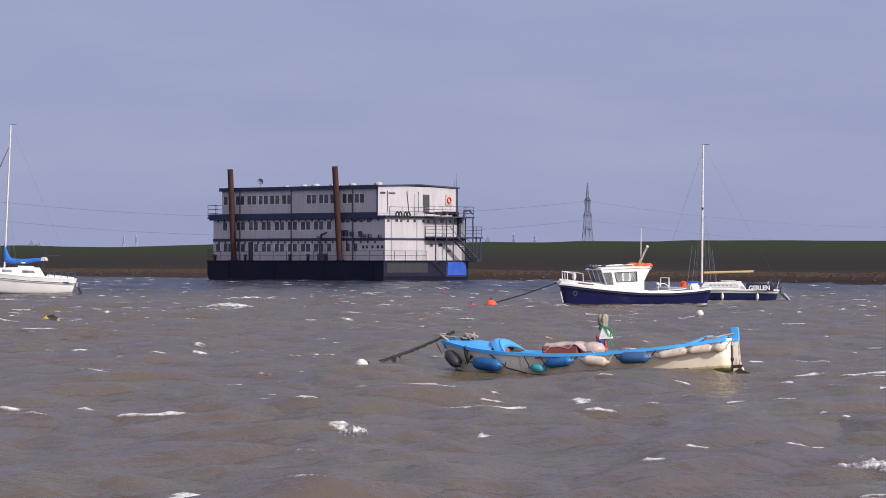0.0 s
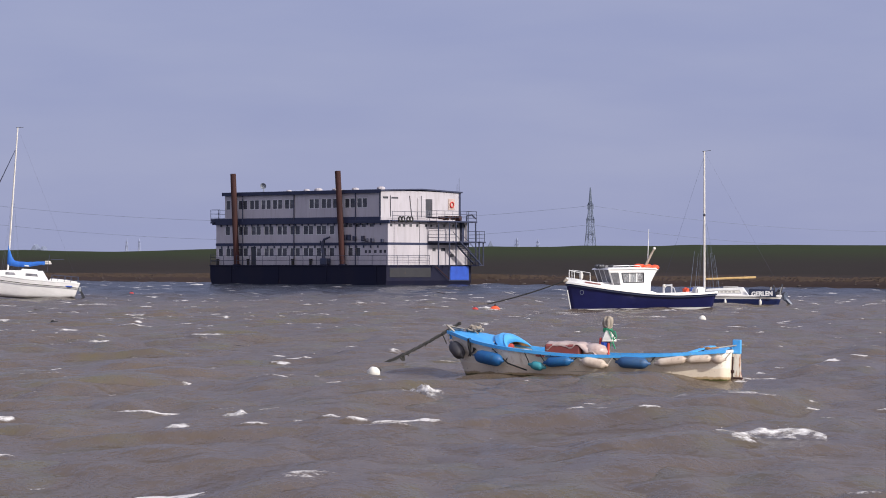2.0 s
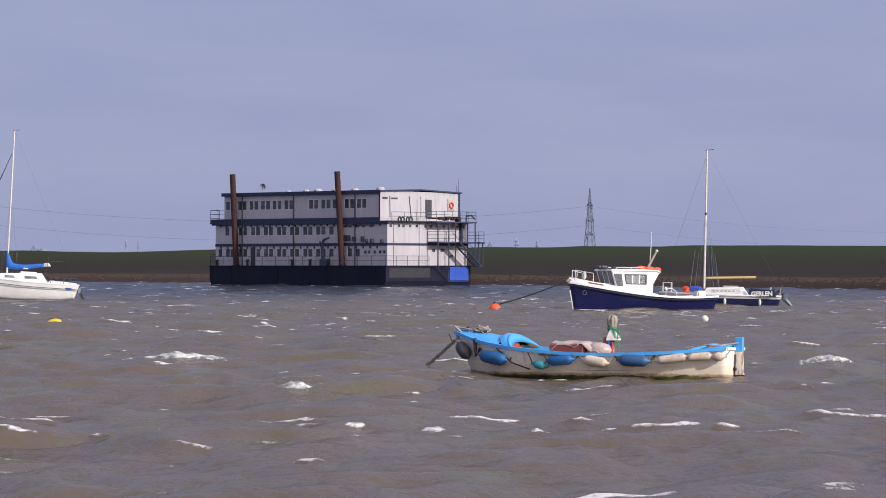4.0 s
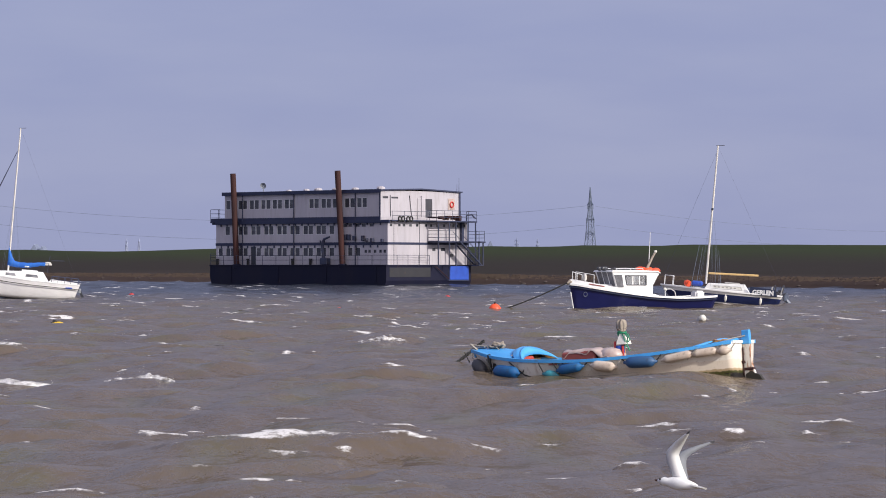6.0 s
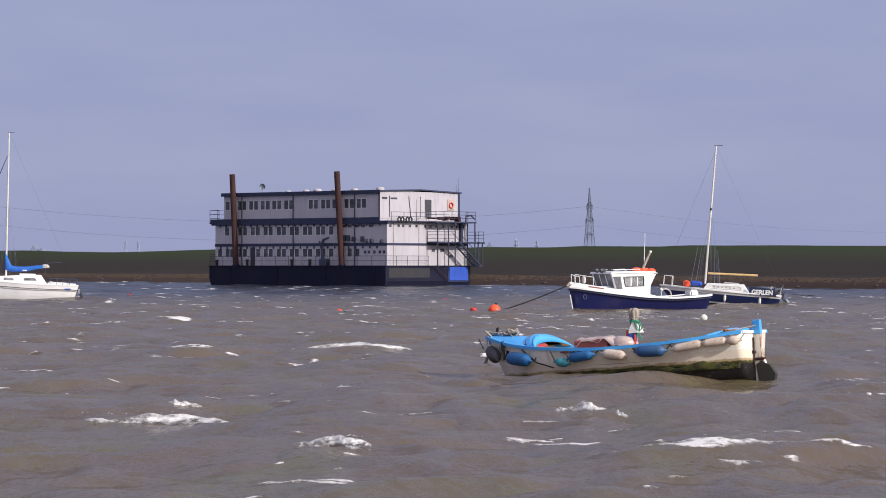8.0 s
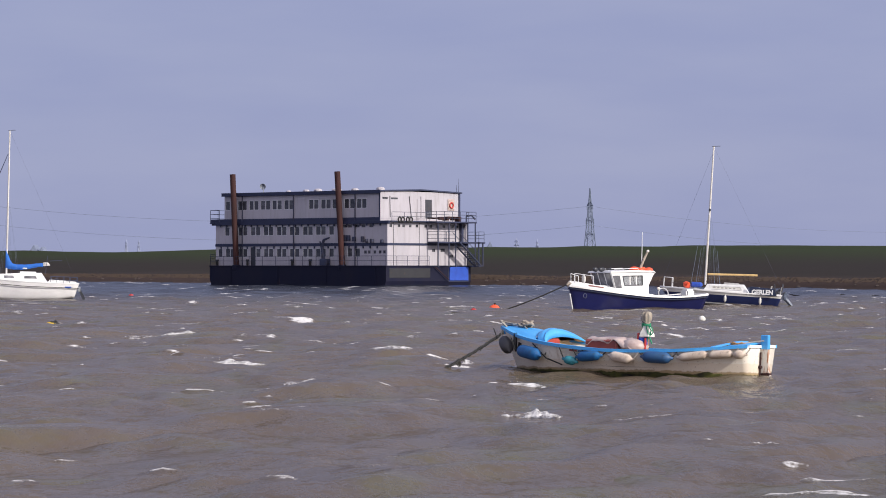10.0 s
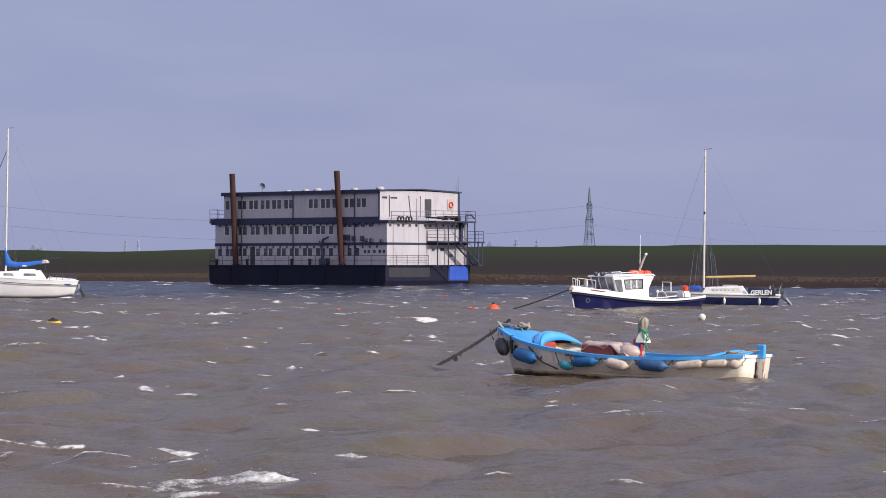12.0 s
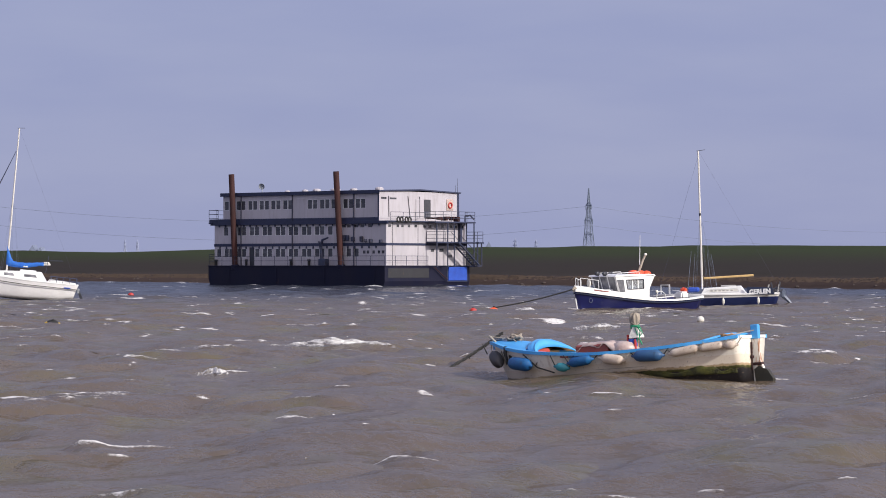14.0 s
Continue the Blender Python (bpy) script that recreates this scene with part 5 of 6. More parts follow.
# ---- navy workboat ----
def build_workboat():
    boat = thing("workboat", "navy blue motor workboat with white wheelhouse and orange roof gear", "boat")
    hull = Hull(7.62, [(0, 0.03), (0.06, 0.42), (0.16, 0.82), (0.32, 1.14), (0.55, 1.24), (0.8, 1.18), (1, 0.98)],
                [(0, 1.38), (0.12, 1.20), (0.3, 0.98), (0.5, 0.80), (0.7, 0.72), (0.88, 0.74), (1, 0.80)],
                [(0, -0.38), (0.15, -0.42), (1, -0.36)], 0.34, 0.34, 36, 12, -0.10)
    body = part("hull", hull.shell(), M["navy_hull"], boat)
    body.modifiers.new("thickness", "SOLIDIFY").thickness = 0.05
    for side in (-1, 1):
        part("gunwale", strip(hull.edge(side, 0, 1, 0.02, 0.02), 0.13, 0.09), M["gelcoat"], boat)
        part("rubbing_strake", strip(hull.edge(side, 0, 1, -0.10, 0.03), 0.05, 0.05), M["navy_cloth"], boat)
        # raised white bulwark at the bow, fading aft
        bm = bmesh.new()
        lo, hi = hull.edge(side, 0.0, 0.56, 0.06, -0.02), hull.edge(side, 0.0, 0.56, 0.06, -0.06)
        va = [bm.verts.new(p) for p in lo]
        vb = [bm.verts.new(p + Vector((0, 0, 0.20 * (1 - i / 30) ** 0.5 + 0.02))) for i, p in enumerate(hi)]
        for i in range(30):
            bm.faces.new((va[i], va[i + 1], vb[i + 1], vb[i]))
        bw = part("bulwark", bm, M["gelcoat"], boat)
        bw.modifiers.new("thickness", "SOLIDIFY").thickness = 0.04
    part("faded_name", strip(hull.edge(-1, 0.10, 0.19, 0.17, -0.015, 1.0, 8), 0.02, 0.05), M["box_red"], boat, "faint unreadable name in faded red")
    hp = hull.point(0.075, 0.78, -1)
    part("hawse_ring", tube([hp + Vector((0.0 + 0.09 * math.cos(q * math.tau / 12) * 0.9, -0.03 + 0.03 * math.cos(q * math.tau / 12) * -1, 0.11 * math.sin(q * math.tau / 12))) for q in range(13)], 0.010, 5), M["pylon"], boat)
    part("transom_rail", strip([hull.point(1, 1, -1) + Vector((0, 0, 0.03)), hull.point(1, 1, 1) + Vector((0, 0, 0.03))], 0.14, 0.10), M["gelcoat"], boat)
    part("stem_band", tube([hull.point(0, v, -1) * 1 + Vector((-0.02, 0.03, 0)) for v in (0.02, 0.2, 0.4, 0.6, 0.8)], 0.032, 6), M["gelcoat"], boat, "white stem band")
    part("foredeck", hull.deck(0.02, 0.40, -0.05, 0.06, 0.04, 14), M["gelcoat"], boat)
    part("cockpit_sole", hull.deck(0.36, 0.99, 0.0, 0.0, 0.08, 14, 0.03, 0.72), M["deck_grey"], boat)
    part("bow_locker", box(-2.45, -1.75, -0.5, 0.5, 1.1, 1.38, 0.05), M["gelcoat"], boat)
    house = part("wheelhouse", box(-1.7, -0.15, -0.78, 0.78, 0.70, 0.76), M["deck_grey"], boat, "white wheelhouse with grey reflecting windows", pose(0.30, 0, 0.0) @ Matrix.Diagonal((1.15, 1.05, 1, 1)))
    # wheelhouse with raked front and sloping aft edge, hollow behind its windows
    wx0, wx1, wz0, wz1 = -1.36, -0.42, 1.36, 1.82
    for s in (-1, 1):
        y0, y1 = (s * 0.86, s * 0.80)
        bm = bmesh.new()
        # side panel in four bands around the window opening
        for ring in ([(-1.72, 0.72), (-0.12, 0.70), (-0.09, wz0), (-1.85, wz0)],
                     [(-1.99, wz1), (0.14, wz1), (0.22, 1.92), (0.08, 2.02), (-1.95, 2.04), (-2.05, 2.0)],
                     [(-1.85, wz0), (wx0, wz0), (wx0 - 0.08, wz1), (-1.99, wz1)],
                     [(wx1, wz0), (-0.09, wz0), (-0.02, 1.5), (0.14, wz1), (wx1, wz1)]):
            a = [bm.verts.new((x, y0, z)) for x, z in ring]
            b = [bm.verts.new((x, y1, z)) for x, z in ring]
            bm.faces.new(a)
            bm.faces.new(b[::-1])
            for k in range(len(ring)):
                bm.faces.new((a[k], b[k], b[(k + 1) % len(ring)], a[(k + 1) % len(ring)]))
        pan = part("wheelhouse_side", bm, M["gelcoat"], house)
        part("window", prism([(wx0, wz0), (wx1, wz0), (wx1, wz1), (wx0 - 0.08, wz1)], s * 0.835, s * 0.825), M["pane_clear"], pan, "clear side window")
        part("quarter_window", prism([(-1.80, wz0 - 0.12), (-1.50, wz0 - 0.12), (-1.59, wz1 + 0.03), (-1.97, wz1 + 0.03)], s * 0.862, s * 0.868), M["pane_boat"], pan, "quarter window with grey reflection in its colour")
        for x in (-1.06, -0.74):
            part("window_bar", box(x - 0.025, x + 0.025, min(s * 0.85, s * 0.82), max(s * 0.85, s * 0.82), wz0, wz1), M["gelcoat"], pan)
        bm = bmesh.new()
        for a, b in (((wx0, wz0), (wx1, wz0)), ((wx1, wz0), (wx1, wz1)), ((wx1, wz1), (wx0 - 0.08, wz1)), ((wx0 - 0.08, wz1), (wx0, wz0))):
            tube([(a[0], s * 0.862, a[1]), (b[0], s * 0.862, b[1])], 0.022, 5, bm)
        part("window_seal", bm, M["frame_dark"], pan)
    part("roof", prism([(-2.12, 1.99), (-2.06, 2.07), (-0.9, 2.10), (0.14, 2.05), (0.26, 1.94), (0.05, 2.0), (-2.0, 2.0)], -0.92, 0.92), M["gelcoat"], house)
    fr = part("windscreen_base", prism([(-1.72, 0.80), (-1.85, 1.30), (-1.80, 1.30), (-1.66, 0.80)], -0.80, 0.80), M["gelcoat"], house)
    for k in range(3):
        y0 = -0.78 + 0.52 * k
        part("windscreen", prism([(-1.86, 1.31), (-2.04, 1.98), (-2.02, 1.98), (-1.84, 1.31)], y0 + 0.03, y0 + 0.49), M["pane_boat"], house)
    for k in range(4):
        y0 = -0.80 + 0.52 * k
        part("windscreen_post", prism([(-1.86, 1.30), (-2.05, 2.0), (-1.98, 2.0), (-1.79, 1.30)], y0 - 0.03, y0 + 0.03), M["gelcoat"], house)
    part("bulkhead", box(-0.2, -0.14, -0.80, -0.25, 0.72, 1.95), M["gelcoat"], house)
    part("console", box(-1.6, -1.2, -0.5, 0.6, 0.75, 1.32, 0.05), M["deck_grey"], house)
    # roof gear
    bm = bmesh.new()
    rng = random.Random(9)
    for k in range(7):
        c = Vector((-0.35 + 0.13 * k, rng.uniform(-0.35, 0.2), 2.14 + rng.uniform(0, 0.05) - 0.02 * k))
        b2 = bmesh.new()
        bmesh.ops.create_icosphere(b2, subdivisions=2, radius=0.14, matrix=Matrix.Translation(c) @ Matrix.Diagonal((1.5, 1.3, rng.uniform(0.7, 1.3), 1)))
        join(bm, b2)
    part("orange_float", bm, M["orange"], house, "bright orange flotation gear", None, True)
    for y in (-0.62, 0.62):
        part("roof_rail", tube([(-1.75, y, 2.07), (-1.70, y, 2.16), (-0.50, y, 2.18), (-0.45, y, 2.08)], 0.016, 5), M["frame_white"], house)
    part("horn", lathe([(0.02, -0.12), (0.03, 0.02), (0.07, 0.10)], 8, "x"), M["motor"], house, "black horn", pose(-1.55, 0.1, 2.17), True)
    part("roof_arch", tube([(0.0, 0, 2.05), (0.12, 0, 2.35), (0.35, 0, 2.82), (0.42, 0, 2.95)], [0.07, 0.06, 0.05, 0.05], 7), M["canvas"], house)
    part("aerial", tube([(0.18, 0.1, 2.5), (0.24, 0.1, 3.95)], [0.022, 0.012], 6), M["frame_white"], house)
    part("light", lathe([(0.05, 0), (0.07, 0.04), (0.05, 0.12)], 8), M["cloth_white"], house, "", pose(0.45, 0, 2.95), True)
    for x, y in ((-2.25, -0.35), (-2.05, -0.15), (-2.12, 0.3)):
        part("spotlight", lathe([(0.05, -0.08), (0.10, -0.04), (0.11, 0.06), (0.06, 0.08)], 10, "y"), M["motor"], house, "", pose(x, y, 2.15), True)
    # pulpit rail, bow roller, fenders stowed in the bow
    for s in (-1, 1):
        e = [hull.point(u, 1, s) + Vector((0, -s * 0.06, 0.2)) for u in (0.03, 0.08, 0.13)]
        for p in e:
            part("stanchion", tube([p, p + Vector((0, 0, 0.46))], 0.018, 6), M["frame_white"], boat)
        part("pulpit_rail", tube([p + Vector((0, 0, 0.46)) for p in e], 0.018, 6), M["frame_white"], boat)
    part("bow_roller", tube([(-3.55, 0, 1.42), (-3.95, 0, 1.52), (-4.05, 0, 1.42)], [0.06, 0.08, 0.05], 7), M["canvas"], boat)
    for x, y in ((-3.25, -0.30),):
        fender("stowed_fender", 0.35, 0.10, M["cloth_white"], boat, pose(x, y, 1.72, 0, 90, 0))
    # cockpit things
    part("hauler_frame", tube([(1.16, -0.4, 0.72), (1.14, -0.4, 1.02), (1.26, -0.4, 1.16), (1.48, -0.4, 1.17), (1.68, -0.4, 1.04), (1.78, -0.4, 0.72)], 0.024, 6), M["frame_white"], boat)
    part("work_light", lathe([(0.03, -0.05), (0.07, -0.02), (0.08, 0.04), (0.05, 0.06)], 10, "y"), M["cloth_white"], boat, "white deck light", pose(1.12, -0.42, 1.16), True)
    part("net_pile", lathe([(0.30, 0.0), (0.36, 0.06), (0.28, 0.16), (0.12, 0.21)], 12), M["canvas"], boat, "heap of brown netting on the cockpit sole", pose(2.2, -0.2, 0.52), True)
    part("outboard_cover", box(2.95, 3.45, -0.3, 0.3, 0.72, 1.08, 0.08, seg=2), M["gelcoat"], boat, "white motor cover")
    return boat


workboat = build_workboat()


# ---- sailing boats ----
def yacht_rig(boat, x, foot, top, fore, aft, half, mast_mat, wire=0.0028):
    part("mast", tube([(x, 0, foot), (x, 0, top * 0.6), (x, 0, top)], [0.062, 0.056, 0.045], 10), mast_mat, boat)
    part("spreader", tube([(x, -0.55, top * 0.56), (x, 0, top * 0.57), (x, 0.55, top * 0.56)], 0.02, 5), mast_mat, boat)
    part("masthead", tube([(x - 0.1, 0, top), (x + 0.35, 0, top + 0.05)], 0.015, 5), M["frame_dark"], boat)
    part("backstay", tube([(x, 0, top), aft], wire, 4), M["rail"], boat)
    for s in (-1, 1):
        part("shroud", tube([(x, 0, top * 0.98), (x, s * 0.56, top * 0.56), (x + 0.1, s * half, foot - 0.1)], wire, 4), M["rail"], boat)
        for dx in (-0.35, 0.3, 0.75):
            part("lower_shroud", tube([(x + dx * 0.15, s * 0.1, top * 0.54), (x + dx, s * half, foot - 0.1)], wire * 1.2, 4), M["pylon"], boat)


def build_left_yacht():
    boat = thing("sailing_yacht", "white sailing yacht with blue sail cover on the boom", "boat")
    hull = Hull(8.0, [(0, 0.03), (0.1, 0.45), (0.3, 1.05), (0.55, 1.28), (0.8, 1.15), (1, 0.78)], [(0, 1.2), (0.25, 1.02), (0.6, 0.84), (1, 0.78)],
                [(0, -0.05), (0.15, -0.3), (0.5, -0.4), (0.85, -0.3), (1, -0.1)], 0.8, 0.15, 32, 10)
    part("hull", hull.shell(), M["yacht_hull"], boat)
    part("deck", hull.deck(0.01, 0.995, 0.0, 0.08, 0.0, 24), M["gelcoat"], boat)
    for s in (-1, 1):
        part("toe_rail", strip(hull.edge(s, 0, 1, 0.03, 0), 0.05, 0.05), M["gelcoat"], boat)
        part("cove_line", strip(hull.edge(s, 0, 1, -0.26, 0.016, 1.0), 0.02, 0.040), M["tyre"], boat)
    cab = part("cabin", prism([(-2.3, 0.9), (-1.9, 1.26), (0.3, 1.40), (1.62, 1.44), (2.05, 0.8), (-2.3, 0.85)], -0.72, 0.72), M["gelcoat"], boat)
    bmod = cab.modifiers.new("soft", "BEVEL")
    bmod.width, bmod.segments = 0.06, 2
    part("hatch", box(0.3, 1.3, -0.35, 0.35, 1.39, 1.50, 0.03), M["gelcoat"], boat)
    for s in (-1, 1):
        for x0, x1 in ((-0.65, 0.0), (0.6, 1.4)):
            part("cabin_window", prism([(x0, 1.07), (x1, 1.07), (x1 - 0.1, 1.23), (x0, 1.23)], s * 0.715, s * 0.735), M["pane_boat"], boat, "dark cabin window")
    part("porthole", lathe([(0.1, -0.02), (0.1, 0.02)], 12, "y"), M["pane_boat"], boat, "", pose(-1.7, -0.73, 1.1))
    part("cockpit_coaming", prism([(2.0, 0.8), (2.2, 1.04), (3.8, 0.92), (3.9, 0.78)], -0.75, -0.66), M["gelcoat"], boat)
    part("cockpit_coaming", prism([(2.0, 0.8), (2.2, 1.04), (3.8, 0.92), (3.9, 0.78)], 0.66, 0.75), M["gelcoat"], boat)
    for s in (-1, 1):
        pts = [hull.point(u, 1, s) + Vector((0, -s * 0.05, 0)) for u in (0.78, 0.83, 0.88, 0.93, 0.985)]
        for p in pts:
            part("stanchion", tube([p, p + Vector((0, 0, 0.42))], 0.018, 5), M["rail"], boat)
        part("pushpit_rail", tube([p + Vector((0, 0, 0.42)) for p in pts], 0.02, 5), M["rail"], boat)
        part("pushpit_rail", tube([p + Vector((0, 0, 0.21)) for p in pts], 0.014, 5), M["rail"], boat)
    yacht_rig(boat, -0.55, 1.3, 10.35, 0, (3.85, 0, 0.9), 1.15, M["mast_alloy"])
    part("furled_jib", tube([(-0.62, 0, 8.9), (-2.0, 0, 5.4), (-3.9, 0, 1.3)], [0.02, 0.05, 0.05], 6), M["rail"], boat)
    part("boom", tube([(-0.5, 0, 1.78), (2.15, 0, 1.95)], 0.05, 8), M["mast_alloy"], boat)
    bm = bmesh.new()
    rings = []
    for i in range(17):
        f = i / 16
        x = -0.62 + 2.35 * f
        rr = 0.15 - 0.06 * f + 0.012 * math.sin(i * 2.1)
        top = 1.88 + 0.15 * f * 0.5 + 0.95 * max(0, 1 - f * 5.0) ** 1.5 + rr
        low = 1.76 + 0.13 * f - rr * 0.7
        droop = 0.12 * math.sin(math.pi * min(1, f * 1.15))
        top, low = top - droop * 0.8, low - droop
        rings.append([bm.verts.new((x, rr * math.sin(k * math.tau / 10), (top + low) / 2 + (top - low) / 2 * math.cos(k * math.tau / 10))) for k in range(10)])
    for ra, rb in zip(rings, rings[1:]):
        for k in range(10):
            bm.faces.new((ra[k], ra[(k + 1) % 10], rb[(k + 1) % 10], rb[k]))
    bm.faces.new(rings[0])
    bm.faces.new(rings[-1])
    part("sail_cover", bm, M["sail_blue"], boat, "bright blue sail cover", None, True)
    part("sail_end", lathe([(0.02, -0.2), (0.07, -0.14), (0.08, 0.1), (0.03, 0.2)], 8, "x"), M["cloth_white"], boat, "", pose(1.9, 0, 2.03), True)
    part("sail_flap", box(0.45, 0.75, -0.12, 0.08, 1.66, 1.76, 0.03), M["cloth_white"], boat)
    part("flag_staff", tube([(1.9, -0.2, 1.4), (2.0, -0.2, 2.5)], 0.015, 5), M["rail"], boat)
    part("topping_lift", tube([(2.1, 0, 2.2), (2.9, 0, 2.25)], 0.02, 5), M["rail"], boat)
    part("outboard_bracket", box(3.95, 4.1, -0.2, 0.2, 0.3, 0.6, 0.02), M["steel"], boat)
    part("rudder", prism([(3.98, 0.45), (4.10, 0.47), (4.42, -0.1), (4.34, -0.35), (4.2, -0.1)], -0.03, 0.03), M["motor"], boat, "dark hung rudder")
    part("boat_badge", box(3.15, 3.55, -0.92, -0.90, 0.55, 0.62), M["tarp_blue"], boat)
    return boat


left_yacht = build_left_yacht()


def build_moored_sailboat():
    boat = thing("moored_sailboat", "small sailing boat with dark blue hull, bare mast and wooden boom", "boat")
    hull = Hull(6.5, [(0, 0.03), (0.1, 0.4), (0.3, 0.95), (0.55, 1.12), (0.8, 1.02), (1, 0.8)], [(0, 0.68), (0.3, 0.64), (0.7, 0.61), (1, 0.60)],
                [(0, -0.1), (0.15, -0.3), (0.5, -0.4), (0.85, -0.3), (1, -0.15)], 0.7, 0.26, 30, 10, -0.15)
    part("hull", hull.shell(), M["gerlen_hull"], boat)
    part("deck", hull.deck(0.01, 0.995, 0.0, 0.06, 0.0, 20), M["gelcoat"], boat)
    for s in (-1, 1):
        part("toe_rail", strip(hull.edge(s, 0, 1, 0.03, 0.01), 0.06, 0.07), M["gelcoat"], boat)
    cab = part("cabin", prism([(-1.05, 0.66), (-0.85, 1.00), (1.05, 1.08), (1.38, 0.62), (-1.05, 0.62)], -0.86, 0.86), M["gelcoat"], boat)
    bmod = cab.modifiers.new("soft", "BEVEL")
    bmod.width, bmod.segments = 0.05, 2
    for s in (-1, 1):
        part("cabin_window", prism([(-0.6, 0.76), (1.0, 0.78), (0.9, 0.95), (-0.55, 0.92)], s * 0.855, s * 0.875), M["cloth_white"], boat, "pale curtained cabin window")
        bm = bmesh.new()
        ring = [(-0.6, 0.76), (1.0, 0.78), (0.9, 0.95), (-0.55, 0.92), (-0.75, 0.80)]
        for a, b in zip(ring, ring[1:]):
            tube([(a[0], s * 0.88, a[1]), (b[0], s * 0.88, b[1])], 0.018, 5, bm)
        part("window_frame", bm, M["frame_white"], boat)
        for k in range(6):
            part("curtain_stripe", box(-0.52 + 0.21 * k, -0.40 + 0.21 * k, min(s * 0.874, s * 0.882), max(s * 0.874, s * 0.882), 0.81, 0.88), M["deck_grey"], boat)
    part("sliding_hatch", box(0.0, 0.8, -0.3, 0.3, 1.04, 1.13, 0.03), M["deck_grey"], boat)
    dod = part("name_dodger", prism([(1.40, 0.58), (1.40, 1.0), (2.72, 0.94), (2.86, 0.58)], -1.05, -1.02), M["navy_cloth"], boat, "dark blue cockpit dodger with white boat name")
    part("dodger", prism([(1.40, 0.58), (1.40, 1.0), (2.72, 0.94), (2.86, 0.58)], 1.02, 1.05), M["navy_cloth"], boat)
    fc = bpy.data.curves.new("name_text", "FONT")
    fc.body = "GERLEN"
    fc.size = 0.40
    fc.align_x = "CENTER"
    fc.extrude = 0.004
    fc.offset = 0.020
    tmp = new("tmp_text", fc)
    me = bpy.data.meshes.new_from_object(tmp)
    bpy.data.objects.remove(tmp)
    me.materials.append(M["frame_white"])
    txt = new("lettering", me)
    txt.parent = dod
    txt.matrix_basis = pose(2.10, -1.058, 0.635, 90, -2, 0) @ Matrix.Diagonal((0.78, 0.85, 1, 1))
    tagged(txt, "white name lettering")
    yacht_rig(boat, -1.0, 0.95, 8.35, 0, (3.2, 0, 0.75), 0.95, M["mast_alloy"], 0.0028)
    part("forestay", tube([(-1.0, 0, 8.1), (-3.3, 0, 1.0)], 0.004, 4), M["rail"], boat)
    part("radar_reflector", lathe([(0.02, -0.14), (0.1, -0.06), (0.1, 0.06), (0.02, 0.14)], 8), M["motor"], boat, "", pose(-1.0, -0.08, 4.95) @ Matrix.Scale(0.6, 4))
    part("boom", tube([(-0.9, 0, 1.52), (1.75, 0, 1.62)], 0.055, 8), M["mast_wood"], boat, "yellow wooden boom")
    part("tarp", box(-1.75, -1.15, -0.55, 0.4, 0.8, 1.06, 0.08), M["tarp_blue"], boat)
    for s in (-1, 1):
        for u in (0.03, 0.10):
            p = hull.point(u, 1, s)
            part("stanchion", tube([p, p + Vector((0, 0, 0.55))], 0.018, 5), M["frame_white"], boat)
        part("pulpit_rail", tube([hull.point(0.03, 1, s) + Vector((0, 0, 0.55)), hull.point(0.10, 1, s) + Vector((0, 0, 0.55))], 0.018, 5), M["frame_white"], boat)
        for u in (0.90, 0.985):
            p = hull.point(u, 1, s)
            part("stanchion", tube([p, p + Vector((0.1, 0, 0.5))], 0.022, 5), M["deck_grey"], boat)
    fender("bow_float", 0.38, 0.19, M["orange"], boat, pose(-1.95, -0.35, 0.88, 0, 30, 0), "orange fender")
    for x in (0.15, 2.0):
        fender("fender", 0.3, 0.07, M["cloth_white"], boat, pose(x, -1.12, 0.28, 0, 90, 0), "small white fender")
    for x0, y0, x1, z1 in ((-1.75, -0.7, -1.5, 3.0), (-1.55, 0.7, -1.35, 2.9), (-0.45, -0.8, -0.65, 2.9), (-0.2, 0.8, -0.5, 2.8)):
        part("lower_shroud", tube([(x0, y0, 0.75), (x1, y0 * 0.7, z1)], [0.012, 0.007], 5), M["pylon"], boat)
    rng = random.Random(14)
    bm = bmesh.new()
    for k in range(9):
        c = Vector((rng.uniform(2.7, 3.1), rng.uniform(-0.4, 0.4), rng.uniform(0.66, 0.80)))
        tube([c, c + Vector((rng.uniform(-0.15, 0.3), rng.uniform(-0.2, 0.2), rng.uniform(0.05, 0.5)))], rng.uniform(0.02, 0.06), 5, bm)
    part("stern_gear", bm, M["grey_plate"], boat, "dark clutter of gear at the stern")
    mot = part("outboard_motor", box(3.14, 3.44, -0.16, 0.16, 0.34, 0.82, 0.08, seg=2), M["motor_grey"], boat, "black tilted outboard motor")
    part("motor_leg", tube([(3.28, 0, 0.50), (3.55, 0, 0.22), (3.72, 0, 0.02)], [0.12, 0.10, 0.06], 7), M["motor_grey"], mot)
    return boat


moored_sailboat = build_moored_sailboat()


# ---- buoys ----
white_buoy = float_buoy("mooring_buoy", 0.145, M["cloth_white"], "small round white mooring buoy")
rope_buoy = float_buoy("mooring_buoy", 0.13, M["cloth_white"], "off-white float on the mooring rope")
yellow_buoy = float_buoy("mooring_buoy", 0.33, M["yellow"], "yellow mooring buoy with a dark top", 0.7)
part("dark_band", lathe([(0.245, 0.075), (0.263, 0.12), (0.183, 0.208), (0.073, 0.245)], 12), M["tyre"], yellow_buoy, "black weathered top", None, True)
orange_buoy = float_buoy("pickup_buoy", 0.31, M["orange"], "orange pick-up buoy on the workboat mooring", 1.0)
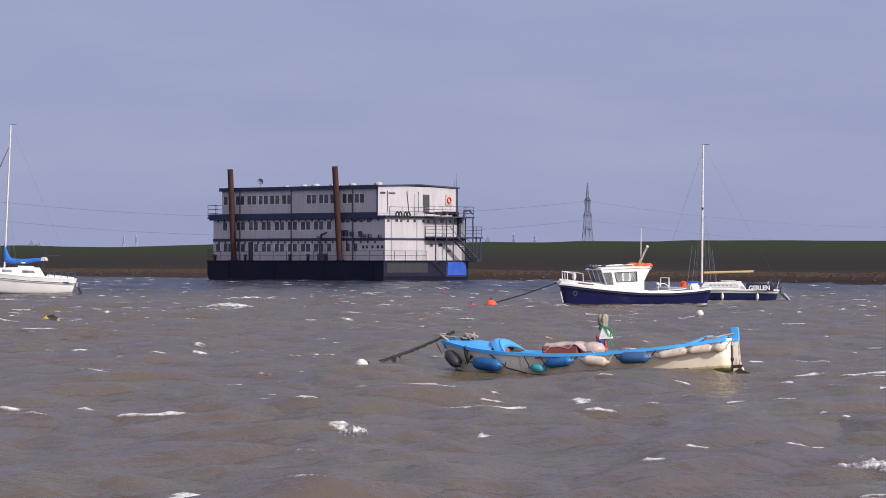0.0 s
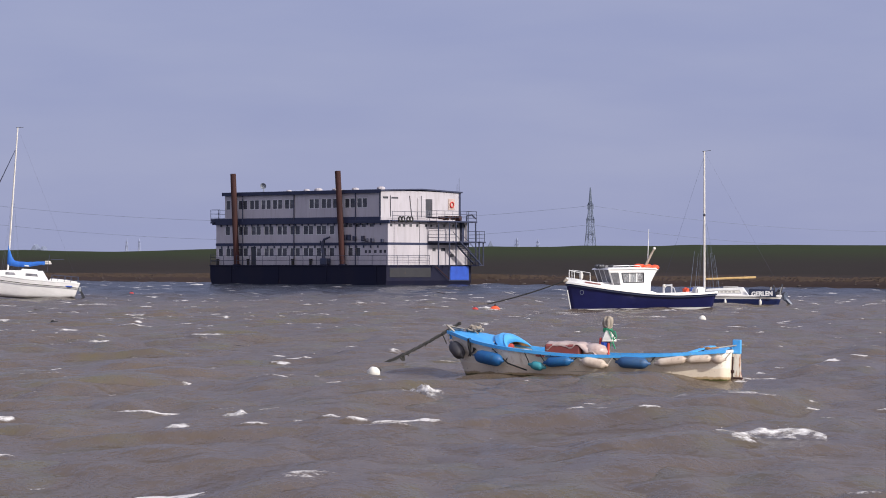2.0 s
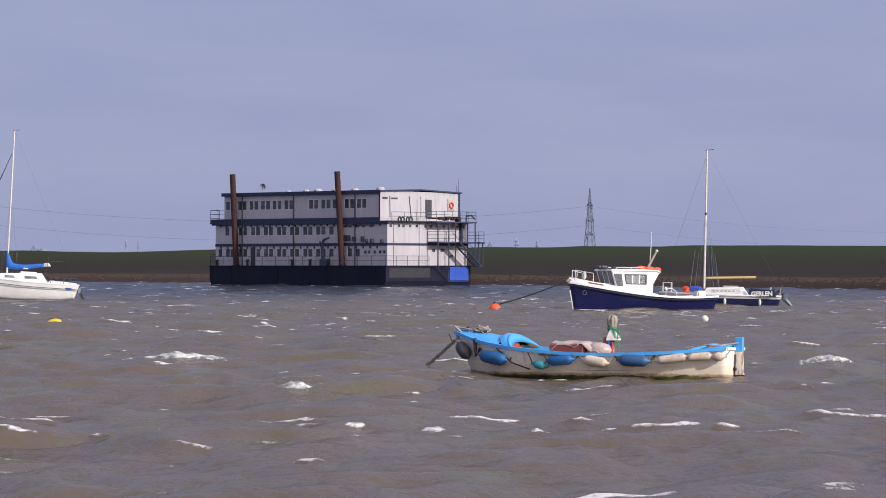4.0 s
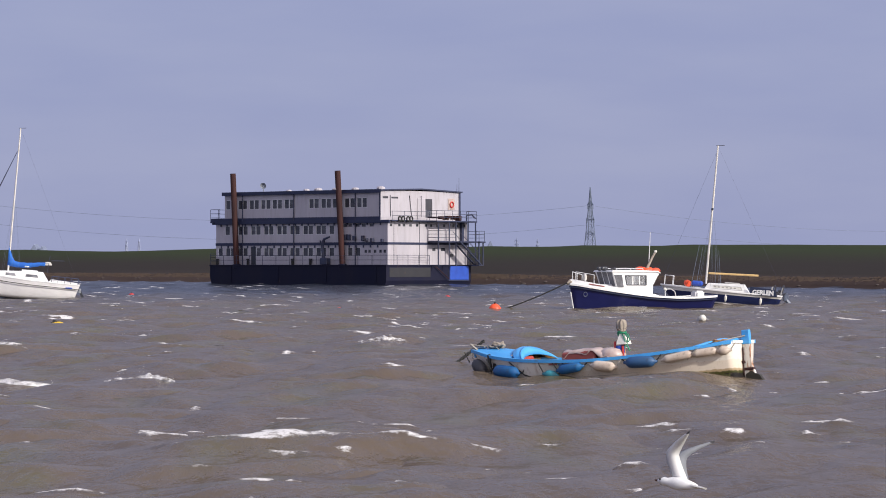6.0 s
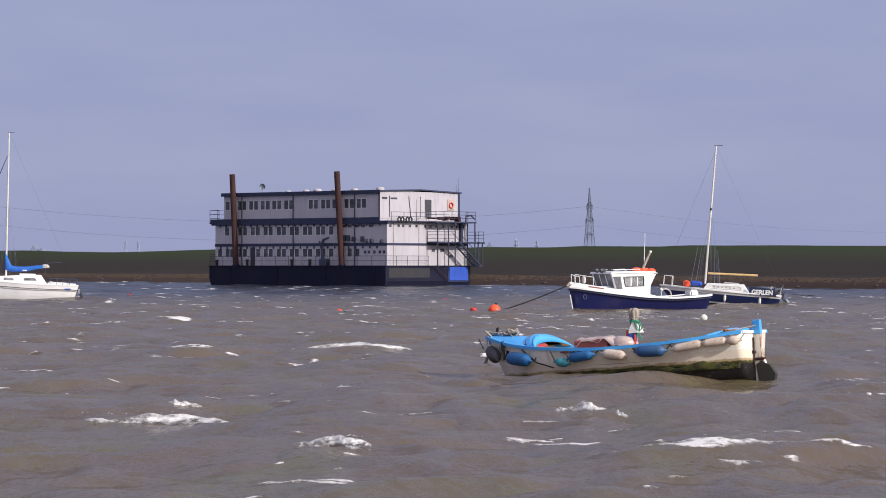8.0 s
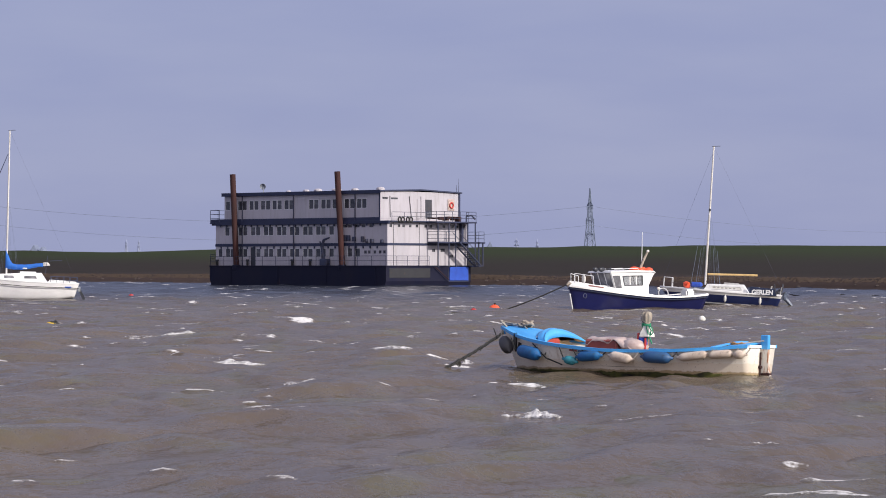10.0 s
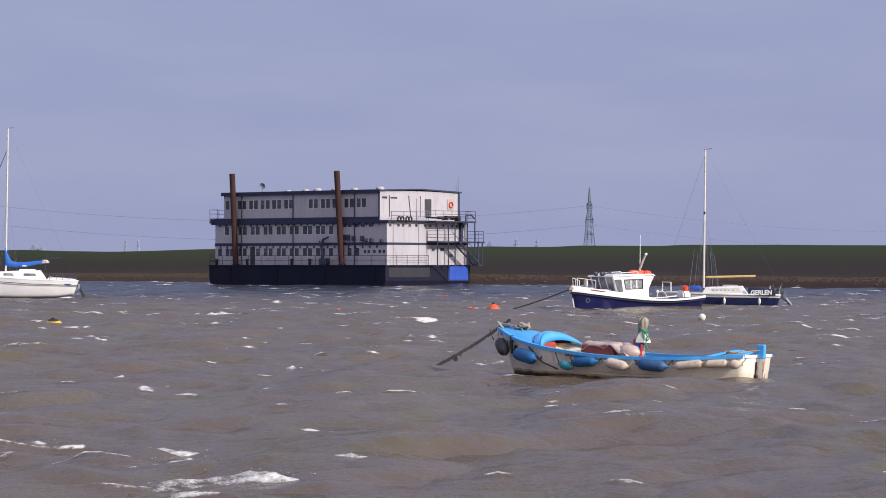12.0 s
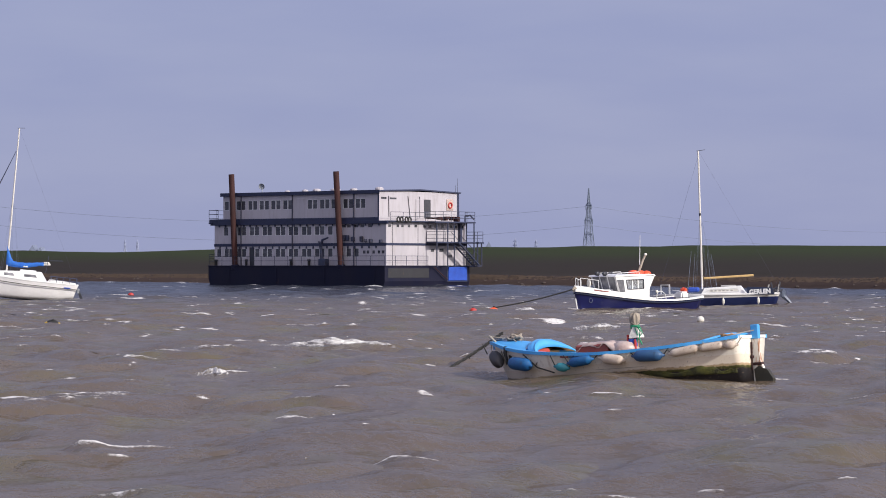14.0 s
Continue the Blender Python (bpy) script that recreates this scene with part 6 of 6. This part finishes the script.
red_buoy = float_buoy("mooring_buoy", 0.22, M["red"], "red mooring buoy low in the water", 0.8)
mid_buoy = float_buoy("mooring_buoy", 0.18, M["orange"], "orange-red buoy awash in the waves", 0.8)
far_buoy = float_buoy("mooring_buoy", 0.20, M["red"], "red buoy in the water before the barge", 0.8)
stray_buoy = float_buoy("mooring_buoy", 0.18, M["red"], "red buoy awash beside the mooring", 0.8)


def build_workboat_line():
    line = thing("mooring_line", "dark mooring line from the workboat bow", "rope")
    part("strand", tube([(-3.6 * f, 0, -1.42 * f - 0.08 * math.sin(math.pi * f)) for f in [i / 16 for i in range(17)]], 0.035, 6), M["rope_dark"], line)
    return line


workboat_line = build_workboat_line()


# ---- whitecaps ----
# moment at which each one stands highest, its place across and out from the shore, its length
CAPS_EARLY = [
    (0, -11.13, 159.4, 1.28), (0, 12.64, 146.7, 1.76), (0, 4.22, 28.6, 0.4), (0, -1.05, 33.1, 0.2), (0, -9.71, 126.4, 1.52),
    (0.5, -7.24, 48.0, 0.48), (1.0, -5.98, 46.8, 0.75), (1.0, -12.33, 135.8, 1.09), (1.5, -2.28, 47.6, 0.52), (1.5, -4.13, 40.1, 0.88),
    (1.5, 1.0, 139.2, 1.25), (1.5, -15.85, 139.2, 0.84), (1.5, -10.25, 73.8, 1.03), (2.0, -0.39, 44.0, 0.44), (2.0, 3.71, 34.0, 1.02),
    (3.0, -7.69, 70.1, 1.05), (3.0, -6.66, 139.2, 1.67), (3.0, 3.19, 43.0, 0.34), (3.0, -1.52, 46.4, 0.42), (3.0, 12.31, 117.0, 1.17),
    (3.0, -9.16, 129.4, 1.04), (5.5, -7.49, 54.7, 1.2), (5.5, -10.3, 85.3, 1.02)]
CAPS_MIDDLE = [
    (6.0, -5.46, 52.1, 0.73), (6.0, -1.58, 73.3, 0.73), (6.5, -6.91, 49.1, 1.52), (6.5, -7.01, 76.4, 1.07), (6.5, -12.61, 183.3, 1.47),
    (6.5, 0.67, 159.4, 0.96), (6.5, -10.21, 70.5, 1.27), (7.0, -5.65, 50.7, 1.12), (7.5, -6.47, 72.8, 1.6), (7.5, -3.44, 70.5, 2.12),
    (7.5, -13.04, 102.8, 1.03), (7.5, -2.83, 49.8, 0.8), (7.5, 5.6, 43.3, 0.65), (7.5, 4.36, 53.7, 0.54), (7.5, 1.4, 38.7, 0.27),
    (7.5, -4.98, 40.9, 0.49), (8.0, -1.26, 31.7, 0.51), (8.0, -4.11, 38.5, 1.38), (8.0, 1.93, 39.1, 0.47), (10.5, 1.71, 49.3, 1.38),
    (10.5, -7.14, 61.1, 0.73), (10.5, -4.0, 61.1, 1.59), (11.0, -5.32, 56.7, 1.3)]
CAPS_LATE = [
    (7.4, 1.58, 53.2, 0.8), (11.0, -1.63, 60.8, 1.22), (11.0, -4.13, 30.6, 0.67), (11.0, 7.57, 49.5, 0.45), (11.0, 2.5, 107.8, 1.08), (11.0, -5.69, 103.8, 1.04),
    (11.5, -3.7, 29.2, 0.76), (11.5, -2.06, 29.9, 0.54), (11.5, 0.23, 61.1, 0.86), (12.0, -1.97, 28.1, 1.01), (12.0, -10.18, 123.6, 1.24),
    (12.5, -9.24, 80.9, 0.81), (12.5, -2.37, 58.2, 0.87), (12.5, -3.85, 32.9, 0.86), (12.5, -2.37, 33.4, 1.0), (12.5, -1.06, 36.8, 0.81),
    (12.5, 2.92, 43.5, 0.35), (12.5, 5.33, 50.7, 0.41), (13.0, -6.98, 76.4, 1.38), (13.0, 6.92, 52.1, 0.52), (14.0, -2.83, 72.8, 1.89),
    (14.0, -4.58, 55.3, 0.39), (14.0, 5.19, 94.0, 0.94), (14.0, 3.83, 135.8, 1.09)]
CAPS_FAR = [
    (0.6, -14.0, 285.0, 1.5), (1.6, -27.0, 300.0, 1.2), (3.0, -20.0, 288.0, 1.3), (6.5, -4.5, 283.0, 1.6), (7.6, -16.0, 286.0, 1.2), (10.6, -9.0, 284.0, 1.4),
    (12.0, -30.0, 302.0, 1.2), (13.0, -18.0, 286.0, 1.2), (14.0, -7.0, 282.0, 1.5), (2.5, 24.0, 190.0, 1.2), (0.5, 30.0, 215.0, 1.0), (5.6, -38.0, 255.0, 1.3),
    (7.0, 27.0, 210.0, 1.1), (8.0, -33.0, 240.0, 1.3), (11.5, 29.0, 205.0, 1.2), (13.5, 22.0, 198.0, 1.2), (14.0, 5.3, 53.3, 0.45), (2.0, -40.0, 260.0, 1.3)]
CAPS_BETWEEN = [
    (3.8, -6.2, 62.0, 1.3), (3.9, 7.8, 58.0, 0.7), (4.1, -10.4, 118.0, 1.4), (4.4, -1.8, 47.0, 0.8), (4.7, 5.6, 80.0, 1.1), (4.8, -5.2, 44.0, 1.0), (4.9, 13.0, 122.0, 1.3),
    (8.8, -7.4, 66.0, 1.4), (8.9, 3.4, 45.0, 0.7), (9.1, -13.2, 130.0, 1.3), (9.3, 6.3, 60.0, 0.9), (9.5, -3.0, 52.0, 1.0), (9.8, -8.6, 84.0, 1.5), (9.9, 1.0, 40.0, 0.6)]
WHITECAPS = CAPS_BETWEEN + CAPS_FAR + CAPS_EARLY + CAPS_MIDDLE + CAPS_LATE


def whitecap_mesh(seed):
    """A tumbling crest of foam one metre long: a ragged roll with a trail of froth and thrown drops."""
    bm = bmesh.new()
    nx, ny = 72, 16
    grid = []
    for i in range(nx + 1):
        u = i / nx - 0.5
        ends = max(0, 1 - abs(2 * u) ** 2.2)
        swell = 0.62 + 0.55 * noise.noise(Vector((u * 3.1, seed * 3.7, 0))) + 0.28 * noise.noise(Vector((u * 9, seed, 4))) + 0.5 * u
        body = ends * max(0.12, swell)
        wind = 0.14 * noise.noise(Vector((u * 4, seed, 2)))
        row = []
        for j in range(ny + 1):
            v = j / ny
            profile = (min(1, v / 0.35) ** 0.7) if v < 0.35 else max(0, 1 - ((v - 0.35) / 0.65) ** 1.3)
            rough = 0.7 * noise.noise(Vector((u * 11, v * 4, seed))) + 0.22 * noise.noise(Vector((u * 30, v * 9, seed + 9)))
            z = -0.16 + profile * (0.135 + body * (0.15 + 0.045 * rough) + 0.022 * rough)
            row.append(bm.verts.new((u + 0.015 * rough, (v - 0.4) * 0.62 + wind, z)))
        grid.append(row)
    for i in range(nx):
        for j in range(ny):
            bm.faces.new((grid[i][j], grid[i + 1][j], grid[i + 1][j + 1], grid[i][j + 1])).smooth = True
    rng = random.Random(int(seed * 10))
    for _ in range(16):
        u = rng.uniform(-0.48, 0.5)
        c = Vector((u, rng.uniform(-0.15, 0.2), rng.uniform(-0.02, 0.05) + 0.09 * (1 - 4 * u * u)))
        r = rng.uniform(0.002, 0.0045)
        corners = [bm.verts.new(c + Vector(d) * r) for d in ((1.4, 0, 0), (-0.7, 1, 0), (-0.7, -1, 0), (0, 0, 1.6))]
        for k in ((0, 1, 2), (0, 1, 3), (1, 2, 3), (2, 0, 3)):
            bm.faces.new([corners[q] for q in k])
    me = bpy.data.meshes.new("whitecap")
    bm.to_mesh(me)
    bm.free()
    me.materials.append(M["foam"])
    return me


def build_whitecaps():
    meshes = [whitecap_mesh(k + 0.5) for k in range(7)]
    made = []
    for k, (t, x, y, w) in enumerate(WHITECAPS):
        cap = new("whitecap", meshes[k % 7])
        cap.scale = (w * 1.75, 1.4, (0.7 + 0.4 * min(w, 2)) * (0.75 if y < 38 else 1.0))
        made.append(tagged(cap, "ragged white foam on a breaking wave crest", "whitecap", group="whitecaps"))
    return made


whitecaps = build_whitecaps()


# ---- gull ----
def build_gull():
    gull = thing("gull", "white gull with black wing tips and far wing shaded grey, flying low", "bird")
    part("body", lathe([(0.004, -0.20), (0.022, -0.17), (0.036, -0.14), (0.034, -0.11), (0.05, -0.05), (0.055, 0.02), (0.035, 0.10), (0.015, 0.16)], 12, "x"), M["feather"], gull, smooth=True)
    part("tail", prism([(0.12, -0.006), (0.22, -0.012), (0.23, 0.0), (0.12, 0.008)], -0.045, 0.045), M["feather"], gull)
    part("bill", lathe([(0.008, 0), (0.007, 0.015), (0.002, 0.035)], 6, "x"), M["rust_pile"], gull, "", pose(-0.215, 0, 0))
    part("head_smudge", lathe([(0.006, -0.01), (0.01, 0), (0.006, 0.01)], 6), M["feather_dark"], gull, "", pose(-0.165, -0.026, 0.012))
    wings = []
    for s in (-1, 1):
        rings = []
        bm = bmesh.new()
        for i in range(17):
            f = i / 16
            # broad inner wing leading forward to the wrist, narrow outer wing swept back
            chord = 0.125 * (1 - f ** 2.4) + 0.010
            outer = max(0, f - 0.42) / 0.58
            sweep = -0.07 * math.sin(min(1, f / 0.42) * math.pi / 2) + 0.25 * outer ** 1.25
            lift = 0.05 * math.sin(f * math.pi)
            y = s * (0.02 + 0.46 * f)
            lead = -0.06 + sweep
            rings.append([bm.verts.new((lead + q * chord, y, lift + h)) for q, h in ((0, 0.0), (0.3, 0.014), (1, 0.0), (0.3, -0.006))])
        for ra, rb in zip(rings, rings[1:]):
            for k in range(4):
                bm.faces.new((ra[k], ra[(k + 1) % 4], rb[(k + 1) % 4], rb[k]))
        bm.faces.new(rings[0])
        bm.faces.new(rings[-1])
        for f in bm.faces:
            f.material_index = 1 if abs(f.calc_center_median().y) > 0.44 else 0
        # the far wing's dark grey has its shade put into the colour
        wings.append(part("wing", bm, [M["feather_shaded"] if s > 0 else M["feather"], M["feather_dark"]], gull, "long pointed wing with a black tip", None, True))
    return gull, wings


gull, gull_wings = build_gull()
gull.scale = (0.84, 0.84, 0.84)


# ---- motion ----
BOAT_ROWS = [(0, 2.946, -0.318, -3.56, -16.0, -0.5), (0.5, 2.901, -0.220, 0.80, -16.6, -1.2), (1, 2.829, -0.218, 3.20, -17.5, -1.5),
             (1.5, 2.835, -0.281, 1.39, -18.6, -1.3), (2, 2.905, -0.257, 0.57, -19.2, -0.8), (2.5, 2.957, -0.233, -0.40, -18.8, -1.0),
             (3, 2.952, -0.233, 0.24, -18.7, -1.7), (3.2, 2.963, -0.213, 1.04, -19.4, -1.7), (3.7, 2.987, -0.212, 2.43, -21.2, -1.6),
             (4.2, 3.031, -0.241, -1.48, -23.6, -1.5), (4.7, 3.085, -0.220, -0.78, -25.2, -1.5), (5.3, 3.100, -0.139, 3.01, -26.9, -1.4),
             (5.5, 3.152, -0.118, 1.20, -27.2, -1.3), (6, 3.288, -0.346, -5.21, -27.7, -0.6), (6.5, 3.203, -0.473, -3.07, -27.7, -0.9),
             (7, 3.060, -0.279, 6.96, -29.0, -1.8), (7.5, 3.173, -0.017, 8.85, -29.7, -2.0), (8, 3.535, -0.107, -4.54, -29.8, -0.4),
             (8.2, 3.586, -0.120, -7.88, -28.8, -1.4), (8.7, 3.620, -0.238, -3.38, -29.6, -1.4), (9.2, 3.654, -0.266, 1.52, -31.2, -1.3),
             (9.8, 3.678, -0.195, 0.90, -32.8, -1.3), (10.3, 3.722, -0.123, -2.51, -33.0, -1.3), (10.5, 3.783, -0.157, -5.05, -32.4, -1.2),
             (11, 3.823, -0.344, -3.28, -31.9, -1.2), (11.5, 3.752, -0.351, 0.68, -33.0, -1.5), (12, 3.604, -0.269, 1.88, -33.1, -0.5),
             (12.5, 3.539, -0.258, 1.05, -33.1, -1.3), (13, 3.534, -0.228, 1.96, -32.7, -1.9), (13.5, 3.548, -0.205, 1.40, -32.2, 0.4),
             (14, 3.569, -0.203, -4.70, -32.4, -0.7)]
BOAT_FAR = 54.7
BOAT_SCALE = 1.09
WORK_ROWS = [(0, 9.69, 0.74, 0.2, 7.31), (0.5, 9.73, 0.83, 2.6, 7.28), (1, 9.73, 0.96, 3.5, 7.28), (1.5, 9.77, 0.94, 2.9, 7.26), (2, 9.83, 0.90, 2.0, 7.26),
             (2.5, 9.92, 0.89, 1.3, 7.23), (3, 9.92, 0.85, 0.7, 7.23), (3.6, 9.93, 0.80, 2.2, 7.2), (4.3, 9.93, 0.84, 4.0, 7.15), (4.9, 9.92, 0.76, 2.2, 7.1),
             (5.5, 9.92, 0.68, 1.1, 7.06), (6, 9.91, 0.75, 2.9, 7.06), (6.5, 9.88, 0.86, 5.9, 7.01), (7, 9.82, 0.80, 5.8, 6.81), (7.5, 9.83, 0.74, 2.6, 6.81), (8, 9.83, 0.75, 1.4, 6.84),
             (8.6, 9.80, 0.80, 4.2, 6.8), (9.2, 9.76, 0.78, 4.8, 6.75), (9.8, 9.72, 0.78, 1.6, 6.7), (10.5, 9.71, 0.86, 3.4, 6.64), (11, 9.74, 0.92, 6.6, 6.53),
             (11.5, 9.74, 0.73, 4.5, 6.42), (12, 9.74, 0.60, 0.7, 6.48), (12.5, 9.78, 0.80, 4.0, 6.39), (13, 9.77, 0.98, 7.3, 6.31), (13.5, 9.83, 0.84, 4.8, 6.26), (14, 9.80, 0.62, 0.8, 6.31)]
GERLEN_ROWS = [(0, 14.07, 8.28), (0.5, 14.25, 8.31), (1, 14.38, 8.39), (1.5, 14.07, 8.27), (2, 13.98, 8.19), (2.5, 14.56, 8.28), (3, 14.62, 8.31), (3.8, 14.1, 8.25), (4.6, 14.5, 8.32),
               (5.5, 14.38, 8.28), (6, 14.72, 8.42), (6.5, 14.63, 8.37), (7, 14.09, 8.15), (7.5, 14.16, 8.22), (8, 14.66, 8.46), (8.8, 14.2, 8.3), (9.6, 14.3, 8.35),
               (10.5, 14.70, 8.49), (11, 14.01, 8.42), (11.5, 13.56, 8.35), (12, 14.09, 8.28), (12.5, 14.49, 8.43), (13, 14.13, 8.36), (13.5, 13.71, 8.24), (14, 13.74, 8.28)]
YACHT_ROWS = [(0, -26.95, 10.33), (0.5, -27.16, 10.22), (1, -26.66, 10.24), (1.5, -25.95, 10.42), (2, -26.70, 10.44), (2.5, -27.34, 10.22), (3, -27.34, 10.22), (3.8, -26.8, 10.3), (4.6, -27.2, 10.25),
              (5.5, -27.02, 10.15), (6, -26.51, 10.39), (6.5, -26.93, 10.44), (7, -27.39, 10.28), (7.5, -27.38, 10.22), (8, -27.18, 10.15), (8.8, -26.7, 10.3), (9.6, -27.2, 10.3),
              (10.5, -26.89, 10.26), (11, -26.52, 10.39), (11.5, -27.09, 10.41), (12, -27.24, 10.40), (12.5, -26.96, 10.39), (13, -27.06, 10.32), (13.5, -27.34, 10.28), (14, -26.49, 10.44)]
ROPE_ROWS = [(0, 20), (0.5, 33), (1, 37), (1.5, 26), (2, 27), (2.5, 31), (3, 35), (4, 40), (5.5, 50), (6, 35), (6.5, 48), (7, 37), (7.5, 56), (8, 68), (8.2, 60), (9.2, 40),
             (10.5, 27), (11, 27), (11.5, 26), (12, 31), (12.5, 30), (13, 27), (13.5, 37), (14, 31)]


LINE_ANGLES = [(0, 17), (1, 18), (2.5, 16), (3, 17.5), (5.5, 20), (6.5, 24), (8, 20), (10.5, 22), (11, 24), (12, 18), (13, 29), (13.5, 24), (14, 13)]


def boat_pose(x, z, pitch, yaw, roll):
    return Matrix.Translation((x, BOAT_FAR, z)) @ pose(0, 0, 0, 0, 0, yaw) @ pose(0, 0, 0, 0, pitch, 0) @ pose(0, 0, 0, roll, 0, 0)


def motions():
    walk(water_swell, [(t, pose(*sheet_shift(t)[0], 0)) for t in (0, 7, 14)])
    walk(water_chop, [(t, pose(*sheet_shift(t)[1], 0)) for t in (0, 7, 14)])
    boat_rows = [(t, boat_pose(x, z, p, y, r)) for t, x, z, p, y, r in BOAT_ROWS]
    open_boat.scale = (BOAT_SCALE,) * 3
    mooring_rope.scale = (BOAT_SCALE,) * 3
    walk(open_boat, boat_rows)
    rope_rows = []
    for t, angle in ROPE_ROWS:
        row = min(boat_rows, key=lambda q: abs(q[0] - t))
        rope_rows.append((t, Matrix.Translation(row[1] @ Vector((-2.74, 0, 0.93)) * BOAT_SCALE) @ pose(0, 0, 0, 0, 0, 38) @ pose(0, 0, 0, 0, -math.degrees(math.atan(0.76 * math.tan(radians(angle)))), 0)))
    walk(mooring_rope, rope_rows)
    rows = []
    for t, x, z, p, wide in WORK_ROWS:
        yaw = 20.5 + (7.26 - wide) * 19.5
        rows.append((t, Matrix.Translation((x - 0.49 * math.sin(radians(yaw)), 139, z - 1.08)) @ pose(0, 0, 0, 0, 0, yaw) @ pose(0, 0, 0, 0, p - 2.6, 0)))
    walk(workboat, rows)
    walk(workboat_line, [(t, Matrix.Translation(m @ Vector((-4.05, 0, 1.45))) @ pose(0, 0, 0, 0, 21.5 - smooth_table(LINE_ANGLES, t), 0)) for t, m in rows])
    rows = []
    for t, x, z in GERLEN_ROWS:
        lean = math.degrees(math.asin((x - 13.98) / 8.4))
        rows.append((t, pose(14.95, 151, z - 8.44, 0, lean, -8)))
    walk(moored_sailboat, rows)
    rows = []
    for t, x, z in YACHT_ROWS:
        lean = math.degrees(math.asin((x + 27.4) / 10.3))
        rows.append((t, pose(-27.0, 178, z - 10.12, 0, lean, 6)))
    walk(left_yacht, rows)

    def bob(ob, x, y, z, times, swing=0.12, lean=12, seed=1):
        rng = random.Random(seed)
        walk(ob, [(t, pose(x + rng.uniform(-0.06, 0.06), y, z + float(water_level([x - 0.3, x, x + 0.3], [y] * 3, t).mean()) + rng.uniform(-swing, swing), rng.uniform(-lean, lean), rng.uniform(-lean, lean), 0)) for t in times])
    even = [k * 0.4 for k in range(36)]
    bob(white_buoy, 9.95, 108, 0.07, even, 0.03, 10, 1)
    # the yellow buoy rides high on two crests and is washed over between them
    surge = {6.0: (0.06, -0.05), 6.4: (0.32, 0.13), 6.8: (0.55, 0.10), 7.2: (0.4, -0.2), 7.6: (0.2, -0.25), 8.0: (0.1, -0.2), 10.4: (0.15, 0.05), 10.8: (0, -0.22), 11.2: (-0.25, 0.03)}
    rng = random.Random(2)
    rows = []
    for t in even:
        along, up = surge.get(round(t, 1), (0, 0))
        x = -14.2 + 1.1 * along
        rows.append((t, pose(x, 103, up - 0.08 + float(water_level([x - 0.3, x, x + 0.3], [103] * 3, t).mean()), rng.uniform(-20, 20), rng.uniform(-20, 20), 0)))
    walk(yellow_buoy, rows)
    bob(orange_buoy, 2.45, 136, -0.05, even, 0.05, 14, 3)
    bob(red_buoy, -22.4, 203, -0.03, even, 0.05, 14, 4)
    bob(mid_buoy, -5.0, 136, -0.15, even, 0.12, 20, 5)
    bob(far_buoy, 0.22, 182, -0.03, even, 0.10, 20, 7)
    bob(stray_buoy, 1.47, 136, -0.09, even, 0.12, 20, 6)
    floats = [(0, -1.53, -0.02), (0.5, -1.5, -0.12), (1.0, -1.4, -0.16), (1.5, -1.32, -0.02), (2, -1.35, -0.08), (2.5, -1.25, -0.3), (3, -1.1, -0.45), (6.5, -0.4, -0.45),
              (7, -0.6, -0.12), (7.5, -0.5, -0.14), (8, -0.4, -0.45), (11, 0.0, -0.5), (14, -0.5, -0.45)]
    walk(rope_buoy, [(t, pose(x, BOAT_FAR - 0.2, z, 0, 65, 0)) for t, x, z in floats])
    # whitecaps rise on a crest, run down wind and die away
    for cap, (t, x, y, w) in zip(whitecaps, WHITECAPS):
        reach = min(1.6, 0.025 * y)
        y = max((y + reach * k / 8 for k in range(-8, 9)), key=lambda q: float(water_level([x - 0.2, x, x + 0.2], [q] * 3, t).mean()))
        rows = [(0, pose(x - 2.0 * t, y, -0.9))] if t > 0.8 else []
        for dt, sink in ((-0.8, 0.8), (-0.5, 0.10), (-0.25, 0.03), (0.0, 0.0), (0.25, 0.03), (0.5, 0.08), (0.9, 0.8)):
            if 0 <= t + dt <= 14:
                at = x + 2.0 * dt
                z = float(water_level([at - 0.3 * w, at, at + 0.3 * w], [y] * 3, t + dt).mean())
                rows.append((round(t + dt, 2), pose(at, y, z + 0.03 - sink)))
        if t + 0.9 < 14:
            rows.append((14, pose(x + 1.8, y, -0.9)))
        walk(cap, rows)
    # the gull crosses low over the water against the wind
    path = [(0, 36.0, 3.0), (4.5, 10.5, 1.6), (5.5, 4.6, 0.30), (5.8, 2.72, 0.34), (5.9, 2.30, 0.50), (6.0, 1.62, 0.50), (6.1, 1.13, 0.54), (6.2, 0.47, 0.70), (6.3, 0.02, 0.60), (6.4, -0.71, 0.63),
            (6.5, -1.19, 0.54), (6.6, -1.91, 0.54), (6.7, -2.38, 0.60), (7.5, -7.0, 0.8), (14, -44, 4)]
    walk(gull, [(t, pose(x, 19.4, z, -12 if 5.9 < t < 6.8 else 0, 6, {6.0: -28, 6.1: -20}.get(t, -14))) for t, x, z in path])
    beat = [(0, 10), (5.7, 20), (5.8, -15), (5.9, 32), (6.0, 54), (6.1, 5), (6.2, 60), (6.3, 74), (6.4, -10), (6.5, 72), (6.6, 5), (6.7, 20), (6.8, 60), (6.9, 0), (14, 10)]
    for s, wing in zip((-1, 1), gull_wings):
        walk(wing, [(t, pose(0, 0, 0.02, s * (-22 if s < 0 and t == 6.3 else 60 if s > 0 and t == 6.5 else a), -42 if s > 0 and t == 6.5 else 0, 0)) for t, a in beat])


motions()
